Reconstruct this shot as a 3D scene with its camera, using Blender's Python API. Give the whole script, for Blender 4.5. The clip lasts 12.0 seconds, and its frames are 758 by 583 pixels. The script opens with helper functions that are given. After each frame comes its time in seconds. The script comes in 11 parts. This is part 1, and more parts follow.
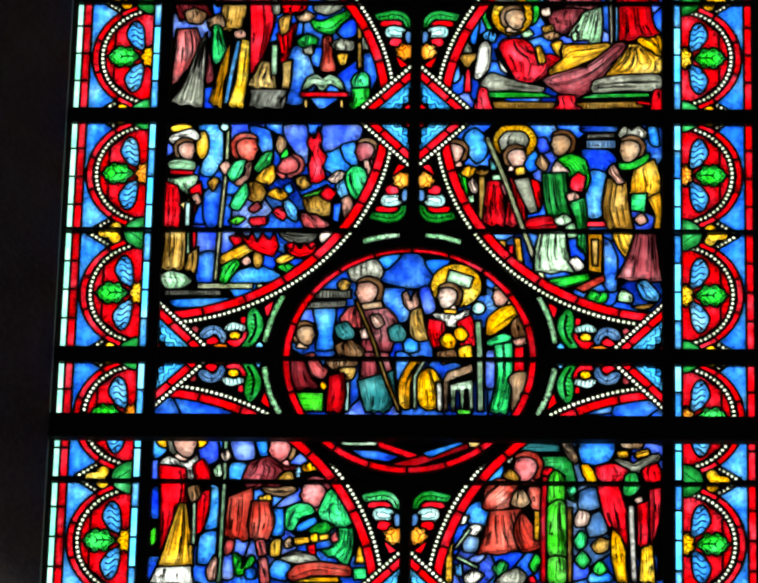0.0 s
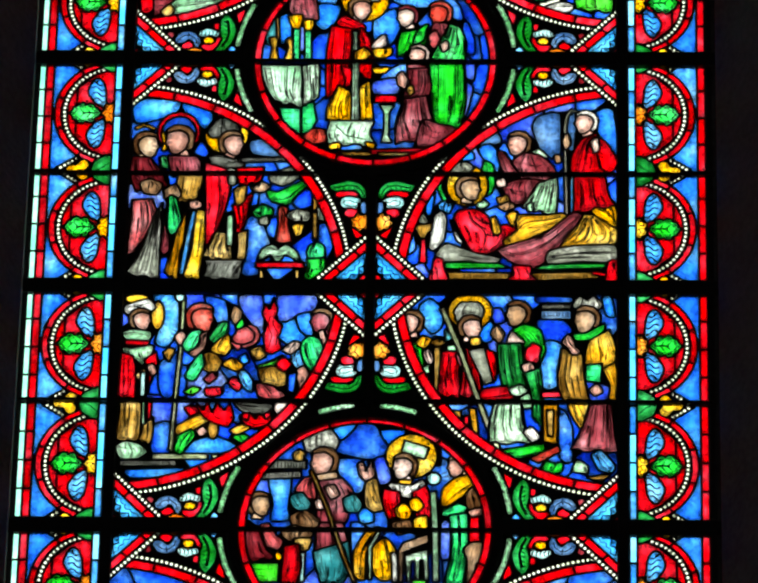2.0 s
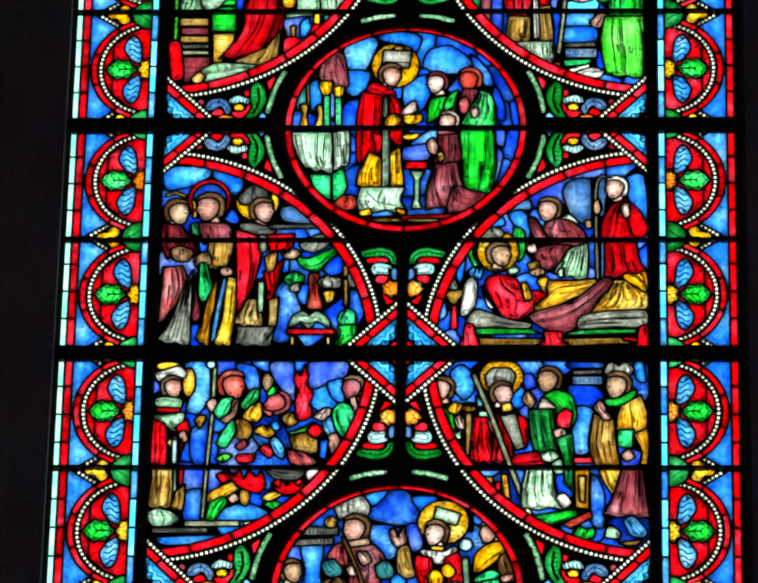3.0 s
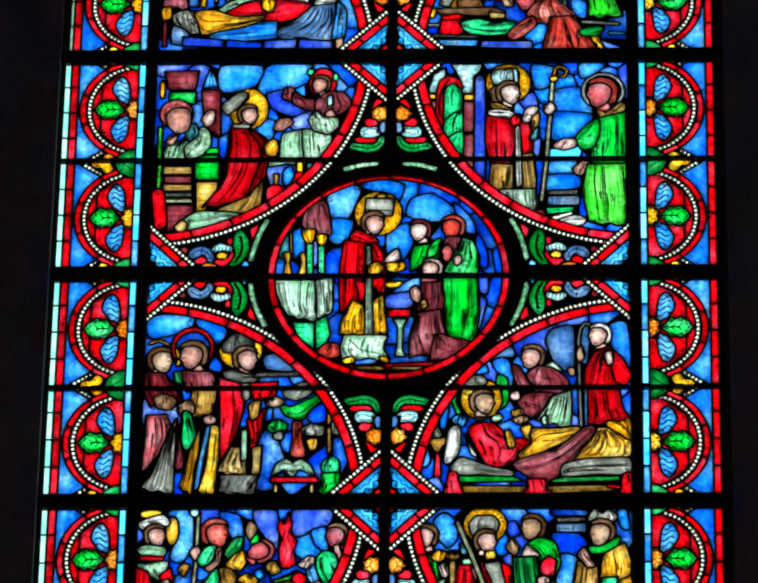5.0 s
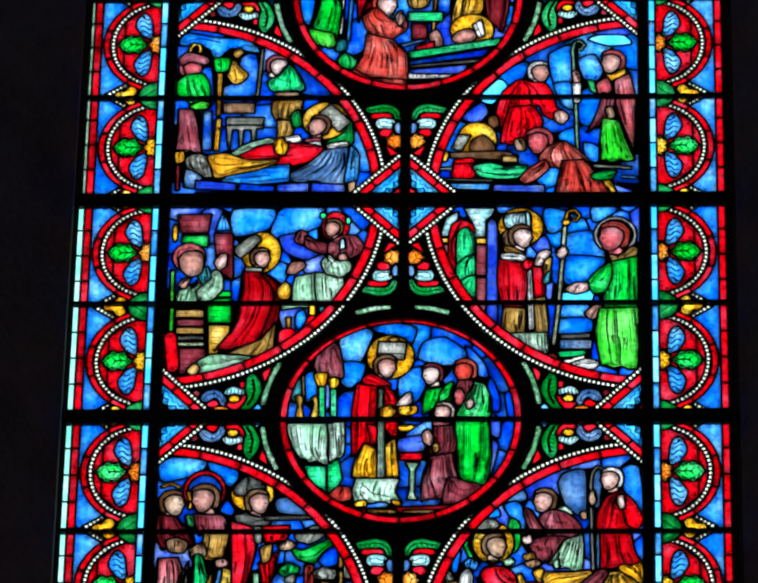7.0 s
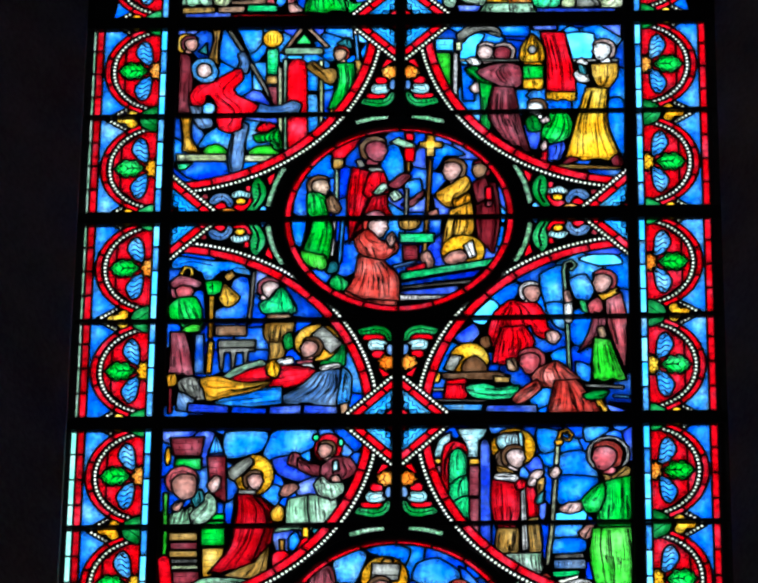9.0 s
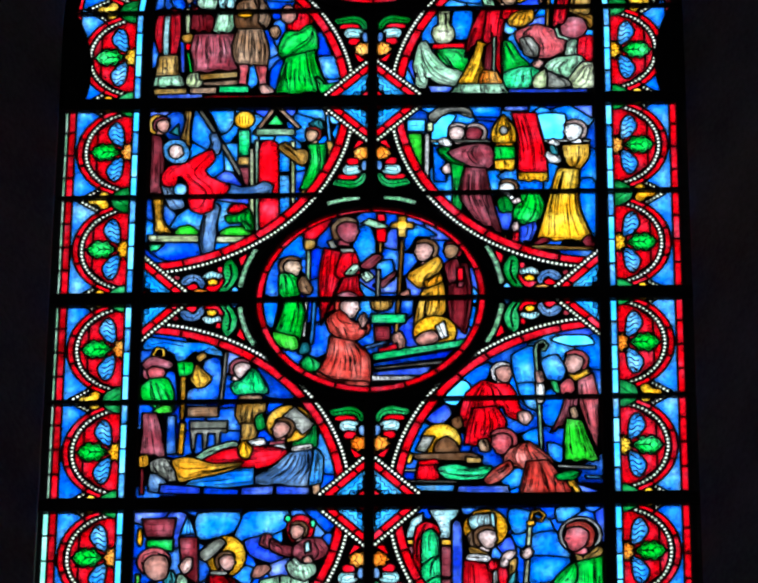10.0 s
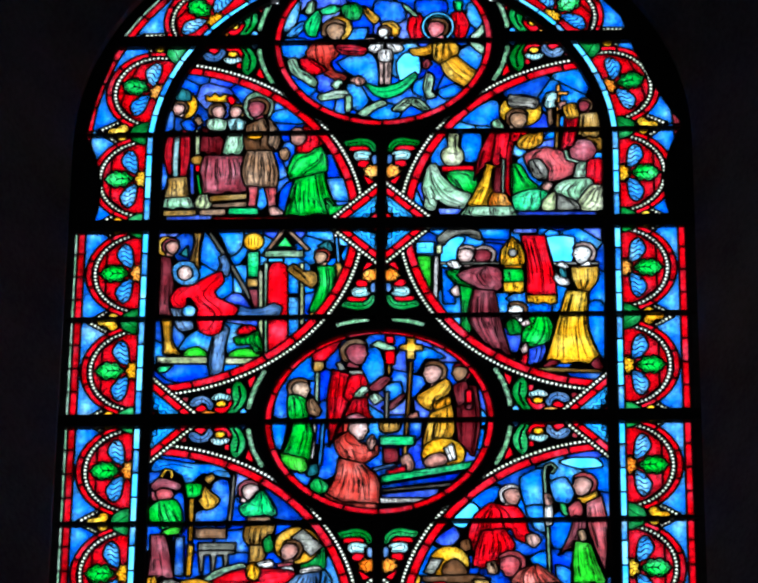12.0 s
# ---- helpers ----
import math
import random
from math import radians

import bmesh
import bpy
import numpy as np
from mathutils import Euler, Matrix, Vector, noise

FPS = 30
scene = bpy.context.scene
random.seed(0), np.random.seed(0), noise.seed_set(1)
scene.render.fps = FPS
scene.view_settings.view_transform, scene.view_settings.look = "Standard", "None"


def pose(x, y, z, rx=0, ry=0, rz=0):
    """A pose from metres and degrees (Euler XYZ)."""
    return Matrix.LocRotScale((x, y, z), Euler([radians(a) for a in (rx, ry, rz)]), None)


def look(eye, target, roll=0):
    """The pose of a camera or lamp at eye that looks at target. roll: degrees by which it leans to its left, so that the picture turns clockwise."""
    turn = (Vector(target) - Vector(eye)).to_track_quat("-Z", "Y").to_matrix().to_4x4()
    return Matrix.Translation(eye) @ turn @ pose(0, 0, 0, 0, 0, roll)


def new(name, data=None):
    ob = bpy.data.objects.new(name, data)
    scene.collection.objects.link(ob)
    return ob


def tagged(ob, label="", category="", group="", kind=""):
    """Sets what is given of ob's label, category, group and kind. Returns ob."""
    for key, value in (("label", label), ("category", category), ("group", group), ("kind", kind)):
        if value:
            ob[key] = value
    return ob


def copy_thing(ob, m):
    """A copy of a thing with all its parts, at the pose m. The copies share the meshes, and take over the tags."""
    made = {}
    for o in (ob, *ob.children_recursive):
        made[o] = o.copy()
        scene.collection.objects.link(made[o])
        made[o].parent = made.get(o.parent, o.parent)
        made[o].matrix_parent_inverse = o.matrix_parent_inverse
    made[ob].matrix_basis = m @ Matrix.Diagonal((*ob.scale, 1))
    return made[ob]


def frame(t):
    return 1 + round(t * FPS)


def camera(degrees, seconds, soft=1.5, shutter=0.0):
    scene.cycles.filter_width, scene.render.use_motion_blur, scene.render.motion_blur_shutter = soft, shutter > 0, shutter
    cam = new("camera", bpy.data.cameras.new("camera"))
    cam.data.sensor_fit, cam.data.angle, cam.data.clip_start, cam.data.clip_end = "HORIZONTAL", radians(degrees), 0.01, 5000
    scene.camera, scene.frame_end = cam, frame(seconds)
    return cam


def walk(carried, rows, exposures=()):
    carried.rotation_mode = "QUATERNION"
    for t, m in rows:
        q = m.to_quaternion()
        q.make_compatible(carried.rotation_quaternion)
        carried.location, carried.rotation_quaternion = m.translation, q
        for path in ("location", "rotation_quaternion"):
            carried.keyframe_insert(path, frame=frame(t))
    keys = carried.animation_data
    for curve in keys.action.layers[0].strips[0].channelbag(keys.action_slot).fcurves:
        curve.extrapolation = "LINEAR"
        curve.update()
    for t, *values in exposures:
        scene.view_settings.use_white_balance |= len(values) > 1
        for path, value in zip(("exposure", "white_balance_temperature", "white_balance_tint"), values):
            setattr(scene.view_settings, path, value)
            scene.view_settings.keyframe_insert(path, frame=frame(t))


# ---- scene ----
import collections
import mathutils.geometry

# ---------------------------------------------------------------- camera
EYE = (0.5846, -15.4109, 1.65)
cam = camera(8.0665, 12.0, soft=2.4)


def gaze(turn, rise, lean):
    """Where the camera looks from its standpoint: degrees to the right, upwards, and its lean."""
    a, b = radians(turn), radians(rise)
    way = Vector((math.sin(a) * math.cos(b), math.cos(a) * math.cos(b), math.sin(b)))
    return look(EYE, Vector(EYE) + way * 20, lean)


walk(cam, [
    (0.0, gaze(-2.557, 27.434, 1.458)),
    (0.5, gaze(-2.559, 28.091, 1.472)),
    (1.0, gaze(-2.446, 28.589, 1.308)),
    (1.5, gaze(-2.316, 28.930, 1.469)),
    (2.0, gaze(-2.064, 29.262, 1.254)),
    (2.5, gaze(-2.521, 29.639, 1.462)),
    (3.0, gaze(-2.462, 29.961, 1.207)),
    (3.5, gaze(-2.398, 30.496, 1.204)),
    (5.5, gaze(-2.282, 31.888, 0.947)),
    (6.0, gaze(-2.588, 32.337, 1.249)),
    (6.5, gaze(-2.555, 32.760, 1.323)),
    (8.5, gaze(-2.076, 34.481, 0.345)),
    (9.0, gaze(-2.425, 35.426, 0.675)),
    (9.5, gaze(-2.308, 36.040, 0.769)),
    (10.0, gaze(-2.064, 36.290, 0.396)),
    (10.5, gaze(-2.193, 36.667, 0.566)),
    (11.0, gaze(-2.197, 37.017, 0.555)),
    (11.5, gaze(-2.201, 37.234, 0.544)),
    (12.0, gaze(-2.195, 37.590, 0.623)),
], [(0, 0.38, 7000, 10), (2.5, 0.34, 6850, 10), (3.5, 0.25, 6600, 10), (5.5, 0.1, 6200, 14), (6.5, 0.03, 6050, 17), (8.5, 0.08, 5900, 19), (12, 0.1, 5900, 19)])

# ---------------------------------------------------------------- light
world = bpy.data.worlds.new("sky")
scene.world = world
world.use_nodes = True
wn = world.node_tree.nodes
sky = wn.new("ShaderNodeTexSky")
sky.sky_type, sky.sun_disc = "NISHITA", False
sky.sun_elevation, sky.sun_rotation = radians(50), radians(180)
wn["Background"].inputs["Strength"].default_value = 0.08
world.node_tree.links.new(sky.outputs["Color"], wn["Background"].inputs["Color"])
sun = new("sun", bpy.data.lights.new("sun", "SUN"))
sun.data.energy, sun.data.angle, sun.data.color = 1.0, radians(12), (1, 0.96, 0.9)
sun.matrix_world = look((0, -40, 48), (0, 0, 0))

# ---------------------------------------------------------------- materials


def shader(name):
    m = bpy.data.materials.new(name)
    m.use_nodes = True
    m.node_tree.nodes.clear()
    return m, m.node_tree.nodes, m.node_tree.links


def solid(name, dark, light, rough, scale, bump=0.3, metal=0.0):
    m, n, l = shader(name)
    out, b = n.new("ShaderNodeOutputMaterial"), n.new("ShaderNodeBsdfPrincipled")
    tc = n.new("ShaderNodeTexCoord")
    big, fine = n.new("ShaderNodeTexNoise"), n.new("ShaderNodeTexNoise")
    big.inputs["Scale"].default_value, big.inputs["Detail"].default_value = scale, 5
    fine.inputs["Scale"].default_value, fine.inputs["Detail"].default_value = scale * 14, 4
    mix, ramp = n.new("ShaderNodeMath"), n.new("ShaderNodeValToRGB")
    mix.operation = "MULTIPLY_ADD"
    mix.inputs[1].default_value = 0.45
    l.new(tc.outputs["Object"], big.inputs["Vector"])
    l.new(tc.outputs["Object"], fine.inputs["Vector"])
    l.new(fine.outputs["Fac"], mix.inputs[0])
    half = n.new("ShaderNodeMath")
    half.operation = "MULTIPLY"
    half.inputs[1].default_value = 0.55
    l.new(big.outputs["Fac"], half.inputs[0])
    l.new(half.outputs[0], mix.inputs[2])
    ramp.color_ramp.elements[0].position, ramp.color_ramp.elements[1].position = 0.35, 0.68
    ramp.color_ramp.elements[0].color, ramp.color_ramp.elements[1].color = (*dark, 1), (*light, 1)
    l.new(mix.outputs[0], ramp.inputs["Fac"])
    l.new(ramp.outputs["Color"], b.inputs["Base Color"])
    b.inputs["Roughness"].default_value, b.inputs["Metallic"].default_value = rough, metal
    bp = n.new("ShaderNodeBump")
    bp.inputs["Strength"].default_value, bp.inputs["Distance"].default_value = bump, 0.01
    l.new(mix.outputs[0], bp.inputs["Height"])
    l.new(bp.outputs["Normal"], b.inputs["Normal"])
    l.new(b.outputs[0], out.inputs["Surface"])
    return m


def stained(name, colour, uneven=0.36, streak=0.25, grime=0.35):
    """Pot-metal glass: the light that passes it is coloured, cloudy and a little streaked; thin smears of fired paint dull it."""
    m, n, l = shader(name)
    out = n.new("ShaderNodeOutputMaterial")
    tc, info = n.new("ShaderNodeTexCoord"), n.new("ShaderNodeObjectInfo")
    shift = n.new("ShaderNodeVectorMath")
    shift.operation = "MULTIPLY_ADD"
    shift.inputs[1].default_value = (1, 1, 1)
    rnd = n.new("ShaderNodeVectorMath")
    rnd.operation = "SCALE"
    rnd.inputs[0].default_value = (37, 11, 23)
    l.new(info.outputs["Random"], rnd.inputs["Scale"])
    l.new(tc.outputs["Object"], shift.inputs[0])
    l.new(rnd.outputs[0], shift.inputs[2])

    def cloud(scale, detail, low, high, lo, hi, stretch=None):
        t = n.new("ShaderNodeTexNoise")
        t.inputs["Scale"].default_value, t.inputs["Detail"].default_value = scale, detail
        if stretch:
            s = n.new("ShaderNodeVectorMath")
            s.operation = "MULTIPLY"
            s.inputs[1].default_value = stretch
            l.new(shift.outputs[0], s.inputs[0])
            l.new(s.outputs[0], t.inputs["Vector"])
        else:
            l.new(shift.outputs[0], t.inputs["Vector"])
        r = n.new("ShaderNodeMapRange")
        r.inputs["From Min"].default_value, r.inputs["From Max"].default_value = low, high
        r.inputs["To Min"].default_value, r.inputs["To Max"].default_value = lo, hi
        l.new(t.outputs["Fac"], r.inputs["Value"])
        return r.outputs[0]

    def times(a, b):
        t = n.new("ShaderNodeMath")
        t.operation = "MULTIPLY"
        l.new(a, t.inputs[0])
        l.new(b, t.inputs[1])
        return t.outputs[0]

    def plus(a, b):
        t = n.new("ShaderNodeMath")
        t.operation = "ADD"
        l.new(a, t.inputs[0])
        l.new(b, t.inputs[1])
        return t.outputs[0]

    # the glass varies in thickness, from pane to pane and within a pane: thin is pale, thick is deep
    tone = n.new("ShaderNodeMapRange")
    tone.inputs["To Min"].default_value, tone.inputs["To Max"].default_value = 0.42 - uneven * 0.2, 0.42 + uneven * 0.5
    l.new(info.outputs["Random"], tone.inputs["Value"])
    thick = plus(tone.outputs[0], cloud(11, 2, 0.34, 0.66, 0.0, 0.1 + uneven * 1.1))
    thick = plus(thick, cloud(24, 3, 0.3, 0.7, 0.0, streak, (2.6, 1, 0.5)))
    smear = cloud(60, 4, 0.36, 0.52, (1 - grime) ** 0.5, 1.0)
    join = n.new("ShaderNodeCombineColor")
    for c, v in zip(colour, ("Red", "Green", "Blue")):
        p = n.new("ShaderNodeMath")
        p.operation = "POWER"
        p.inputs[0].default_value = c ** 0.5
        l.new(thick, p.inputs[1])
        l.new(times(p.outputs[0], smear), join.inputs[v])
    hue = join
    clear, gloss, mix = n.new("ShaderNodeBsdfTransparent"), n.new("ShaderNodeBsdfGlossy"), n.new("ShaderNodeMixShader")
    l.new(hue.outputs[0], clear.inputs["Color"])
    gloss.inputs["Roughness"].default_value = 0.25
    mix.inputs["Fac"].default_value = 0.03
    l.new(clear.outputs[0], mix.inputs[1])
    l.new(gloss.outputs[0], mix.inputs[2])
    l.new(mix.outputs[0], out.inputs["Surface"])
    return m


GLASS = {name: stained("glass_" + name, c, *more) for name, c, *more in (
    ("blue", (0.016, 0.145, 0.87), 0.8),
    ("deep", (0.011, 0.09, 0.54), 0.7),
    ("sky", (0.026, 0.29, 0.97), 0.75),
    ("turquoise", (0.012, 0.30, 0.95), 0.3, 0.2, 0.2),
    ("cyan", (0.035, 0.42, 0.97), 0.3, 0.1, 0.1),
    ("violet", (0.07, 0.165, 0.84), 0.7),
    ("azure", (0.03, 0.27, 0.97), 0.6),
    ("fern", (0.005, 0.36, 0.05), 0.6),
    ("leaflet", (0.25, 0.78, 0.36), 0.4, 0.15, 0.15),
    ("slate", (0.045, 0.14, 0.36)),
    ("teal", (0.01, 0.13, 0.15)),
    ("red", (0.86, 0.0016, 0.006), 0.4),
    ("ruby", (0.46, 0.0012, 0.004)),
    ("wine", (0.13, 0.006, 0.010)),
    ("rust", (0.50, 0.04, 0.026)),
    ("pink", (0.50, 0.08, 0.09)),
    ("plum", (0.22, 0.032, 0.045)),
    ("green", (0.006, 0.58, 0.05), 0.6),
    ("leaf", (0.004, 0.21, 0.03)),
    ("mint", (0.01, 0.70, 0.17)),
    ("lime", (0.03, 0.60, 0.02)),
    ("gold", (0.98, 0.50, 0.008), 0.5),
    ("amber", (0.72, 0.34, 0.012)),
    ("ochre", (0.34, 0.18, 0.025)),
    ("orange", (0.88, 0.24, 0.012)),
    ("brown", (0.16, 0.075, 0.03)),
    ("tan", (0.33, 0.20, 0.11)),
    ("flesh", (0.42, 0.21, 0.165), 0.4, 0.25, 0.35),
    ("pale", (0.54, 0.40, 0.35), 0.4, 0.25, 0.35),
    ("white", (0.78, 0.86, 0.80), 0.3, 0.15, 0.25),
    ("pearl", (0.56, 0.66, 0.46), 0.35, 0.1, 0.1),
    ("celadon", (0.34, 0.66, 0.42), 0.5),
    ("aqua", (0.34, 0.74, 0.76), 0.4),
    ("ice", (0.05, 0.36, 0.98), 0.45),
    ("grey", (0.23, 0.26, 0.21)),
    ("frost", (0.15, 0.62, 0.44), 0.3, 0.1, 0.1),
    ("cream", (0.52, 0.66, 0.36), 0.5),
    ("dusk", (0.09, 0.10, 0.085)),
)}
LEAD = solid("lead", (0.012, 0.012, 0.013), (0.035, 0.035, 0.037), 0.6, 30)
PAINT = solid("vitreous_paint", (0.004, 0.003, 0.003), (0.012, 0.009, 0.008), 0.8, 60)
# brown tint, deepest at leads and painted strokes, that fades across the spread map
dark_fade, tn, tl = shader("lead_and_fold_fade")
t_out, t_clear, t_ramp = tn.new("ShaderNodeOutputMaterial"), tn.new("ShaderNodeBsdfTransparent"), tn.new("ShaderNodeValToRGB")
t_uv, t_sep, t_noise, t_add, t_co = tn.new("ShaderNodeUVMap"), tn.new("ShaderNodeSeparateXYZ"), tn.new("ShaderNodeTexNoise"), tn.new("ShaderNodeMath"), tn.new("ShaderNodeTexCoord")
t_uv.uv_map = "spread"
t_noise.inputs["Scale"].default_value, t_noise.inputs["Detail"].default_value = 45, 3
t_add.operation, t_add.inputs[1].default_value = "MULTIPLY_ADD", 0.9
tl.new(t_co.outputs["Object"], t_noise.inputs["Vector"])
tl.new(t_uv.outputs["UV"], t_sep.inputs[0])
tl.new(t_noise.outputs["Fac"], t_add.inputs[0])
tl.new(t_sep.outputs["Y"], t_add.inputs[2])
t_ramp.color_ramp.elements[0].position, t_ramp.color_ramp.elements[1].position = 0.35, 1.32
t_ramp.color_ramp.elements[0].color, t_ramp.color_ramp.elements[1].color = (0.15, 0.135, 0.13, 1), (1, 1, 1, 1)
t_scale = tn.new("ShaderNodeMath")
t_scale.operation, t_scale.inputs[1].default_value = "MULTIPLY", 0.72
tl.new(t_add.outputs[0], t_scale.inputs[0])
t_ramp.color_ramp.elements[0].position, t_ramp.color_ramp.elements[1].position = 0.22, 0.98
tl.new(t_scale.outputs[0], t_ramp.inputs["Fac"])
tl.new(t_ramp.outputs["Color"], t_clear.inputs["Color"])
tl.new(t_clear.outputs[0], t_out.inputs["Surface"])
IRON = solid("wrought_iron", (0.006, 0.006, 0.007), (0.02, 0.019, 0.019), 0.65, 22, 0.5)
STONE = solid("limestone", (0.10, 0.095, 0.097), (0.20, 0.19, 0.193), 0.9, 3.5, 0.6)
FLAGS = solid("floor_stone", (0.12, 0.11, 0.10), (0.24, 0.22, 0.19), 0.6, 2.5, 0.3)

mist, mn, ml = shader("overcast_sky")
mo, me_, mt_, mr_ = mn.new("ShaderNodeOutputMaterial"), mn.new("ShaderNodeEmission"), mn.new("ShaderNodeTexNoise"), mn.new("ShaderNodeValToRGB")
mc_ = mn.new("ShaderNodeTexCoord")
ml.new(mc_.outputs["Object"], mt_.inputs["Vector"])
mt_.inputs["Scale"].default_value, mt_.inputs["Detail"].default_value = 0.16, 3
mr_.color_ramp.elements[0].position, mr_.color_ramp.elements[1].position = 0.3, 0.7
mr_.color_ramp.elements[0].color, mr_.color_ramp.elements[1].color = (0.90, 0.96, 0.97, 1), (1.0, 1.0, 0.95, 1)
ml.new(mt_.outputs["Fac"], mr_.inputs["Fac"])
ml.new(mr_.outputs["Color"], me_.inputs["Color"])
me_.inputs["Strength"].default_value = 2.3
ml.new(me_.outputs[0], mo.inputs["Surface"])

# ---------------------------------------------------------------- tools
ROW1, STEP = 9.4270, 0.8822          # height of the lowest medallion bar; height of one row of panels


def row_z(k):
    return ROW1 + STEP * (k - 1)


def part(name, bm, material, parent, label=""):
    me = bpy.data.meshes.new(name)
    bm.to_mesh(me)
    bm.free()
    me.materials.append(material)
    ob = new(name, me)
    ob.parent = parent
    if label:
        tagged(ob, label)
    return ob


def part_data(name, verts, faces, material, parent, label=""):
    me = bpy.data.meshes.new(name)
    me.from_pydata(verts, [], faces)
    me.materials.append(material)
    ob = new(name, me)
    ob.parent = parent
    if label:
        tagged(ob, label)
    return ob


def box_bm(x0, x1, y0, y1, z0, z1, bevel=0.0):
    bm = bmesh.new()
    m = Matrix.Translation(((x0 + x1) / 2, (y0 + y1) / 2, (z0 + z1) / 2)) @ Matrix.Diagonal((x1 - x0, y1 - y0, z1 - z0, 1))
    bmesh.ops.create_cube(bm, size=1, matrix=m)
    if bevel:
        bmesh.ops.bevel(bm, geom=bm.edges[:], offset=bevel, segments=2, affect="EDGES", profile=0.6)
    return bm


def rounded(pts):
    """A smooth closed outline through the corners, a little eased."""
    n, out = len(pts), []
    for i in range(n):
        p, a, b, q = (np.array(pts[(i + j) % n], float) for j in (-1, 0, 1, 2))
        for t in (0.0, 0.33, 0.67):
            s = 0.5 * (2 * a + (b - p) * t + (2 * p - 5 * a + 4 * b - q) * t * t + (3 * a - p - 3 * b + q) * t ** 3)
            s = 0.42 * s + 0.58 * (a + (b - a) * t)
            out.append((float(s[0]), float(s[1])))
    # a little wider than drawn, so that neighbours meet
    o = np.array(out)
    t = np.roll(o, -1, axis=0) - np.roll(o, 1, axis=0)
    t /= np.linalg.norm(t, axis=1)[:, None] + 1e-9
    turn = np.sum(o[:, 0] * np.roll(o[:, 1], -1) - np.roll(o[:, 0], -1) * o[:, 1])
    o += min(0.8, 0.09 * math.sqrt(abs(turn) / 2)) * np.stack([t[:, 1], -t[:, 0]], 1) * (1 if turn > 0 else -1)
    return [(float(x), float(z)) for x, z in o]


def pairs(flat):
    return [(flat[i], flat[i + 1]) for i in range(0, len(flat), 2)]


def inside(x, z, pts):
    hit = False
    for (ax, az), (bx, bz) in zip(pts, pts[1:] + pts[:1]):
        if (az > z) != (bz > z) and x < (bx - ax) * (z - az) / (bz - az) + ax:
            hit = not hit
    return hit


def inside_many(xs, zs, pts):
    hit = np.zeros(len(xs), bool)
    for (ax, az), (bx, bz) in zip(pts, pts[1:] + pts[:1]):
        if az != bz:
            hit ^= ((az > zs) != (bz > zs)) & (xs < (bx - ax) * (zs - az) / (bz - az) + ax)
    return hit


GROUND = ("blue", "deep", "sky", "slate", "violet", "azure")                   # the ground behind the figures
BARE = ("lead", "pearl", "cyan", "frost")       # pieces left free of the dark fade


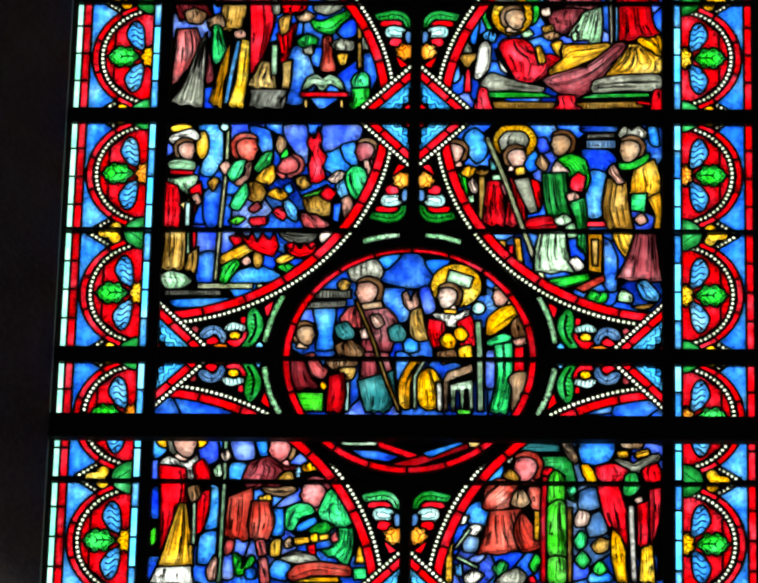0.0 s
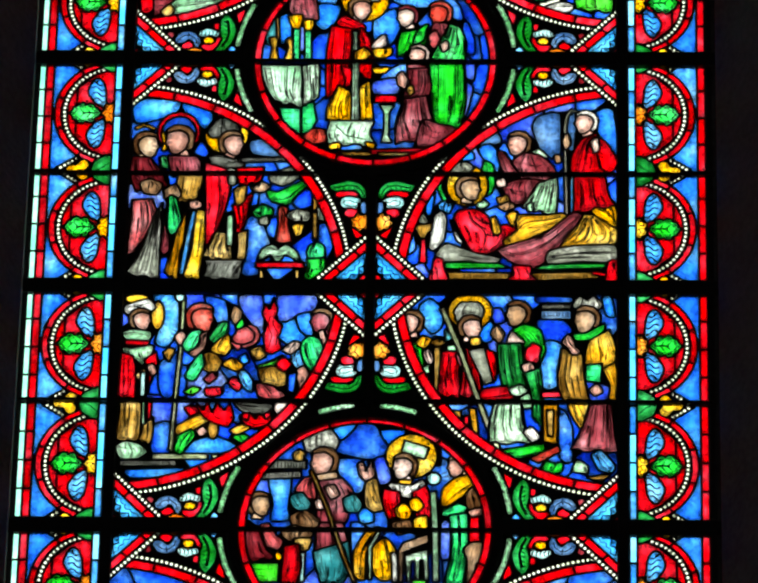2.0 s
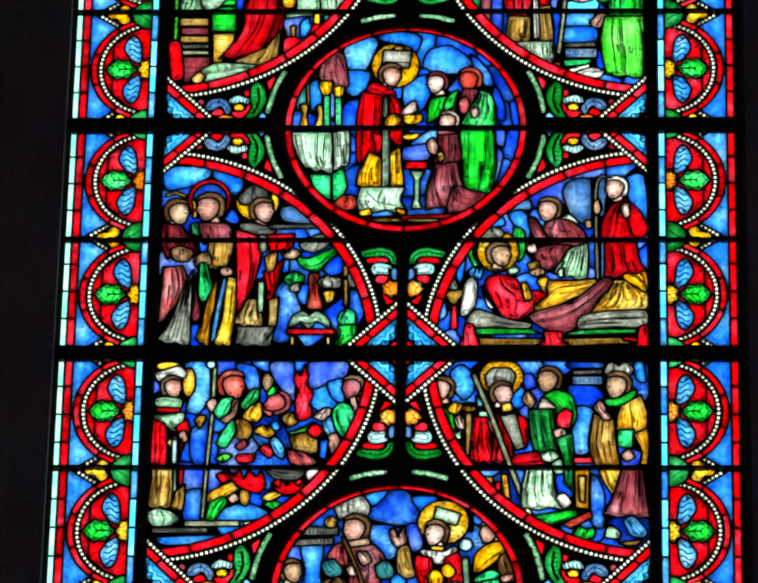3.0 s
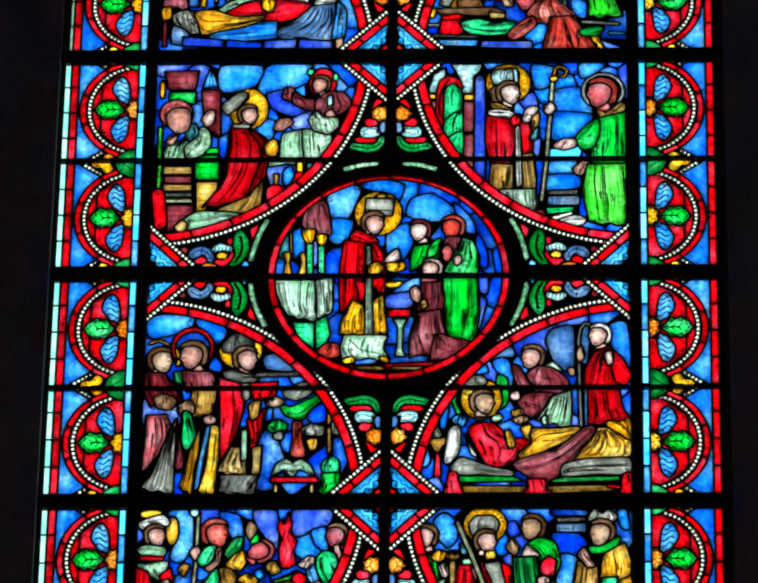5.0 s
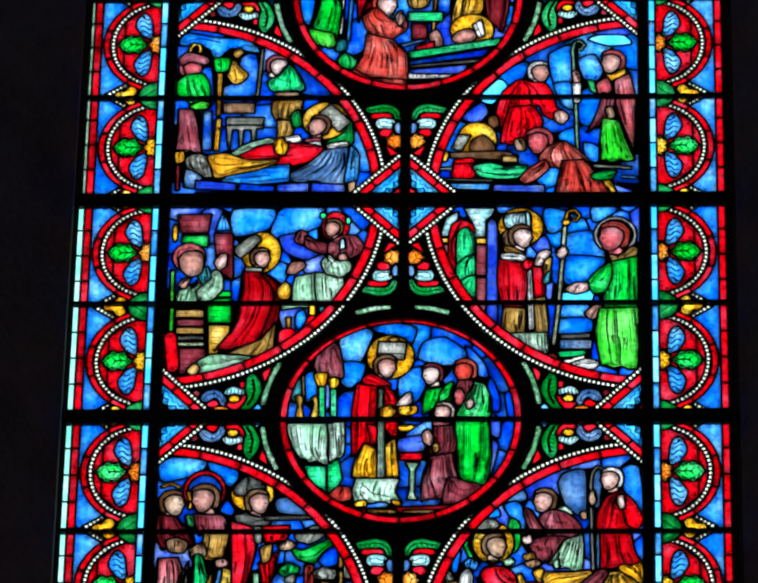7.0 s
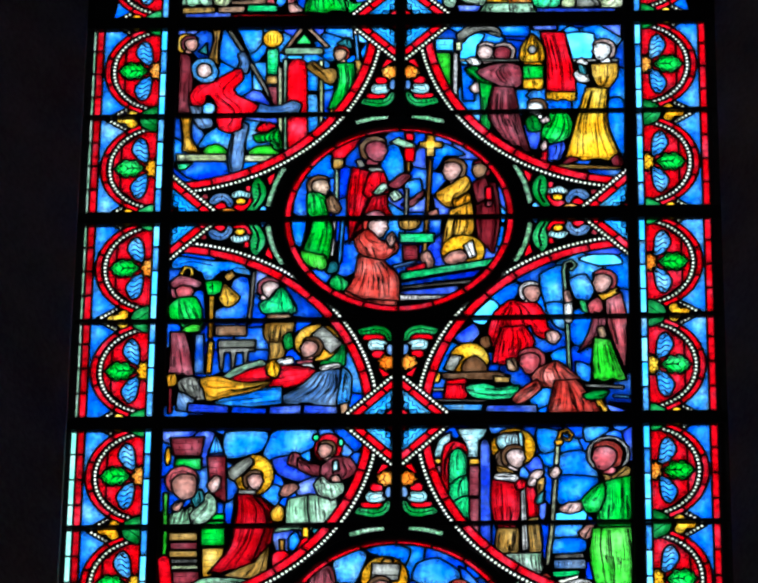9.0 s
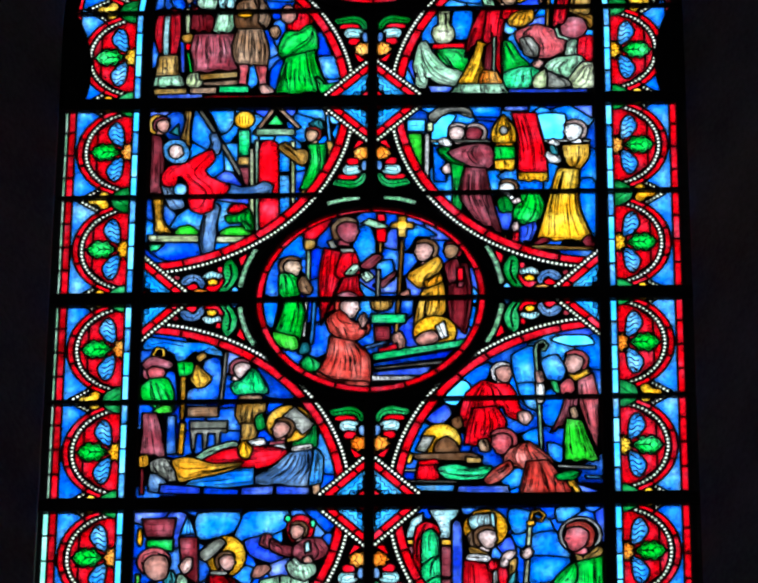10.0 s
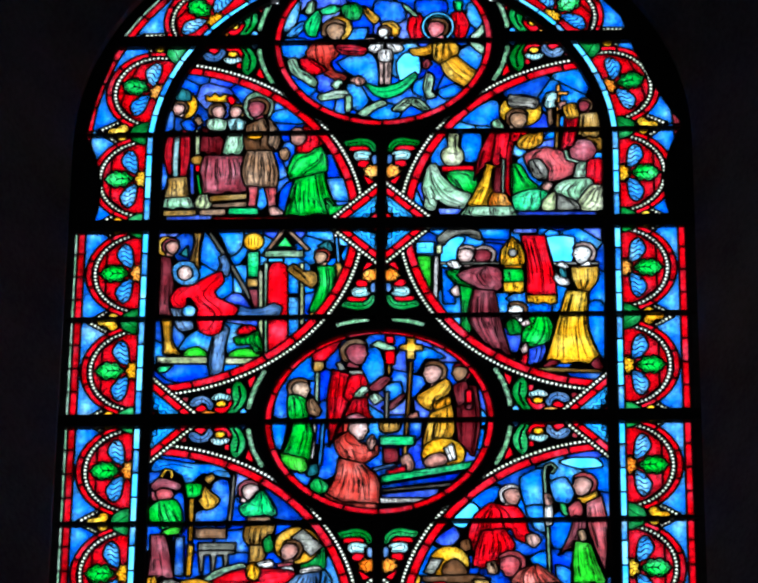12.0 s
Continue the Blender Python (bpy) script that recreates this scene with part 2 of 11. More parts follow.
class Glazing:
    """The cut pieces of one leaded panel, in centimetres; a later piece is cut into the earlier ones."""

    def __init__(self, edge, bend=None):
        self.edge, self.cut, self.strokes, self.bend, self.boxes, self.tones = edge, [], [], bend, [], []
        self.hard("lead", *[c for p in edge for c in p])

    def add(self, glass, pts):
        turn = sum(ax * bz - bx * az for (ax, az), (bx, bz) in zip(pts, pts[1:] + pts[:1]))
        self.cut.append((glass, list(pts) if turn > 0 else list(pts)[::-1]))
        return len(self.cut) - 1

    def hard(self, glass, *flat):
        return self.add(glass, pairs(flat))

    def soft(self, glass, *flat):
        return self.add(glass, rounded(pairs(flat)))

    def oval(self, glass, x, z, rx, rz, tilt=0.0, n=16):
        c, s = math.cos(radians(tilt)), math.sin(radians(tilt))
        ring = [(rx * math.cos(6.2832 * i / n), rz * math.sin(6.2832 * i / n)) for i in range(n)]
        return self.add(glass, [(x + a * c - b * s, z + a * s + b * c) for a, b in ring])

    def leaf(self, glass, x, z, rx, rz, tilt=0.0, lobes=7, depth=0.16):
        c, s = math.cos(radians(tilt)), math.sin(radians(tilt))
        n, out = lobes * 6, []
        for i in range(n):
            a = 6.2832 * i / n
            r = 1 - depth * (0.5 - 0.5 * math.cos(lobes * a + 3.14)) ** 2
            p, q = rx * r * math.cos(a), rz * r * math.sin(a)
            out.append((x + p * c - q * s, z + p * s + q * c))
        return self.add(glass, out)

    def strip(self, glass, wide, *flat):
        pts = pairs(flat)
        left, right = [], []
        for i, (x, z) in enumerate(pts):
            ax, az = pts[max(i - 1, 0)]
            bx, bz = pts[min(i + 1, len(pts) - 1)]
            d = math.hypot(bx - ax, bz - az) or 1
            nx, nz = -(bz - az) / d * wide / 2, (bx - ax) / d * wide / 2
            left.append((x + nx, z + nz))
            right.append((x - nx, z - nz))
        return self.add(glass, left + right[::-1])

    def sector(self, glass, cx, cz, r0, r1, a0, a1, step=5.0):
        n = max(2, int(abs(a1 - a0) / step) + 1)
        arc = [radians(a0 + (a1 - a0) * i / (n - 1)) for i in range(n)]
        return self.add(glass, [(cx + r1 * math.cos(a), cz + r1 * math.sin(a)) for a in arc]
                        + [(cx + r0 * math.cos(a), cz + r0 * math.sin(a)) for a in arc[::-1]])

    def line(self, wide, *flat):
        """A stroke of dark vitreous paint."""
        self.strokes.append((wide, pairs(flat), None))

    def letters(self, x0, x1, z, high):
        """An illegible inscription: a pale strip broken into small bars."""
        x = x0 + 0.9
        while x < x1 - 0.4:
            self.line(0.34, x, z - high / 2, x, z + high / 2)
            if random.random() < 0.5:
                q = random.choice((-0.2, 0.2)) * high
                self.line(0.28, x, z + q, x + 0.7, z + q)
            x += random.choice((0.75, 0.95, 1.2))

    def robe(self, glass, folds, *flat):
        """A rounded piece with painted folds along its length."""
        k = self.soft(glass, *flat)
        self.folds(k, folds)
        return k

    def folds(self, k, count, wide=0.8):
        pts = self.cut[k][1]
        a = np.array(pts)
        mid = a.mean(axis=0)
        s, vt = np.linalg.svd(a - mid)[1:]
        d = vt[0] if s[0] > 1.9 * s[1] or (s[0] > 1.25 * s[1] and abs(vt[0][1]) > 0.7) else np.array([0.0, 1.0])
        if d[1] > 0:
            d = -d
        e = np.array([-d[1], d[0]])
        q = np.stack([(a - mid) @ d, (a - mid) @ e], 1)
        nxt = np.roll(q, -1, axis=0)
        lo, hi = q[:, 0].min(), q[:, 0].max()
        levels = np.linspace(lo + 0.04 * (hi - lo), hi - 0.04 * (hi - lo), 15)
        span = []
        for v in levels:
            cut = (q[:, 0] > v) != (nxt[:, 0] > v)
            w = q[cut, 1] + (v - q[cut, 0]) / (nxt[cut, 0] - q[cut, 0]) * (nxt[cut, 1] - q[cut, 1])
            span.append((w.min(), w.max()) if len(w) else span[-1] if span else (0, 0))
        span = np.array(span)
        for _ in range(2):
            span[1:-1] = (span[:-2] + span[1:-1] + span[2:]) / 3
        spread = random.choice((0.4, 0.55, 0.75, 0.9))         # folds fan out from the gathered end
        heart, flip = random.uniform(0.3, 0.7), random.random() < 0.15
        sway, phase = random.uniform(-0.06, 0.06), random.uniform(0, 3.1)

        def at(f, h):
            m = min(13.999, max(0.0, f * 14))
            i, u = int(m), m - int(m)
            lo_, hi_ = span[i] * (1 - u) + span[i + 1] * u
            p = mid + d * (levels[0] + (levels[-1] - levels[0]) * f) + e * (lo_ + (hi_ - lo_) * min(0.975, max(0.025, h)))
            return float(p[0]), float(p[1])

        def trail(g, f0, f1, hook, broad):
            run = []
            for j in range(13):
                f = f0 + (f1 - f0) * j / 12
                u = f if not flip else 1 - f
                h = heart + (g - heart) * (spread + (1 - spread) * u) + sway * math.sin(3.1 * f + phase)
                run.append(at(f, h + hook * max(0.0, (j - 7) / 5) ** 2))
            self.strokes.append((broad, run, k))

        count = max(2, min(round(count * 1.9), int((span[:, 1] - span[:, 0]).mean() / 0.68)))
        for i in range(count):
            g = (i + 0.5 + random.uniform(-0.3, 0.3)) / count
            f0, f1 = random.choice((0.0, 0.0, 0.05, 0.12, 0.35, 0.5)), random.choice((0.6, 0.8, 0.93, 1.0, 1.0))
            broad = wide * random.choice((0.3, 0.36, 0.42, 0.55, 0.8))
            trail(g, f0, f1, random.choice((0, 0, 0, 0.1, -0.1)), broad)
            if count > 6 and random.random() < 0.4:             # a fold that forks
                trail(g, random.uniform(0.35, 0.6), f1, random.choice((-0.13, 0.13)), broad * 0.8)
        if count > 9:
            for i in range(random.choice((1, 2))):              # a slack fold that sags across
                f0, h0, h1 = random.uniform(0.15, 0.6), random.uniform(0.08, 0.4), random.uniform(0.6, 0.92)
                self.strokes.append((wide * 0.45, [at(min(0.97, f0 + 0.13 * math.sin(3.14 * j / 8)), h0 + (h1 - h0) * j / 8) for j in range(9)], k))
        if count > 7 and not flip:                              # a hem that waves with the folds
            self.strokes.append((0.34, [at(0.945 + 0.02 * math.sin(j * 1.1 + phase), 0.04 + 0.92 * j / 24) for j in range(25)], k))

    def drape(self, glass, count, one, two, wide=0.8):
        """A piece of cloth between two long edges, with folds that flow from edge to edge."""
        def even(flat, n=25):
            p = np.array(pairs(flat), float)
            out = []
            m = len(p)
            for i in range(n):
                t = i / (n - 1) * (m - 1)
                a = min(int(t), m - 2)
                u = t - a
                q = [p[max(a - 1, 0)], p[a], p[a + 1], p[min(a + 2, m - 1)]]
                out.append(0.5 * (2 * q[1] + (q[2] - q[0]) * u + (2 * q[0] - 5 * q[1] + 4 * q[2] - q[3]) * u * u + (3 * q[1] - q[0] - 3 * q[2] + q[3]) * u ** 3))
            return np.array(out)

        a, b = even(one), even(two)
        out = (b - a) / (np.linalg.norm(b - a, axis=1)[:, None] + 1e-9)     # a little wider, so that neighbours meet
        a, b = a - 0.7 * out, b + 0.7 * out
        for edge in (a, b):
            edge[0] += 0.6 * (edge[0] - edge[1]) / (np.linalg.norm(edge[0] - edge[1]) + 1e-9)
            edge[-1] += 0.6 * (edge[-1] - edge[-2]) / (np.linalg.norm(edge[-1] - edge[-2]) + 1e-9)
        foot = [tuple(map(float, a[-1] + (b[-1] - a[-1]) * u + np.array((0, 0.5 * math.sin(u * 14))))) for u in np.linspace(0.1, 0.9, 9)]
        k = self.add(glass, [tuple(map(float, p)) for p in a] + foot + [tuple(map(float, p)) for p in b[::-1]])
        count = max(3, min(round(count * 1.7), int(np.linalg.norm(b - a, axis=1).mean() / 0.68)))
        sway, phase = random.uniform(-0.05, 0.05), random.uniform(0, 3)
        for i in range(count):
            g = (i + 0.5 + random.uniform(-0.28, 0.28)) / count
            j0, j1 = random.choice((0, 0, 1, 3, 8, 12)), random.choice((15, 19, 22, 23, 24))
            for fork in range(2 if random.random() < 0.35 else 1):
                lean = random.choice((-0.1, 0.1)) if fork else 0.0
                run = []
                for j in range(j0 if not fork else max(j0, 11), j1 + 1):
                    h = g + sway * math.sin(j / 8 + phase) + lean * max(0.0, (j - 11) / 13) ** 1.3
                    p = a[j] + (b[j] - a[j]) * min(0.97, max(0.03, h))
                    run.append((float(p[0]), float(p[1])))
                if len(run) > 2:
                    self.strokes.append((wide * random.choice((0.3, 0.36, 0.45, 0.6, 0.85)), run, k))
        self.strokes.append((0.34, [tuple(map(float, a[23] + (b[23] - a[23]) * u)) for u in np.linspace(0.04, 0.96, 20)], k))
        return k

    def head(self, x, z, r, face="flesh", hair="brown", turn=1, nod=0.0):
        """A head as two plain pieces, the hair or hood behind and the face, turned to one side."""
        c, s = math.cos(radians(nod)), math.sin(radians(nod))

        def put(*flat):
            return [v for p, q in pairs(flat) for v in (x + r * (p * turn * c - q * s * turn), z + r * (p * s + q * c))]

        r *= 0.92
        self.hard(face, *put(-0.45, -0.6, 0.35, -0.7, 0.4, -1.45, -0.6, -1.4))
        if hair:
            k = self.soft(hair, *put(-0.8, -0.6, -0.92, 0.3, -0.5, 0.9, 0.15, 1.05, 0.72, 0.8, 0.8, 0.4, 0.3, 0.2, -0.3, -0.6, -0.55, -0.85))
            self.folds(k, 3, 0.45)
        self.soft(face, *put(-0.46, 0.3, 0.0, 0.6, 0.72, 0.5, 0.78, 0.05, 0.9, -0.2, 0.74, -0.42, 0.6, -0.95, 0.2, -1.05, -0.25, -0.7, -0.5, -0.15))

    def tint(self, glass, *flat):
        """Where the ground behind the figures has another tone."""
        self.tones.append((glass, pairs(flat)))

    def ground(self, glass, size=12.5):
        """The ground, cut into fitted pieces of uneven tone."""
        xs, zs = [p[0] for p in self.edge], [p[1] for p in self.edge]
        x0, x1, z0, z1 = min(xs) - 3, max(xs) + 3, min(zs) - 3, max(zs) + 3
        seeds, row, z = [], 0, z0
        while z < z1 + size:
            x = x0 + (row % 2) * size * 0.6
            while x < x1 + size:
                seeds.append((x + random.uniform(-0.42, 0.42) * size, z + random.uniform(-0.4, 0.4) * size))
                x += size * 1.2
            z += size
            row += 1
        for i, (sx, sz) in enumerate(seeds):
            poly = [(sx - 30, sz - 30), (sx + 30, sz - 30), (sx + 30, sz + 30), (sx - 30, sz + 30)]
            for j, (tx, tz) in enumerate(seeds):
                if i == j or abs(tx - sx) + abs(tz - sz) > 60:
                    continue
                mx, mz, nx, nz = (sx + tx) / 2, (sz + tz) / 2, tx - sx, tz - sz
                out = []
                for (ax, az), (bx, bz) in zip(poly, poly[1:] + poly[:1]):
                    da, db = (ax - mx) * nx + (az - mz) * nz, (bx - mx) * nx + (bz - mz) * nz
                    if da <= 0:
                        out.append((ax, az))
                    if (da < 0) != (db < 0) and da != db:
                        u = da / (da - db)
                        out.append((ax + (bx - ax) * u, az + (bz - az) * u))
                poly = out
                if not poly:
                    break
            if len(poly) > 2:
                tone = random.choice((glass, glass, glass, "violet", "deep"))
                for name, pts in self.tones:
                    if inside(sx, sz, pts):
                        tone = name
                self.add(tone, poly)

    def halo(self, x, z, rx, rz, glass="gold"):
        """A nimbus with a painted scalloped rim."""
        self.oval(glass, x, z, rx, rz, 0, 24)
        k, n = len(self.cut) - 1, max(10, round(rx * 2.4))
        for i in range(n):
            a, b = 6.2832 * i / n, 6.2832 * (i + 0.5) / n
            self.strokes.append((0.38, [(x + rx * r * math.cos(t), z + rz * r * math.sin(t)) for r, t in ((0.97, a), (0.84, (a + b) / 2), (0.82, b), (0.95, 2 * b - a))], k))

    def masonry(self, k, course=2.4):
        """Painted courses of stone on a piece."""
        a = np.array(self.cut[k][1])
        (x0, z0), (x1, z1) = a.min(axis=0), a.max(axis=0)
        rows = max(2, round((z1 - z0) / course))
        for i in range(rows):
            z = z0 + (z1 - z0) * i / rows
            if i:
                self.strokes.append((0.32, [(x0 + (x1 - x0) * j / 8, z) for j in range(9)], k))
            x = x0 + course * (0.5 + 0.9 * (i % 2))
            while x < x1:
                self.strokes.append((0.28, [(x, z + (z1 - z0) / rows * j / 3) for j in range(4)], k))
                x += course * 1.8

    def beads(self, pitch, wide, *flat):
        """A strip of pearls: pale glass with painted gaps."""
        pitch, wide = pitch * 0.88, wide * 0.82
        k = self.strip("pearl", wide, *flat)
        pts = pairs(flat)
        left, gap = pitch * 0.5, []
        for (ax, az), (bx, bz) in zip(pts, pts[1:]):
            d = math.hypot(bx - ax, bz - az)
            ux, uz = (bx - ax) / d, (bz - az) / d
            while left <= d:
                x, z = ax + ux * left, az + uz * left
                gap.append((x, z, ux, uz))
                left += pitch * random.uniform(0.93, 1.07)
            left -= d
        self.strokes.append((wide, gap, ("pearl", k)))

    def build(self, name, label, at, category="stained glass panel", group="leaded panels of the window", came=0.82):
        thing = tagged(new(name), label, category, group)
        thing.location = at
        verts, edges, faces = [], [], []
        for glass, pts in self.cut:
            base = len(verts)
            verts += [Vector(p) for p in pts]
            faces.append(list(range(base, base + len(pts))))
        held = sum(inside(sum(p[0] for p in c) / len(c), sum(p[1] for p in c) / len(c), self.edge) for _, c in self.cut)
        for attempt in range(8):                                # cut anew, a hair aside, where the cutting went wrong
            nudge = random.Random(attempt)
            tried = [v + Vector((nudge.uniform(-1, 1), nudge.uniform(-1, 1))) * 0.012 * attempt for v in verts]
            vs, es, fs, _, _, owners = mathutils.geometry.delaunay_2d_cdt(tried, edges, faces, 1, 0.03, True)
            if len({max(o) for o in owners if o and 0 in o}) > 0.35 * held:
                break
        xy = np.array([(v.x, v.y) for v in vs])
        outer = self.edge
        own = [max(o) if o and 0 in o else -1 for o in owners]
        links = {}
        for i, f in enumerate(fs):
            for j in range(len(f)):
                a, b = f[j], f[(j + 1) % len(f)]
                links.setdefault((min(a, b), max(a, b)), []).append(i)
        root = list(range(len(fs)))

        def find(i):
            while root[i] != i:
                root[i] = root[root[i]]
                i = root[i]
            return i

        lead_edges = []
        for (a, b), tri in links.items():
            o = [own[i] for i in tri]
            if len(tri) == 2 and o[0] == o[1]:
                root[find(tri[0])] = find(tri[1])
            elif max(o) >= 0:
                lead_edges.append((a, b))
        groups = {}
        for i in range(len(fs)):
            if own[i] >= 0:
                groups.setdefault(find(i), []).append(i)
        bend = self.bend or (lambda x, z: (x, z))

        def place(x, z, y):
            x, z = bend(x, z)
            return (x / 100, y, z / 100)

        lv, lf = [], []
        sizes = [0.0] * len(fs)
        for tris in groups.values():
            glass = self.cut[own[tris[0]]][0]
            area = sum(abs((xy[f[1]][0] - xy[f[0]][0]) * (xy[f[2]][1] - xy[f[0]][1]) - (xy[f[2]][0] - xy[f[0]][0]) * (xy[f[1]][1] - xy[f[0]][1])) / 2
                       for f in (fs[i] for i in tris))
            if glass in GROUND and area < 40:
                round_ = 0.0
                mine = set(tris)
                for i in tris:
                    f = fs[i]
                    for j in range(3):
                        a, b = f[j], f[(j + 1) % 3]
                        if not all(t in mine for t in links[(min(a, b), max(a, b))]) or len(links[(min(a, b), max(a, b))]) == 1:
                            round_ += math.hypot(*(xy[a] - xy[b]))
                if 2 * area / max(round_, 0.01) < 1.2:
                    glass = "lead"
            for i in tris:
                sizes[i] = area if area > 1.2 and glass not in BARE else 0.0
            if glass == "lead" or area < 0.5:
                for i in tris:
                    lf.append([len(lv) + j for j in range(3)])
                    lv += [place(*xy[k], -0.001) for k in fs[i]]
                continue
            used = sorted({k for i in tris for k in fs[i]})
            at_index = {k: n for n, k in enumerate(used)}
            n = len(used)
            pv = [place(*xy[k], -0.0015) for k in used] + [place(*xy[k], 0.0015) for k in used]
            pf = []
            rim = collections.Counter()
            for i in tris:
                f = [at_index[k] for k in fs[i]]
                pf.append([f[0], f[1], f[2]])
                pf.append([f[2] + n, f[1] + n, f[0] + n])
                for j in range(3):
                    rim[(f[j], f[(j + 1) % 3])] += 1
            for (a, b) in list(rim):
                if (b, a) not in rim:
                    pf.append([b, a, a + n, b + n])
            part_data("pane", pv, pf, GLASS[glass], thing)
        half = came / 2
        for a, b in lead_edges:
            ax, az = xy[a]
            bx, bz = xy[b]
            d = math.hypot(bx - ax, bz - az)
            if d < 1e-6:
                continue
            ux, uz = (bx - ax) / d * 0.16, (bz - az) / d * 0.16
            nx, nz = -(bz - az) / d * half, (bx - ax) / d * half
            ax, az, bx, bz = ax - ux, az - uz, bx + ux, bz + uz
            base = len(lv)
            for y, k in ((-0.0025, 1), (-0.0045, 0.45), (-0.0045, -0.45), (-0.0025, -1)):
                lv.append(place(ax + nx * k, az + nz * k, y))
                lv.append(place(bx + nx * k, bz + nz * k, y))
            lf += [[base + 2 * i, base + 2 * i + 1, base + 2 * i + 3, base + 2 * i + 2] for i in range(3)]
        part_data("lead_came", lv, lf, LEAD, thing, "dark grey lead strips between the glass pieces")
        # brown darkening that fades from the leads into each piece
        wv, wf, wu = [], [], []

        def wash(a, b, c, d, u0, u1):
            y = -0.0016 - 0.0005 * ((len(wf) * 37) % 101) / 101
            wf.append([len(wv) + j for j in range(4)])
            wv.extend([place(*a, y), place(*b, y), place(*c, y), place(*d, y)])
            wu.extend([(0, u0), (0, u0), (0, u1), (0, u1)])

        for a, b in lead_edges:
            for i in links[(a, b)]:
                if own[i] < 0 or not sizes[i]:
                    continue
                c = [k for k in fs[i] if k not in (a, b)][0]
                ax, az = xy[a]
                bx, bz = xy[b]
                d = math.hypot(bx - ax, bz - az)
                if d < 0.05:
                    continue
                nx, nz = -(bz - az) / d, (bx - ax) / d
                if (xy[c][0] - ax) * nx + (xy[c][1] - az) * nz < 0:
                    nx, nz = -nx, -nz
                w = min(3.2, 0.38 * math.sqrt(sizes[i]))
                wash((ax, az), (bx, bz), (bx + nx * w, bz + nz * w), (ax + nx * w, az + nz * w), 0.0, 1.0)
        # painted strokes, kept on the piece they belong to
        qv, qf = [], []
        for wide, pts, k in self.strokes:
            if isinstance(k, tuple):
                pts2 = np.array([(p[0], p[1]) for p in pts])
                keep = self.visible(pts2, k[1])
                for (x, z, ux, uz), ok in zip(pts, keep):
                    if not ok:
                        continue
                    base = len(qv)
                    h, g, c = wide / 2 - 0.28, 0.80, 0.36
                    for s, t in ((-h, -g), (-h, g), (-h * 0.3, c), (h * 0.3, c), (h, g), (h, -g), (h * 0.3, -c), (-h * 0.3, -c)):
                        qv.append(place(x + ux * t - uz * s, z + uz * t + ux * s, -0.0022))
                    qf += [[base, base + 1, base + 2, base + 7], [base + 7, base + 2, base + 3, base + 6], [base + 6, base + 3, base + 4, base + 5]]
                continue
            p2 = np.array(pts, float)
            keep = self.visible(p2, k) if k is not None else self.visible(p2, None)
            n = len(p2)
            tangent = np.gradient(p2, axis=0)
            tangent /= np.linalg.norm(tangent, axis=1)[:, None] + 1e-9
            side = random.choice((-1, 1))
            for i in range(n - 1):
                if not (keep[i] and keep[i + 1]):
                    continue
                base = len(qv)
                for j in (i, i + 1):
                    w = wide / 2 * (1.0 if k is None else max(0.25, 1 - abs(2 * j / (n - 1) - 0.7)))
                    nx, nz = -tangent[j][1] * w, tangent[j][0] * w
                    if k is not None and j == i and wide > 0.4:
                        ends = [(p2[m] + np.array((-tangent[m][1], tangent[m][0])) * 1.25 * f) for m, f in ((i, 0), (i + 1, 0), (i + 1, side), (i, side))]
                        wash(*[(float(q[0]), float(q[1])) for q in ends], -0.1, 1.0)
                    qv += [place(p2[j][0] + nx, p2[j][1] + nz, -0.0022), place(p2[j][0] - nx, p2[j][1] - nz, -0.0022)]
                qf.append([base, base + 1, base + 3, base + 2])
        if qf:
            tagged(part_data("painted_line", qv, qf, PAINT, thing, "brown-black painted folds and pearls"), kind="stuff")
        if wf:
            me = bpy.data.meshes.new("dark_fade")
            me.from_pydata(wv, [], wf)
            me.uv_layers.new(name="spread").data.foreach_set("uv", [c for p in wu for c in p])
            me.materials.append(dark_fade)
            ob = tagged(new("dark_fade", me), "thin brown darkening along the leads and painted folds", kind="stuff")
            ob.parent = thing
        return thing

    def visible(self, p, k):
        top = np.full(len(p), -1)
        if k is None:
            return inside_many(p[:, 0], p[:, 1], self.edge)
        if not self.boxes or len(self.boxes) != len(self.cut):
            self.boxes = [(min(q[0] for q in c), max(q[0] for q in c), min(q[1] for q in c), max(q[1] for q in c)) for _, c in self.cut]
        (x0, z0), (x1, z1) = p.min(axis=0), p.max(axis=0)
        for i in range(k, len(self.cut)):
            b = self.boxes[i]
            if b[0] <= x1 and b[1] >= x0 and b[2] <= z1 and b[3] >= z0:
                top[inside_many(p[:, 0], p[:, 1], self.cut[i][1])] = i
        return (top == k) & inside_many(p[:, 0], p[:, 1], self.edge)

# ---------------------------------------------------------------- large structure
SPRING, ARCH_X = row_z(7) - 0.52, 0.016   # the arched head: springing, centre past the middle


def head_curve(r, side, n=22):
    """Half of the pointed arch from the springing to the apex, at the radius r from its centre."""
    top = math.acos(ARCH_X / r)
    return [(side * (-ARCH_X + r * math.cos(top * i / n)), SPRING + r * math.sin(top * i / n)) for i in range(n + 1)]


def opening(half, low):
    """Outline of the window at that half width, anticlockwise from the lower left."""
    r = half + ARCH_X
    right, left = head_curve(r, 1), head_curve(r, -1)
    return [(-half, low), (half, low)] + right + left[-2::-1]


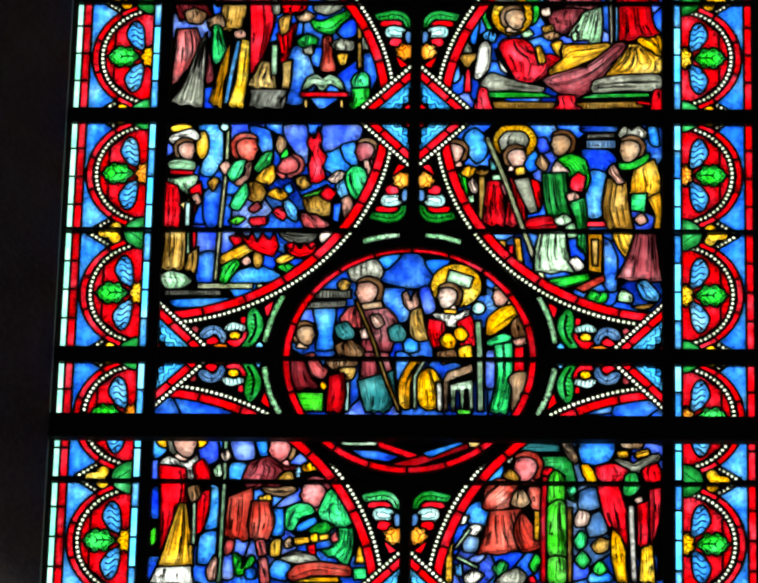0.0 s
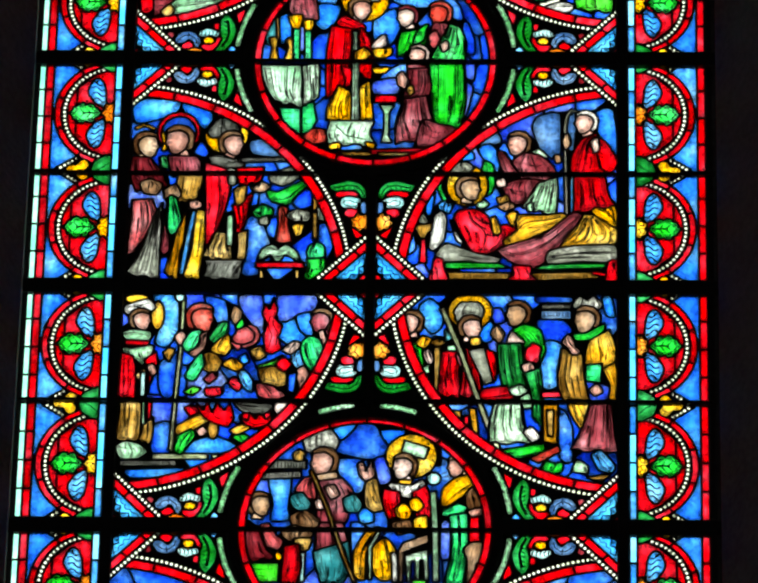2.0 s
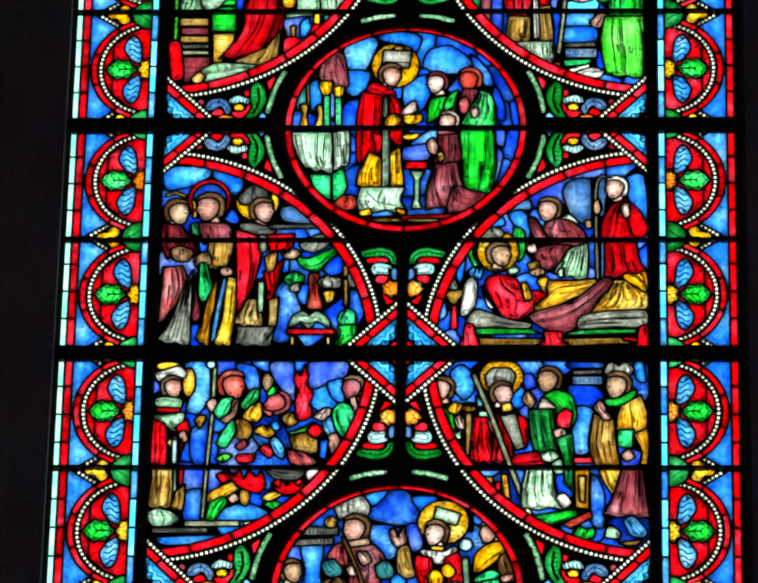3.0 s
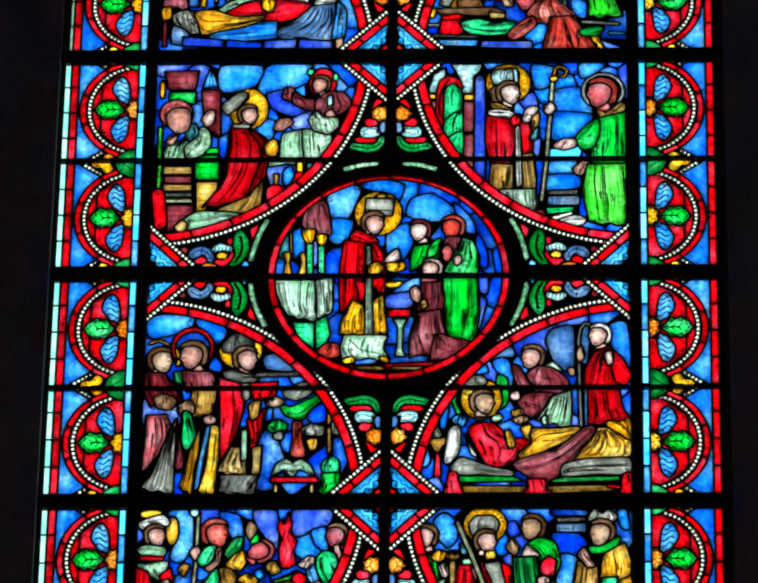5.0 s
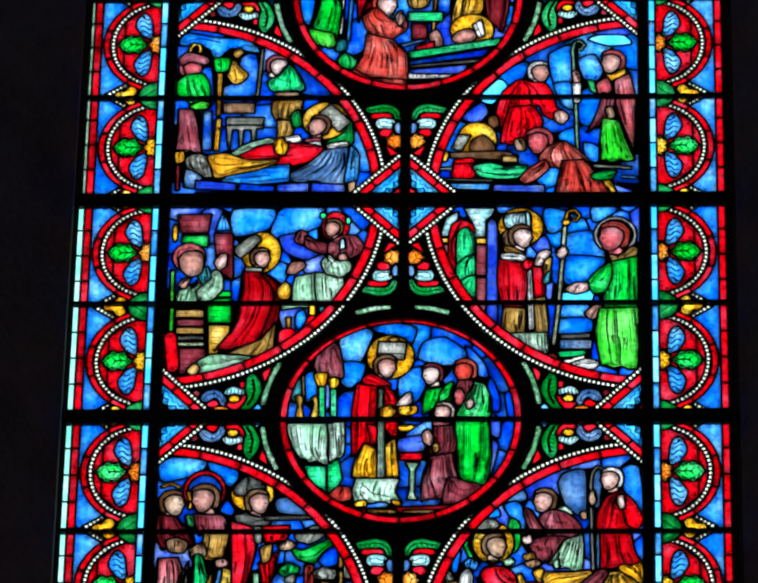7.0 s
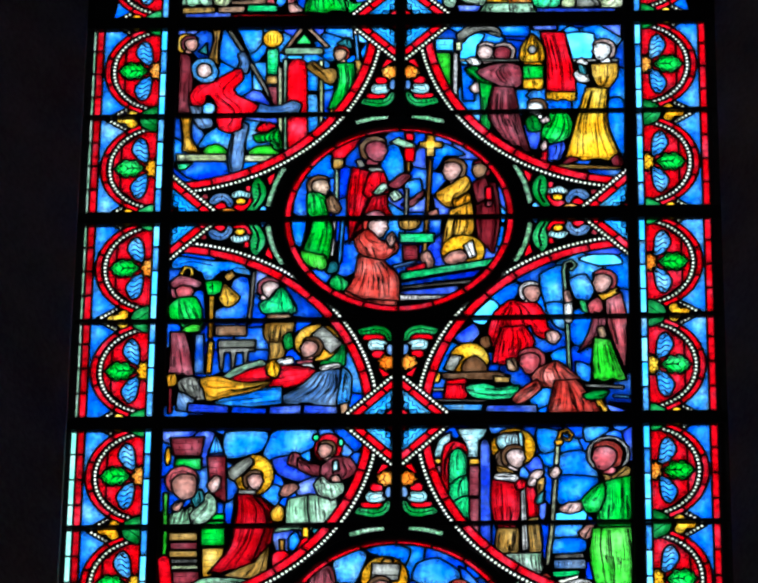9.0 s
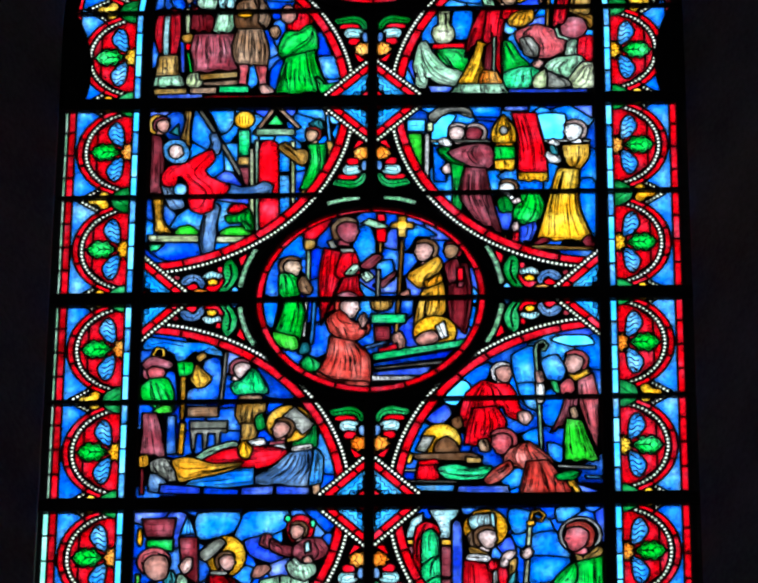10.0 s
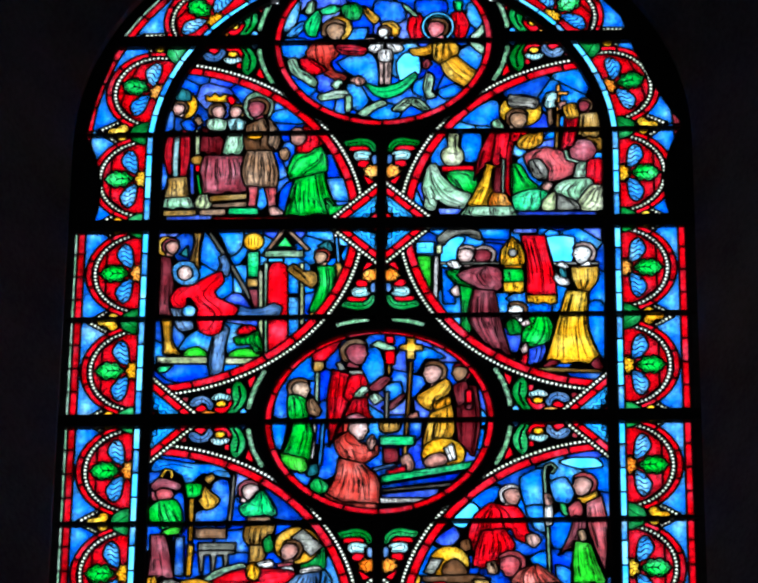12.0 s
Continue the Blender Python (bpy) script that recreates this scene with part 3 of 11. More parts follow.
def wall_with_window():
    inner, outer, outside = opening(1.143, 7.6), opening(1.62, 7.1), opening(1.6, 7.3)
    verts, faces = [], []
    n = len(inner)
    for ring, y in ((outer, -0.75), (inner, -0.07), (inner, -0.03), (outside, 0.5)):
        verts += [(x, y, z) for x, z in ring]
    for k in range(3):
        for i in range(n):
            j = (i + 1) % n
            faces.append((k * n + i, k * n + j, (k + 1) * n + j, (k + 1) * n + i))
    for base, y in ((0, -0.75), (3 * n, 0.5)):
        square = []
        for i in range(n):
            x, z = verts[base + i][0], verts[base + i][2]
            dx, dz = x, z - 11.5
            k = min(7.0 / abs(dx) if abs(dx) > 1e-6 else 99, (7.5 if dz > 0 else 11.5) / abs(dz) if abs(dz) > 1e-6 else 99)
            square.append(len(verts))
            verts.append((dx * k, y, 11.5 + dz * k))
        for i in range(n):
            j = (i + 1) % n
            faces.append((base + i, base + j, square[j], square[i]) if base else (base + j, base + i, square[i], square[j]))
        ring = [verts[s] for s in square]
        for cx, cz in ((-7, 0), (7, 0), (7, 19), (-7, 19)):
            for i in range(n):
                j = (i + 1) % n
                (ax, _, az), (bx, _, bz) = ring[i], ring[j]
                if abs(ax - bx) > 1e-6 and abs(az - bz) > 1e-6 and math.hypot((ax + bx) / 2 - cx, (az + bz) / 2 - cz) < 9:
                    if (abs(abs(ax) - 7) < 1e-6 and ax * cx > 0 or abs(abs(bx) - 7) < 1e-6 and bx * cx > 0) and ((az + bz) / 2 - 11.5) * (cz - 11.5) > 0:
                        faces.append((square[i], square[j], len(verts)))
                        verts.append((cx, y, cz))
    me = bpy.data.meshes.new("wall_north")
    me.from_pydata(verts, [], faces)
    me.materials.append(STONE)
    return tagged(new("wall_north", me), "grey limestone wall with a splayed lancet opening", "wall", kind="structure")


def slab(name, label, category, material, *size):
    return tagged(part(name, box_bm(*size), material, None), label, category, kind="structure")


wall_with_window()
slab("floor", "worn grey stone slabs of the church floor", "floor", FLAGS, -7.2, 7.2, -24, 0.5, -0.3, 0)
slab("ceiling", "dim grey limestone vault over the church", "ceiling", STONE, -7.2, 7.2, -24, 0.5, 19, 19.4)
slab("wall_west", "dim grey limestone side wall", "wall", STONE, -7.3, -7, -24, 0.5, 0, 19)
slab("wall_east", "dim grey limestone side wall", "wall", STONE, 7, 7.3, -24, 0.5, 0, 19)
slab("wall_south", "dim grey limestone wall facing the window", "wall", STONE, -7.2, 7.2, -24.3, -24, 0, 19)
back = part_data("backdrop", [(-400, 70, -20), (400, 70, -20), (400, 70, 300), (-400, 70, 300)], [(0, 1, 2, 3)], mist, None)
tagged(back, "bright overcast sky behind the coloured window", "sky", kind="structure")

# ---------------------------------------------------------------- iron frame of the window
armature = tagged(new("iron_armature"), "black wrought-iron bars and rings holding the leaded glass", "window frame")
armature.location = (0, 0, row_z(1))


def bar(x0, x1, z0, z1, deep=0.014, name="bar"):
    part(name, box_bm(x0, x1, -deep, 0.012, z0 - row_z(1), z1 - row_z(1), 0.004), IRON, armature)


def half_glass(z):
    """Half width of the glass at that height."""
    if z <= SPRING:
        return 1.14
    return max(0.0, math.sqrt(max(0.0, (1.14 + ARCH_X) ** 2 - (z - SPRING) ** 2)) - ARCH_X)


RING_IN, RING_OUT, RING_DZ = 0.408, 0.445, -0.013


def iron_ring(z):
    n, verts, faces = 72, [], []
    for r, y in ((RING_OUT, 0.01), (RING_OUT, -0.010), (RING_OUT - 0.006, -0.015), (RING_IN + 0.006, -0.015), (RING_IN, -0.010), (RING_IN, 0.01)):
        verts += [(r * math.cos(6.28319 * i / n), y, z - 0.006 - row_z(1) + r * math.sin(6.28319 * i / n)) for i in range(n)]
    for k in range(5):
        faces += [(k * n + i, k * n + (i + 1) % n, (k + 1) * n + (i + 1) % n, (k + 1) * n + i) for i in range(n)]
    part_data("ring", verts, faces, IRON, armature, "round iron frame of a medallion")


for k in range(1, 8):
    z, w = row_z(k), half_glass(row_z(k)) + 0.02
    if k % 2:
        bar(-w, -RING_OUT + 0.01, z - 0.032, z + 0.020)
        bar(RING_OUT - 0.01, w, z - 0.032, z + 0.020)
        if k < 7:
            iron_ring(z + RING_DZ)
        bar(-RING_IN - 0.01, RING_IN + 0.01, z - 0.02, z - 0.009, 0.014, "saddle_bar")
    else:
        bar(-w, w, z - 0.031, z + 0.019)
    for s in (-0.5, 0.5):
        if k == 7 and s > 0:
            continue
        zz = z + s * STEP + (0.012 if s < 0 else -0.012) * (1 if k % 2 == 0 else -1)
        if s > 0 or k == 1:
            bar(-half_glass(zz), half_glass(zz), zz - 0.005, zz + 0.005, 0.014, "saddle_bar")
iron_ring(row_z(7) + RING_DZ)
for side in (-1, 1):
    bar(side * 0.830 - 0.018, side * 0.830 + 0.018, row_z(0) - 0.2, SPRING, 0.018, "upright")
for k in (0, 2, 4, 6):
    bar(-0.016, 0.016, row_z(k) - STEP + RING_OUT + RING_DZ - 0.01, row_z(k) + STEP - RING_OUT + RING_DZ + 0.01, 0.018, "mullion")
for side in (-1, 1):                      # the two uprights bend into the pointed head
    verts, faces = [], []
    for r, y in ((0.828, -0.018), (0.864, -0.018), (0.864, 0.01), (0.828, 0.01)):
        verts += [(x, y, z - row_z(1)) for x, z in head_curve(r, side)]
    m = len(verts) // 4
    for q in range(4):
        faces += [(q * m + i, q * m + i + 1, (q + 1) % 4 * m + i + 1, (q + 1) % 4 * m + i) for i in range(m - 1)]
    part_data("arched_bar", verts, faces, IRON, armature)

beam = tagged(new("transom_beam"), "heavy black iron beam crossing the window into the jambs", "beam")
beam.location = (0, 0, row_z(1) - 0.28)
part("beam", box_bm(-1.2, 1.2, -0.06, -0.02, -0.043, 0.041, 0.005), IRON, beam)

# ---------------------------------------------------------------- leaded glass: ornament shared by all panels
CELL_IN, CELL_OUT, CELL_H = 1.5, 81.3, STEP * 100
DISC_R = 73.2


def arc_points(cx, cz, r, a0, a1, n=26):
    return [(cx + r * math.cos(radians(a0 + (a1 - a0) * i / n)), cz + r * math.sin(radians(a0 + (a1 - a0) * i / n))) for i in range(n + 1)]


def cell_edge(sx, sz, limit=None):
    """Outline of a quarter panel: a rectangle less the medallion's frame. sx: side of the middle; sz: above or below the medallion bar."""
    r, dz = 44.0, RING_DZ * 100 * sz
    lo, hi = 2.4, CELL_H - 2.3
    a0 = math.degrees(math.asin((lo - dz) / r))
    a1 = 90 - math.degrees(math.asin(CELL_IN / r))
    pts = arc_points(0, dz, r, a1, a0, 20) + [(CELL_OUT, lo), (CELL_OUT, hi), (CELL_IN, hi)]
    if limit:                                   # under the arched head the outer side follows the bent upright
        def reach(q):
            return -ARCH_X * 100 + math.sqrt(max(0.0, 82.9 ** 2 - max(0.0, 52 + sz * q) ** 2))
        if sz < 0:
            side = [(reach(q), q) for q in [lo + (52 - lo) * i / 12 for i in range(13)]]
            pts = pts[:21] + side + [(CELL_OUT, hi), (CELL_IN, hi)]
        else:
            top = 17.5
            a1 = math.degrees(math.asin((top - dz) / r))
            pts = arc_points(0, dz, r, a1, a0, 8) + [(reach(q), q) for q in [lo + (top - lo) * i / 6 for i in range(7)]]
    return [(sx * p, sz * q) for p, q in pts]


def cell_ornament(g, sx, sz):
    """Arc of red and pearls, corner lozenges and the foliage outside the picture."""
    H = CELL_H

    def f(*flat):
        return [c * (sx if i % 2 == 0 else sz) for i, c in enumerate(flat)]

    def flat(pts):
        return [c for p in pts for c in p]

    def ring(glass, r0, r1, cuts):
        for a, b in zip(cuts, cuts[1:]):
            g.add(glass, pairs(f(*flat(arc_points(84, H, r1, a, b, 6) + arc_points(84, H, r0, b, a, 6)))))

    # everything outside the picture is matted black round the foliage
    outside = arc_points(84, H, DISC_R + 1.5, 180, 270, 30) + [(84, -2), (-2, -2), (-2, H)]
    g.hard("lead", *f(*flat(outside)))

    def leaflets(*path):
        """A curled edge of small pale leaflets, divided by paint."""
        k = g.strip("leaflet", 2.4, *f(*path))
        pts = pairs(f(*path))
        for (ax, az), (bx, bz) in zip(pts, pts[1:]):
            d = math.hypot(bx - ax, bz - az)
            ux, uz = (bx - ax) / d, (bz - az) / d
            for i in range(max(1, round(d / 1.15))):
                t = 1.15 * i + 0.3
                x, z = ax + ux * t, az + uz * t
                if i % 2:
                    g.strokes.append((0.5, [(x - uz * 1.3, z + ux * 1.3), (x + ux * 0.3, z + uz * 0.3), (x + uz * 1.3, z - ux * 1.3)], k))
                for q in (-1, 1):
                    g.strokes.append((0.42, [(x - uz * 1.15 * q + ux * 0.5, z + ux * 1.15 * q + uz * 0.5), (x - uz * 0.7 * q + ux * 0.2, z + ux * 0.7 * q + uz * 0.2),
                                            (x - uz * 0.2 * q, z + ux * 0.2 * q)], k))

    # foliage beside the upright
    g.soft("slate", *f(67.7, 7.2, 66.2, 9.5, 63.3, 10.2, 60.4, 9, 59.3, 6, 59.8, 4, 61, 4.2, 61.6, 6.5, 63.3, 7.6, 64.9, 6.1, 67, 5.9))
    g.line(0.4, *f(66.5, 7.4, 64.7, 8.7, 62.9, 8.9, 61.1, 7.6, 60.4, 5.4))
    g.line(0.4, *f(63.3, 9.8, 63.5, 7.8))
    g.soft("red", *f(65.9, 4.6, 63.3, 6.4, 61.6, 4.8, 62.3, 3.6, 65, 3.6))
    g.soft("orange", *f(63.4, 3, 61.3, 3.7, 59.4, 3.3, 58, 2.8, 58.4, 2, 62.9, 2))
    g.soft("wine", *f(69.5, 10.2, 71.3, 8.6, 69, 7.4, 68.1, 9.2))
    g.soft("ruby", *f(54.9, 13.4, 52.8, 13.6, 52.8, 11.2, 54.6, 11.2))
    k = g.soft("aqua", *f(60, 8.7, 59.1, 10.6, 56.9, 11.5, 54.9, 10.7, 53.1, 10.2, 53.6, 8.3, 55.9, 9, 58.1, 8.5))
    for i in range(5):
        g.line(0.4, *f(59.3 - 1.25 * i, 8.7, 58.8 - 1.25 * i, 9.6, 59.1 - 1.35 * i, 10.5))
    g.oval("gold", *f(56.5, 6.7), 2.0, 1.6)
    for x, z in ((55.7, 7.1), (57.2, 7.0), (56.4, 6.0)):
        g.line(0.5, *f(x - 0.25, z, x + 0.25, z + 0.1))
    g.soft("red", *f(59.2, 4.6, 56.9, 2.6, 54.3, 3.4, 52.2, 6, 52.3, 8, 53.6, 7.8, 54.1, 6, 55.7, 4.9, 58.1, 5.1))
    g.soft("fern", *f(50.7, 17.0, 48.2, 13.2, 47.7, 9.6, 49.4, 5.6, 52.2, 2.2, 54.3, 2.2, 52.8, 4.4, 51.5, 7.2, 52.3, 10.6, 52.2, 14.5))
    g.line(1.0, *f(50.4, 14.8, 50.0, 12.4, 49.7, 10.0, 50.4, 7.0, 52.0, 4.2))
    for i in range(5):
        g.line(0.4, *f(50.0, 13.6 - 1.6 * i, 51.5, 14.4 - 1.6 * i))
    g.soft("ice", *f(50.2, 2.3, 48.6, 4.6, 47.4, 4.0, 47.4, 2.2))
    g.hard("red", *f(47.6, 17.2, 43.9, 20.0, 45.0, 15.6, 46.4, 12.6))
    leaflets(46.7, 4.0, 46.2, 7.4, 45.4, 10.6, 44.5, 14.0, 43.0, 17.6, 41.0, 21.6)
    # foliage beside the mullion
    g.soft("fern", *f(2.3, 54.6, 2.6, 51.6, 4.6, 49.2, 7.9, 48.4, 11, 49.2, 14, 50, 12.7, 52, 10.2, 51.4, 8, 51.8, 6.2, 51.2, 4.4, 52.4, 3.4, 54.4))
    g.line(0.5, *f(3.1, 53.4, 3.9, 51.4, 5.7, 50.1, 8.2, 49.8, 10.7, 50.4, 12.7, 50.8))
    for i in range(4):
        g.line(0.4, *f(6 + 1.7 * i, 50.2, 6.3 + 1.7 * i, 51.2))
    if sz > 0:
        leaflets(3.8, 43.8, 9.9, 43.0, 16.3, 41.1)
    g.soft("red", *f(4.7, 53.3, 6.8, 52.2, 11.5, 52.4, 12.2, 54, 9.3, 54.3, 5.5, 54.6))
    g.soft("aqua", *f(3.6, 56, 5.1, 54.8, 8, 54.3, 10, 55, 10.4, 57, 9.1, 58.7, 6.6, 59, 4.6, 58.2, 5.3, 57))
    g.line(0.42, *f(4.2, 56.4, 5.9, 56.4, 7.3, 55.6, 8.6, 55.8))
    g.line(0.42, *f(5.3, 57.6, 7.1, 57.8, 8.9, 57.4, 9.4, 56.4, 9, 55.6))
    g.soft("slate", *f(2, 56.6, 3.3, 56.2, 3.9, 58, 3.3, 60.4, 2, 60.8))
    g.soft("red", *f(4.8, 59.3, 8.4, 58.9, 9.1, 61.2, 7.3, 62, 5.2, 61.6))
    g.leaf("orange", *f(3.7, 64), 3.6, 3.5, 20 * sx, 7, 0.26)
    g.line(0.4, *f(3.3, 62, 4.6, 63.6, 3.9, 65.6))
    g.line(0.4, *f(4.6, 63.6, 6.2, 62.9))
    g.hard("red", *f(8.2, 63.4, 5.2, 70.4, 2.2, 69.2, 6.6, 65.6))
    # pearls and the red arc
    pts = arc_points(84, H, 77.4, 180, 270, 36)
    g.beads(1.85, 2.1, *f(*flat(pts)))
    ring("red", 73.0, 76.2, [180, 187, 196, 206, 216, 225, 235, 246, 257, 270])
    # lozenge at the crossing and at the upright
    for (ax, az), (bx, bz), (cx, cz) in (((19.5, H - 1), (0, H - 20.5), (0, H)), ((82, 19.5), (62.8, 0), (84, 0))):
        ux, uz = bx - ax, bz - az
        nx, nz = cx - (ax + bx) / 2, cz - (az + bz) / 2
        d = math.hypot(nx, nz)
        nx, nz = nx / d, nz / d
        g.leaf("ruby", *f(cx - nx * 3.0, cz - nz * 3.0), 2.2, 2.2, 45, 4, 0.2)

        def fringe(base, high, reach, deep, lobes):
            """A scalloped line over the bar, as points along it and towards the corner."""
            out = []
            for i in range(lobes * 6 + 1):
                t = (i / (lobes * 6) - 0.5) * 2 * reach
                q = base + high * (1 - abs(t) / reach) ** 0.85 + deep * abs(math.sin(3.1416 * i / 6))
                out += [ax + ux * (0.5 + t) + nx * q, az + uz * (0.5 + t) + nz * q]
            return out

        g.hard("turquoise", *f(ax + ux * 0.09 + nx * 3.9, az + uz * 0.09 + nz * 3.9, *fringe(4.0, 4.6, 0.40, 1.5, 6), ax + ux * 0.91 + nx * 3.9, az + uz * 0.91 + nz * 3.9))
        g.line(0.5, *f(*fringe(3.9, 3.4, 0.33, 1.2, 5)))
        g.line(0.36, *f(*fringe(4.0, 1.6, 0.24, 0.8, 5)))
        third = [(0, 0.36), (0.36, 0.68), (0.68, 1)]
        for t0, t1 in third:
            g.hard("red", *f(ax + ux * t0 + nx * 1.2, az + uz * t0 + nz * 1.2, ax + ux * t1 + nx * 1.2, az + uz * t1 + nz * 1.2,
                            ax + ux * t1 + nx * 3.9, az + uz * t1 + nz * 3.9, ax + ux * t0 + nx * 3.9, az + uz * t0 + nz * 3.9))
        g.beads(1.85, 2.1, *f(ax + nx * 0.2, az + nz * 0.2, bx + nx * 0.2, bz + nz * 0.2))


def cell(sx, k, sz, picture, label):
    """One quarter panel beside the medallion at bar k; picture(g) cuts its scene in centimetres from the middle and from the bar."""
    g = Glazing(cell_edge(sx, sz, k == 7))
    H = CELL_H
    g.hard("blue", *[c for p in [(sx * a, sz * b) for a, b in ((0, 0), (84, 0), (84, H), (0, H))] for c in p])
    picture(g)
    cell_ornament(g, sx, sz)
    return g.build("stained_glass_panel", label, (0, 0, row_z(k)))


def medallion(k, picture, label):
    """The round panel at bar k; its pieces in centimetres from the centre."""
    g = Glazing(arc_points(0, 0, 40.9, 0, 355, 71))
    g.oval("blue", 0, 0, 41, 41, 0, 60)
    picture(g)
    cuts = list(range(0, 361, 18))
    for a, b in zip(cuts, cuts[1:]):
        g.sector("red" if a % 90 else "ruby", 0, 0, 38.4, 41.2, a, b, 4)
    return g.build("medallion_panel", label, (0, 0, row_z(k) + RING_DZ), "stained glass panel", "round medallion panels")


def border_unit(g, z0, s):
    """One half-round of the border, 44 cm high, between z0 and z0 + 44; x counts outwards from the upright, s gives the side."""
    c = z0 + STEP * 25
    h = STEP * 50

    def f(*flat):
        return [v * (s if i % 2 == 0 else 1) for i, v in enumerate(flat)]

    g.hard("azure", *f(87, z0, 108.3, z0, 108.3, z0 + h, 87, z0 + h))
    half = [(87.2 + 20.2 * math.cos(radians(a)), c + (h / 2 - 1.5) * math.sin(radians(a))) for a in range(-90, 91, 9)]
    inner = [(87.2 + 17.9 * math.cos(radians(a)), c + (h / 2 - 3.4) * math.sin(radians(a))) for a in range(-90, 91, 9)]
    core = [(87.2 + 15.7 * math.cos(radians(a)), c + (h / 2 - 5.4) * math.sin(radians(a))) for a in range(-90, 91, 9)]
    for i in range(0, 20, 4):
        g.hard("red", *f(*[v for p in half[i:i + 5] + inner[i:i + 5][::-1] for v in p]))
    g.hard("red", *f(*[v for p in inner for v in p]))
    mid = [((a + e) / 2, (b + d) / 2) for (a, b), (e, d) in zip(inner, core)]
    g.hard("red", *f(87.2, c - 18, 87.2, c, 100, c, *core[6], *core[3]))
    g.hard("red", *f(87.2, c + 18, 87.2, c, 100, c, *core[14], *core[17]))
    g.beads(1.85, 2.1, *f(*[v for p in mid for v in p]))
    for q in (-1, 1):
        g.soft("ice", *f(90.8, c + q * 2.7, 93.5, c + q * 4.3, 95.6, c + q * 7.5, 95.7, c + q * 9.4, 94.2, c + q * 12.6, 93.0, c + q * 13.1, 91.7, c + q * 11.6, 91.0, c + q * 9.4, 90.5, c + q * 4))
        for i, (x, z) in enumerate(((90.4, 4.6), (90.6, 6.8), (90.9, 9.0), (91.5, 11.0))):   # feathered strokes that run aslant
            run = [(x, z), (x + 0.9, z - 0.3), (x + 1.7, z + 0.3), (x + 2.4, z + 1.2), (x + 3.2, z + 1.4), (x + 4.2, z + 0.9)]
            g.line(0.62 if i % 2 else 0.5, *f(*[v for a, b in run for v in (a, c + q * b)]))
    lobes = [(91.4, 0), (92.6, 1.5), (93.6, 2.0), (94.0, 3.5), (95.6, 3.9), (96.6, 3.1), (97.6, 4.2), (99.2, 3.9), (99.7, 2.7), (101.0, 2.5), (101.4, 1.2), (102.6, 0)]
    outline = lobes + [(x, -z) for x, z in lobes[-2:0:-1]]
    g.add("green" if round(c) % 5 else "fern", pairs(f(*[v for x, z in outline for v in (x, c + z)])))
    g.line(0.34, *f(*[v for x, z in outline + outline[:1] for v in (96.9 + (x - 96.9) * 0.72, c + z * 0.68)]))
    g.line(0.7, *f(93.6, c, 95.8, c + 0.2, 98.0, c))
    for q in (-1, 1):
        g.line(0.4, *f(95.2, c, 96.4, c + q * 1.6))
        g.line(0.4, *f(97.2, c, 98.6, c + q * 1.4))
    g.leaf("gold" if round(c) % 3 else "orange", *f(88.2, c), 3.2, 4.4, 0, 7, 0.24)
    g.line(0.35, *f(87.6, c - 0.6, 89.0, c + 0.3, 90.4, c))
    g.line(0.35, *f(88.0, c - 2.6, 89.2, c - 1.2, 88.6, c - 0.2))
    g.line(0.35, *f(88.0, c + 2.8, 89.0, c + 1.3, 90.0, c + 1.2))


def border_joint(g, c, s):
    def f(*flat):
        return [v * (s if i % 2 == 0 else 1) for i, v in enumerate(flat)]

    g.soft("leaf", *f(87.2, c - 5.6, 92.4, c - 3.2, 93.6, c, 92.4, c + 3.2, 87.2, c + 5.6))
    g.line(0.35, *f(88, c - 3, 90.4, c - 0.8, 92, c))
    g.line(0.35, *f(88, c + 3, 90.4, c + 0.8, 92, c))
    for q in (-1, 1):
        g.beads(1.75, 2.0, *f(105.6, c, 98.6, c + q * 4.6))
    g.leaf("gold", *f(98, c), 4.6, 4.4, 180 if s > 0 else 0, 3, 0.5)
    g.line(0.4, *f(95.2, c, 97.2, c + 0.1, 98.8, c))


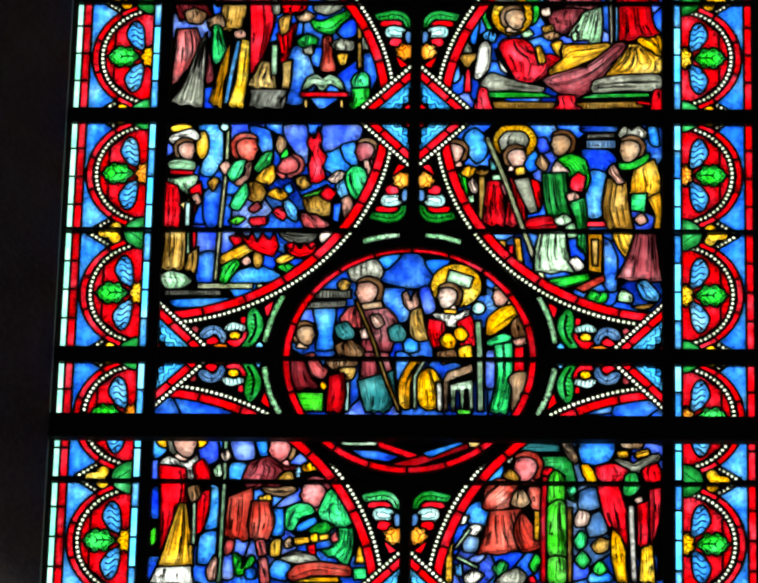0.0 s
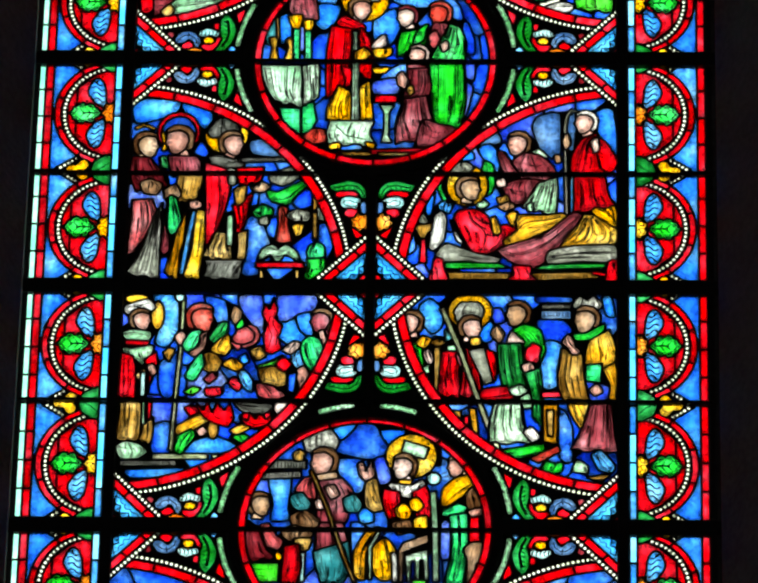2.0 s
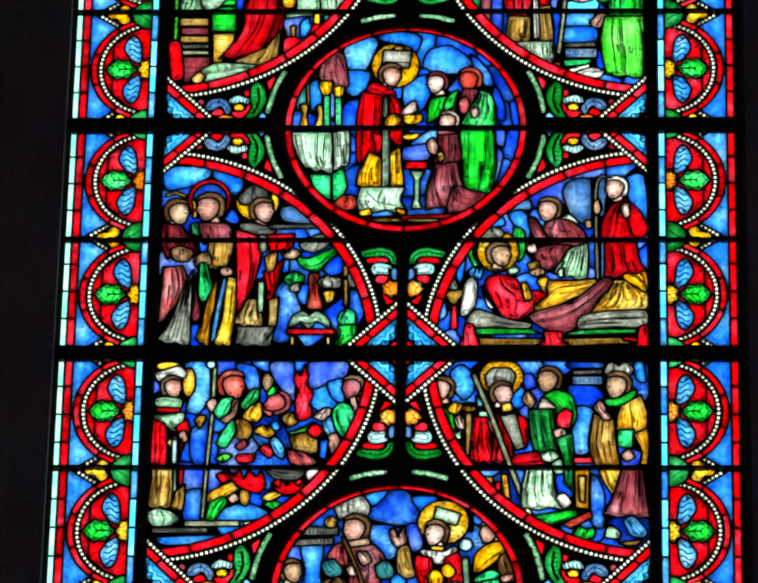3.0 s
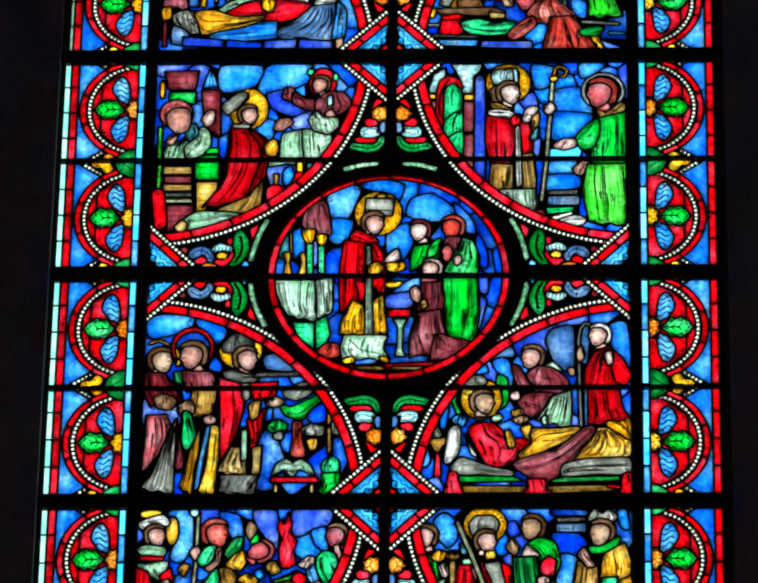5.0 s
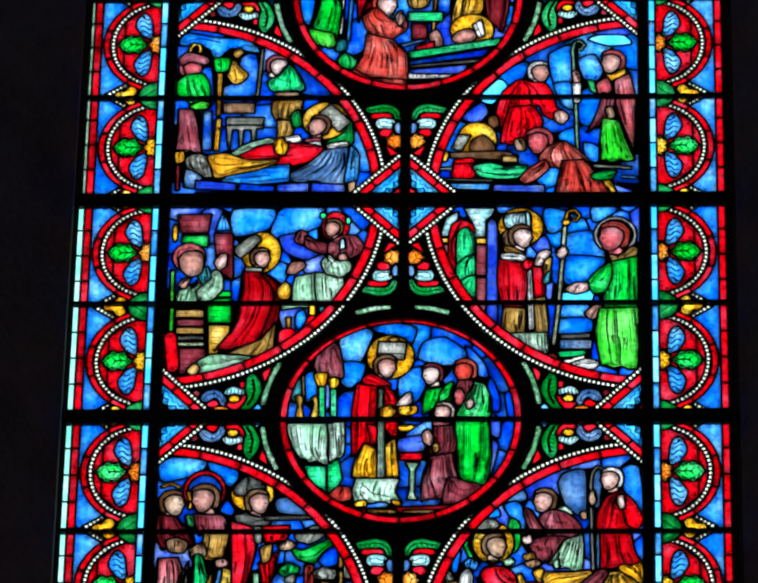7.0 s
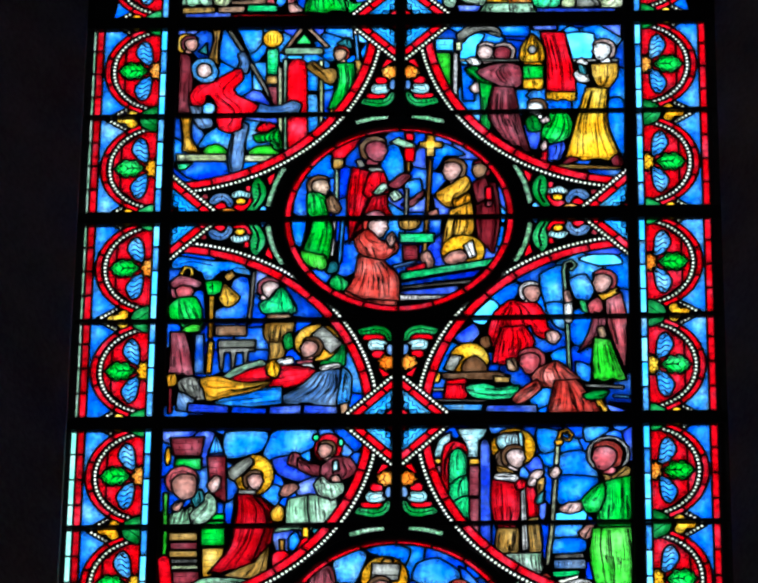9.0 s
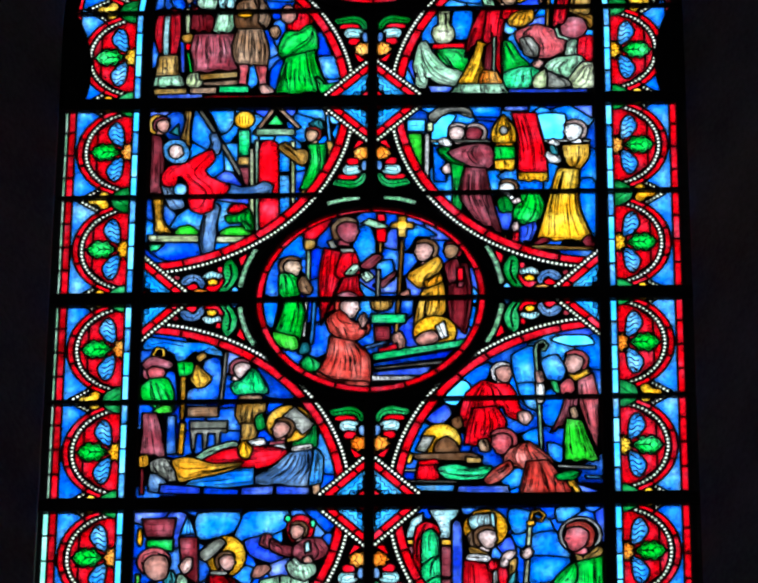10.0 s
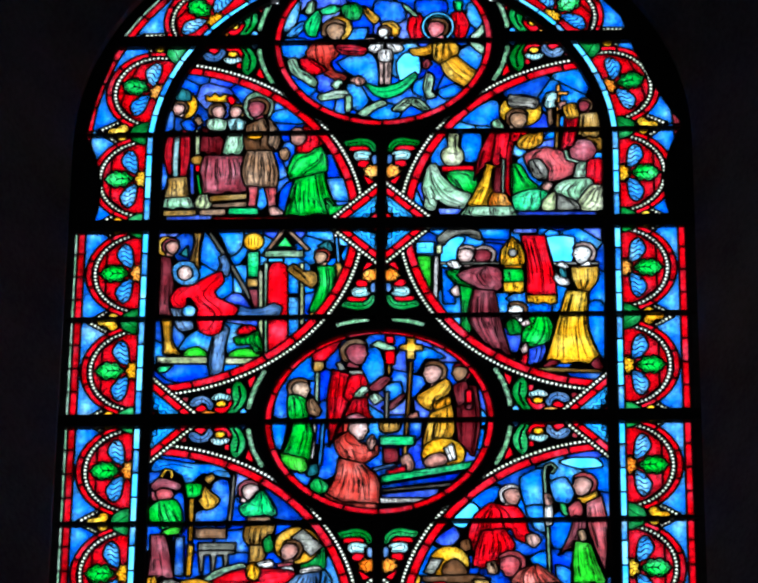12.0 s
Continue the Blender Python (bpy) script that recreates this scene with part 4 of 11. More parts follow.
def border_panel(s, z0, z1, units, bend=None, at=0.0, start=0.0, dull=False):
    edge = [(s * 84.9, z0), (s * 114.9, z0), (s * 114.9, z1), (s * 84.9, z1)]
    if bend:
        n = 30
        edge = [(s * 84.9, z0)] + [(s * 119.0, z0 + (z1 - z0) * i / n) for i in range(n + 1)] + [(s * 84.9, z1 - (z1 - z0) * i / n) for i in range(n)]
    g = Glazing(edge, bend)
    h = STEP * 50
    for u in units:
        border_unit(g, start + u * h, s)
    for u in units:
        border_joint(g, start + h * u, s)
    border_joint(g, start + h * (units[-1] + 1), s)
    rim = 112.2 if dull else 113.1
    n = max(1, round((z1 - z0) / 10.5))
    for i in range(n):
        a, b = z0 + (z1 - z0) * i / n, z0 + (z1 - z0) * (i + 1) / n
        g.hard("cyan" if (i * 7) % 3 else "ice", s * 84.7, a, s * 87.4, a, s * 87.4, b, s * 84.7, b)
        g.hard(("ruby" if i % 4 else "red") if s < 0 else "wine" if bend else "red", s * 108.1, a, s * 110.8, a, s * 110.8, b, s * 108.1, b)
        g.hard(("celadon" if dull else "frost") if s < 0 else "lead", s * 110.8, a, s * rim, a, s * rim, b, s * 110.8, b)
        g.hard("lead", s * rim, a, s * 120, a, s * 120, b, s * rim, b)
        if s > 0 and not bend and i % 3:       # what the jamb leaves of the outer pale strip
            g.hard("celadon", 113.6, a + 1.2, 114.3, a + 1.5, 114.3, b - 2.4, 113.6, b - 2.1)
    if bend and z0 < 0 and s > 0:              # opaque shapes added in place of stone that hides the head's outer edge
        g.soft("lead", 121, 8, 111, 10, 107.4, 18, 105, 28, 104.8, 42, 107, 52, 109.4, 60, 109.6, 100, 121, 100)
    elif bend and z0 < 0:
        g.soft("lead", -121, 2, -110.8, 5, -110.6, 34, -112, 42, -121, 44)
    if bend and z0 < 0:                        # opaque black shape over the outer edge at the springing
        g.soft("lead", s * 116, start - 2, s * 107.5, start - 1, s * 105, start + 8, s * 104.5, start + 20, s * 107, start + 33, s * 110, start + 40, s * 116, start + 42)
    return g.build("border_panel", "narrow border of red half-rounds with leaves and pearls", (0, 0, at), "stained glass panel", "border panels of the window")


def bent(s):
    """Carries a straight border, in centimetres from the springing, round the pointed head."""
    cx, r0 = -s * ARCH_X * 100, 87.4 + ARCH_X * 100

    def go(x, z):
        if z <= 0:
            return x, z
        r = abs(x) + ARCH_X * 100
        a = z / (r0 + 8)
        return cx + s * r * math.cos(a), r * math.sin(a)

    return go

# ---------------------------------------------------------------- leaded glass: the pictures

def thanks_left(g):
    g.tint("sky", -47.8, 76.5, -44.4, 84.9, -29.8, 84.8, -28.4, 74.9, -36.8, 70.7)
    g.tint("deep", -60.2, 85.1, -45.6, 85, -48.4, 77.3, -58.6, 73)
    g.tint("blue", -42.9, 72.1, -34.3, 69.2, -24.6, 64.1, -20.8, 56.2, -36.5, 57, -43.8, 61.3)
    g.tint("deep", -82, 85.5, -63.8, 85.4, -64.8, 79.6, -80.6, 80.4)
    g.tint("sky", -24.4, 56.2, -18.4, 56.1, -24.2, 43.3, -31.4, 44.8)
    g.tint("slate", -43.4, 44.9, -36.2, 44.8, -37.1, 33.4, -43, 30.7)
    g.ground("blue")
    g.soft("azure", -45.8, 73.3, -43.1, 82.6, -39.0, 84.6, -28.1, 84.1, -28.6, 78.1, -34.5, 74.9, -40.3, 72.5)
    g.soft("sky", -58.7, 73.6, -59.0, 83.4, -44.8, 83.4, -47.1, 76.5, -52.1, 74.5)
    g.soft("violet", -42.5, 72.1, -34.5, 73.5, -27.7, 66.9, -32.6, 63.3, -40.2, 66.5)
    g.soft("azure", -47.8, 58.6, -42.5, 61.7, -39.5, 60.1, -41.3, 53.6, -43.6, 53.0)
    g.soft("violet", -34.2, 61.7, -25.1, 65.6, -25.8, 58.5, -33.3, 57.7)
    g.masonry(g.hard("plum", -78.6, 81.9, -66.5, 82.2, -67.6, 74.2, -77.0, 74.2))
    g.hard("sky", -62.6, 84.0, -59.6, 75.4, -65.3, 75.0)
    g.line(0.4, -62.5, 82.6, -63.0, 75.4)
    g.line(0.4, -62.5, 82.6, -61.5, 75.4)
    g.masonry(g.hard("wine", -65.6, 74.2, -58.9, 74.2, -58.3, 54.6, -64.1, 58.6))
    g.masonry(g.hard("green", -76.6, 73.4, -67.2, 73.4, -67.4, 68.2, -76.8, 70.2))
    g.oval("gold", -79.0, 74.3, 1.0, 3.9)
    g.masonry(g.hard("lime", -80.1, 59.1, -78.4, 59.1, -78.2, 45.6, -79.9, 45.6))
    g.masonry(g.hard("lime", -79.8, 43.6, -78.1, 43.6, -78.1, 33.8, -79.8, 33.8))
    g.masonry(g.hard("green", -67.0, 46.8, -58.7, 47.5, -58.4, 37.3, -66.7, 37.3))
    g.masonry(g.hard("green", -65.8, 50.3, -58.8, 50.3, -58.7, 47.9, -66.0, 47.9))
    g.masonry(g.hard("amber", -66.3, 36.5, -58.7, 36.5, -59.2, 31.0, -62.9, 24.8, -65.9, 24.0))
    g.masonry(g.hard("ochre", -77.8, 42.8, -67.8, 42.8, -67.7, 39.5, -77.7, 39.5))
    g.masonry(g.hard("plum", -77.3, 38.9, -67.7, 38.9, -67.6, 35.9, -77.2, 36.0))
    g.masonry(g.hard("ochre", -77.5, 35.6, -67.6, 35.5, -67.5, 32.8, -77.4, 32.8))
    g.hard("dusk", -76.7, 32.2, -67.5, 32.2, -67.4, 30.3, -76.7, 30.3)
    g.letters(-76.4, -67.4, 31.2, 1.5)
    g.hard("cream", -76.6, 29.7, -67.4, 29.7, -67.3, 27.9, -76.6, 27.9)
    g.letters(-76.3, -67.4, 28.9, 1.4)
    g.masonry(g.hard("wine", -76.9, 27.2, -66.6, 27.1, -66.7, 18.9, -75.5, 16.3))
    g.soft("red", -80.7, 32.2, -77.7, 32.6, -76.2, 19.4, -79.2, 18.2)
    g.robe("celadon", 6, -77.3, 48.8, -75.5, 52.3, -72.2, 52.3, -69.6, 54.7, -68.0, 48.7, -70.3, 45.6, -76.5, 44.4)
    g.robe("celadon", 6, -70.1, 50.3, -67.2, 53.5, -64.7, 58.6, -62.7, 56.6, -62.2, 51.5, -65.7, 47.1, -69.6, 46.8)
    g.robe("teal", 2, -70.7, 58.6, -67.4, 60.2, -66.3, 56.2, -68.9, 53.1)
    g.robe("flesh", 2, -64.9, 62.2, -63.0, 65.4, -61.0, 65.4, -61.1, 61.0, -63.4, 59.0)
    g.robe("flesh", 2, -77.2, 52.7, -75.3, 55.5, -73.3, 55.1, -74.8, 51.5)
    g.oval("pink", -73.9, 64.2, 5.9, 6.0)
    g.soft("flesh", -76.9, 63.4, -74.7, 66.2, -70.0, 65.8, -69.2, 62.2, -70.0, 57.9, -73.3, 56.7, -76.1, 59.5)
    g.line(0.5, -78.2, 63.5, -77.4, 67.0, -73.7, 68.2, -69.7, 66.6)
    g.halo(-49.0, 66.1, 6.9, 8.5)
    g.robe("grey", 4, -58.0, 67.8, -51.5, 73.3, -49.5, 70.9, -56.3, 64.2)
    g.head(-49.3, 64.1, 3.9, "flesh", "brown", 1)
    g.hard("grey", -54.5, 60.2, -48.1, 59.8, -48.7, 57.0, -54.7, 57.8)
    g.drape("ruby", 11, (-54.7, 57.8, -55.4, 48.7, -56.7, 36.9, -63.0, 26.7), (-48.7, 57.8, -42.6, 52.2, -44.3, 40.8, -50.2, 28.6))
    g.drape("ruby", 6, (-48.0, 57.0, -43.8, 48.6, -48.3, 31.0), (-45.7, 56.2, -41.9, 50.6, -43.2, 36.8))
    g.drape("ochre", 7, (-48.3, 31.0, -54.8, 27.1, -61.6, 23.6), (-43.5, 36.8, -44.2, 27.1, -43.1, 23.2))
    g.robe("amber", 3, -42.9, 50.6, -40.3, 53.8, -37.9, 51.0, -39.5, 47.1, -42.1, 47.5)
    g.robe("flesh", 2, -40.1, 57.7, -38.5, 61.7, -34.9, 62.1, -33.8, 60.5, -37.4, 57.3)
    g.robe("celadon", 6, -69.7, 20.9, -64.5, 24.0, -54.7, 23.6, -46.0, 22.0, -52.9, 19.7, -61.0, 17.4, -68.6, 17.0)
    g.soft("ochre", -72.9, 18.2, -70.4, 20.9, -68.7, 19.0, -70.8, 15.5)
    g.drape("celadon", 5, (-36.7, 55.7, -37.3, 51.0, -37.4, 45.5), (-30.4, 57.3, -30.3, 51.4, -29.5, 45.4))
    g.drape("celadon", 6, (-29.8, 57.3, -29.6, 51.4, -28.8, 45.4), (-21.1, 56.9, -20.4, 52.1, -20.2, 45.4))
    g.strip("celadon", 2.3, -41.7, 43.5, -35.4, 44.7, -28.1, 44.3)
    g.hard("gold", -32.1, 44.7, -29.8, 44.7, -29.7, 39.5, -32.0, 39.5)
    g.soft("red", -33.9, 36.8, -31.3, 39.9, -27.3, 38.4, -27.9, 33.3, -33.5, 33.3)
    g.soft("red", -41.7, 33.3, -38.8, 34.9, -36.5, 32.9, -36.6, 25.1, -41.2, 24.7)
    g.hard("ochre", -39.9, 39.6, -38.0, 39.6, -38.2, 35.3, -39.5, 34.9)
    g.hard("teal", -28.8, 43.9, -25.8, 43.9, -26.4, 39.5, -28.0, 38.8)
    g.soft("sky", -36.3, 40.3, -34.1, 42.7, -33.0, 38.8, -35.2, 34.9, -36.2, 35.6)
    g.oval("red", -23.7, 76.8, 4.9, 6.2)
    g.oval("mint", -28.0, 81.3, 1.2, 1.5)
    g.oval("mint", -19.3, 79.2, 1.0, 1.7)
    g.robe("plum", 2, -37.4, 70.9, -36.2, 74.9, -33.9, 74.5, -32.7, 70.1, -34.7, 69.3)
    g.head(-24.2, 76.4, 3.6, "flesh", "brown", -1)
    g.robe("plum", 4, -33.8, 72.5, -29.4, 70.1, -25.4, 69.2, -25.6, 65.3, -30.0, 66.5, -33.4, 68.5)
    g.robe("plum", 6, -25.4, 69.2, -21.8, 72.4, -16.8, 72.4, -14.0, 68.0, -16.0, 65.6, -21.3, 63.2, -25.3, 64.9)
    g.hard("aqua", -22.1, 71.2, -20.4, 72.0, -20.0, 68.0, -22.0, 66.8)
    g.robe("flesh", 1, -22.6, 64.8, -20.3, 65.6, -19.3, 63.2, -21.9, 62.4)
    g.robe("celadon", 6, -27.9, 61.7, -25.6, 64.9, -23.2, 62.1, -18.6, 62.0, -18.5, 58.9, -21.8, 56.1, -26.1, 57.7)


def gate_right(g):
    g.tint("sky", 55.7, 71.5, 62.9, 75.8, 70.1, 65.6, 62.8, 57.1, 54.4, 54.2)
    g.tint("blue", 54.4, 54.2, 62.8, 56.3, 67.5, 47, 62.7, 42.8, 53.2, 42.8)
    g.tint("sky", 53.2, 42.1, 63.9, 42.1, 65.1, 32.8, 53.2, 33.6)
    g.tint("deep", 45.4, 83.9, 55.7, 83.8, 53.3, 74.4, 48.5, 78.8)
    g.tint("deep", 61.1, 83.8, 79.8, 83.6, 78.6, 80, 67.7, 80.1)
    g.tint("slate", 28.5, 84, 32.8, 81.8, 32.9, 47.2, 28.7, 47.3)
    g.tint("deep", 28.6, 70.2, 31.6, 70.2, 34.1, 45.8, 31.7, 33, 28.8, 35.9)
    g.ground("blue")
    g.soft("sky", 48.8, 83.8, 56.5, 82.1, 55.5, 76.1, 50.5, 74.1, 48.8, 78.2)
    g.soft("azure", 56.8, 72.9, 63.8, 74.1, 66.5, 72.1, 68.7, 64.1, 63.8, 62.9, 56.5, 64.9)
    g.soft("sky", 55.8, 63.8, 68.7, 62.9, 67.4, 58.2, 58.8, 52.6, 55.5, 54.2)
    g.soft("cyan", 53.8, 48.3, 64.7, 50.3, 63.7, 45.1, 54.1, 44.4)
    g.soft("azure", 53.8, 43.6, 63.0, 44.4, 63.4, 40.0, 53.5, 38.9)
    g.soft("sky", 53.1, 38.1, 63.7, 38.5, 64.0, 33.8, 52.5, 33.0)
    g.soft("violet", 43.8, 70.2, 48.8, 72.2, 50.2, 67.0, 46.5, 65.4)
    g.soft("violet", 48.8, 53.5, 51.2, 53.5, 50.5, 46.4, 48.5, 48.3)
    g.soft("violet", 29.5, 78.2, 31.5, 76.2, 31.7, 34.6, 28.8, 38.6)
    g.soft("sky", 64.8, 84.1, 73.8, 84.1, 68.8, 79.7, 65.5, 78.5)
    g.masonry(g.hard("aqua", 12.9, 74.3, 14.5, 80.3, 18.8, 83.1, 18.2, 73.1, 12.9, 72.3))
    g.masonry(g.hard("aqua", 20.4, 84.3, 31.5, 84.3, 30.5, 81.4, 28.2, 79.0, 28.2, 72.2, 24.2, 72.2, 23.5, 78.3))
    g.masonry(g.hard("amber", 12.9, 71.9, 15.6, 71.9, 15.6, 69.9, 12.9, 69.9))
    g.masonry(g.hard("amber", 24.9, 71.8, 28.5, 71.8, 28.6, 69.4, 24.9, 69.4))
    g.masonry(g.hard("plum", 12.9, 69.1, 15.6, 69.1, 16.4, 53.2, 13.7, 62.3))
    g.masonry(g.hard("plum", 24.9, 69.0, 28.6, 69.0, 28.6, 56.3, 24.7, 56.3))
    g.masonry(g.hard("plum", 24.7, 55.5, 28.6, 55.5, 28.4, 38.6, 25.1, 44.5))
    g.robe("red", 2, 16.1, 52.4, 16.2, 72.3, 17.2, 77.1, 19.8, 78.7, 23.2, 77.1, 23.9, 73.1, 21.2, 76.3, 18.2, 73.1, 18.7, 52.4)
    g.robe("mint", 4, 18.6, 61.5, 18.9, 73.1, 21.2, 75.9, 23.5, 73.1, 23.9, 65.5, 19.0, 61.5)
    g.robe("mint", 3, 18.7, 60.7, 23.9, 64.7, 24.0, 54.3, 19.1, 53.6)
    g.robe("mint", 4, 19.1, 52.8, 24.3, 56.3, 24.1, 44.1, 21.8, 44.5, 19.1, 47.6)
    g.halo(40.2, 76.2, 7.9, 8.1)
    g.robe("brown", 2, 34.2, 73.0, 37.2, 76.2, 37.9, 69.0, 35.5, 67.0)
    g.robe("aqua", 4, 35.1, 81.0, 42.8, 82.2, 43.2, 77.4, 35.5, 76.2)
    g.strip("aqua", 1.5, 42.5, 82.6, 43.2, 75.0)
    g.head(40.2, 72.6, 4.6, "pale", "brown", 1)
    g.robe("ochre", 3, 34.2, 68.6, 37.9, 67.4, 41.2, 65.4, 40.2, 63.4, 35.6, 65.4)
    g.robe("white", 5, 33.6, 65.0, 37.2, 65.4, 41.5, 64.6, 42.2, 60.6, 38.9, 62.6, 34.2, 63.0)
    g.drape("ruby", 10, (33.2, 62.6, 33.0, 52.3, 35.0, 42.5), (41.2, 61.0, 42.2, 52.3, 40.0, 42.5))
    g.drape("red", 6, (43.5, 63.0, 43.9, 56.3, 44.6, 48.3), (46.5, 62.2, 48.2, 54.3, 47.9, 47.2))
    g.robe("red", 3, 40.9, 60.6, 42.2, 63.0, 44.5, 62.2, 43.9, 59.4, 41.6, 59.0)
    g.robe("pale", 3, 45.2, 61.0, 46.2, 65.0, 48.2, 66.6, 50.5, 66.2, 48.8, 62.2, 46.5, 60.2)
    g.robe("ochre", 2, 48.5, 62.2, 50.8, 63.8, 50.2, 58.2, 48.5, 56.2)
    g.robe("teal", 2, 48.2, 55.8, 50.8, 58.2, 50.2, 53.5, 47.9, 53.1)
    g.drape("ochre", 8, (35.0, 42.9, 34.4, 36.6, 34.1, 33.1), (41.3, 42.5, 41.3, 36.6, 41.3, 32.7))
    g.drape("ochre", 5, (44.6, 46.4, 45.2, 38.5, 45.6, 33.0), (48.2, 47.2, 49.2, 38.5, 48.9, 32.6))
    g.hard("white", 42.5, 58.2, 44.2, 59.4, 45.2, 34.6, 42.9, 33.8, 42.6, 46.4)
    g.line(0.4, 43.5, 57.4, 44.1, 35.0)
    g.drape("celadon", 12, (34.4, 32.3, 35.7, 28.8, 40.0, 24.9), (49.2, 32.6, 49.5, 26.8, 48.9, 24.5))
    g.strip("cream", 1.6, 55.5, 77.7, 54.5, 62.2, 53.1, 42.4, 51.5, 27.9)
    g.robe("amber", 2, 54.5, 78.5, 56.5, 79.7, 57.2, 77.7, 55.2, 76.9)
    g.strip("gold", 1.3, 55.8, 79.3, 56.5, 82.5, 58.8, 83.3, 60.5, 81.3, 59.5, 78.9, 57.5, 79.7)
    g.robe("pale", 3, 52.5, 66.6, 54.8, 68.5, 56.5, 66.1, 54.5, 63.4, 52.8, 64.2)
    g.oval("white", 72.8, 72.9, 7.6, 7.7)
    g.oval("blue", 72.8, 72.9, 6.1, 6.4)
    g.head(72.4, 72.5, 5.9, "pink", "rust", -1)
    g.robe("ochre", 5, 71.1, 64.9, 73.7, 63.7, 78.7, 68.0, 80.4, 66.0, 77.0, 61.7, 72.0, 61.3)
    g.drape("green", 10, (69.7, 60.9, 69.3, 52.2, 69.0, 43.5), (80.0, 63.7, 79.9, 52.2, 79.5, 43.1))
    g.robe("green", 6, 63.7, 53.8, 67.1, 58.2, 70.7, 61.3, 71.0, 56.2, 69.0, 50.2, 65.4, 49.5)
    g.robe("flesh", 3, 55.5, 50.3, 58.8, 53.0, 63.1, 53.0, 63.1, 50.3, 59.1, 49.1)
    g.robe("flesh", 3, 62.4, 40.8, 65.3, 44.0, 68.3, 43.5, 67.6, 40.4, 64.3, 38.5)
    g.drape("lime", 13, (67.6, 42.4, 66.3, 32.6, 68.2, 20.1), (79.8, 42.7, 80.1, 30.6, 79.3, 18.9))
    g.hard("dusk", 53.8, 32.4, 64.0, 32.8, 64.0, 30.8, 53.8, 30.5)
    g.letters(54.1, 63.7, 31.6, 1.4)
    g.hard("slate", 53.5, 30.3, 64.6, 30.2, 64.6, 26.4, 53.5, 26.4)
    g.letters(54.4, 64.0, 28.5, 2.1)
    g.masonry(g.hard("mint", 52.8, 25.6, 63.0, 26.0, 62.0, 23.6, 53.5, 22.9))
    g.masonry(g.hard("pearl", 54.1, 21.7, 62.0, 24.0, 62.6, 22.1, 55.1, 20.2))
    g.robe("white", 4, 57.1, 20.2, 62.0, 22.1, 66.6, 21.3, 65.2, 18.6, 58.0, 18.6)
    g.robe("rust", 2, 48.9, 24.1, 51.5, 24.4, 53.1, 22.1, 50.2, 22.5)


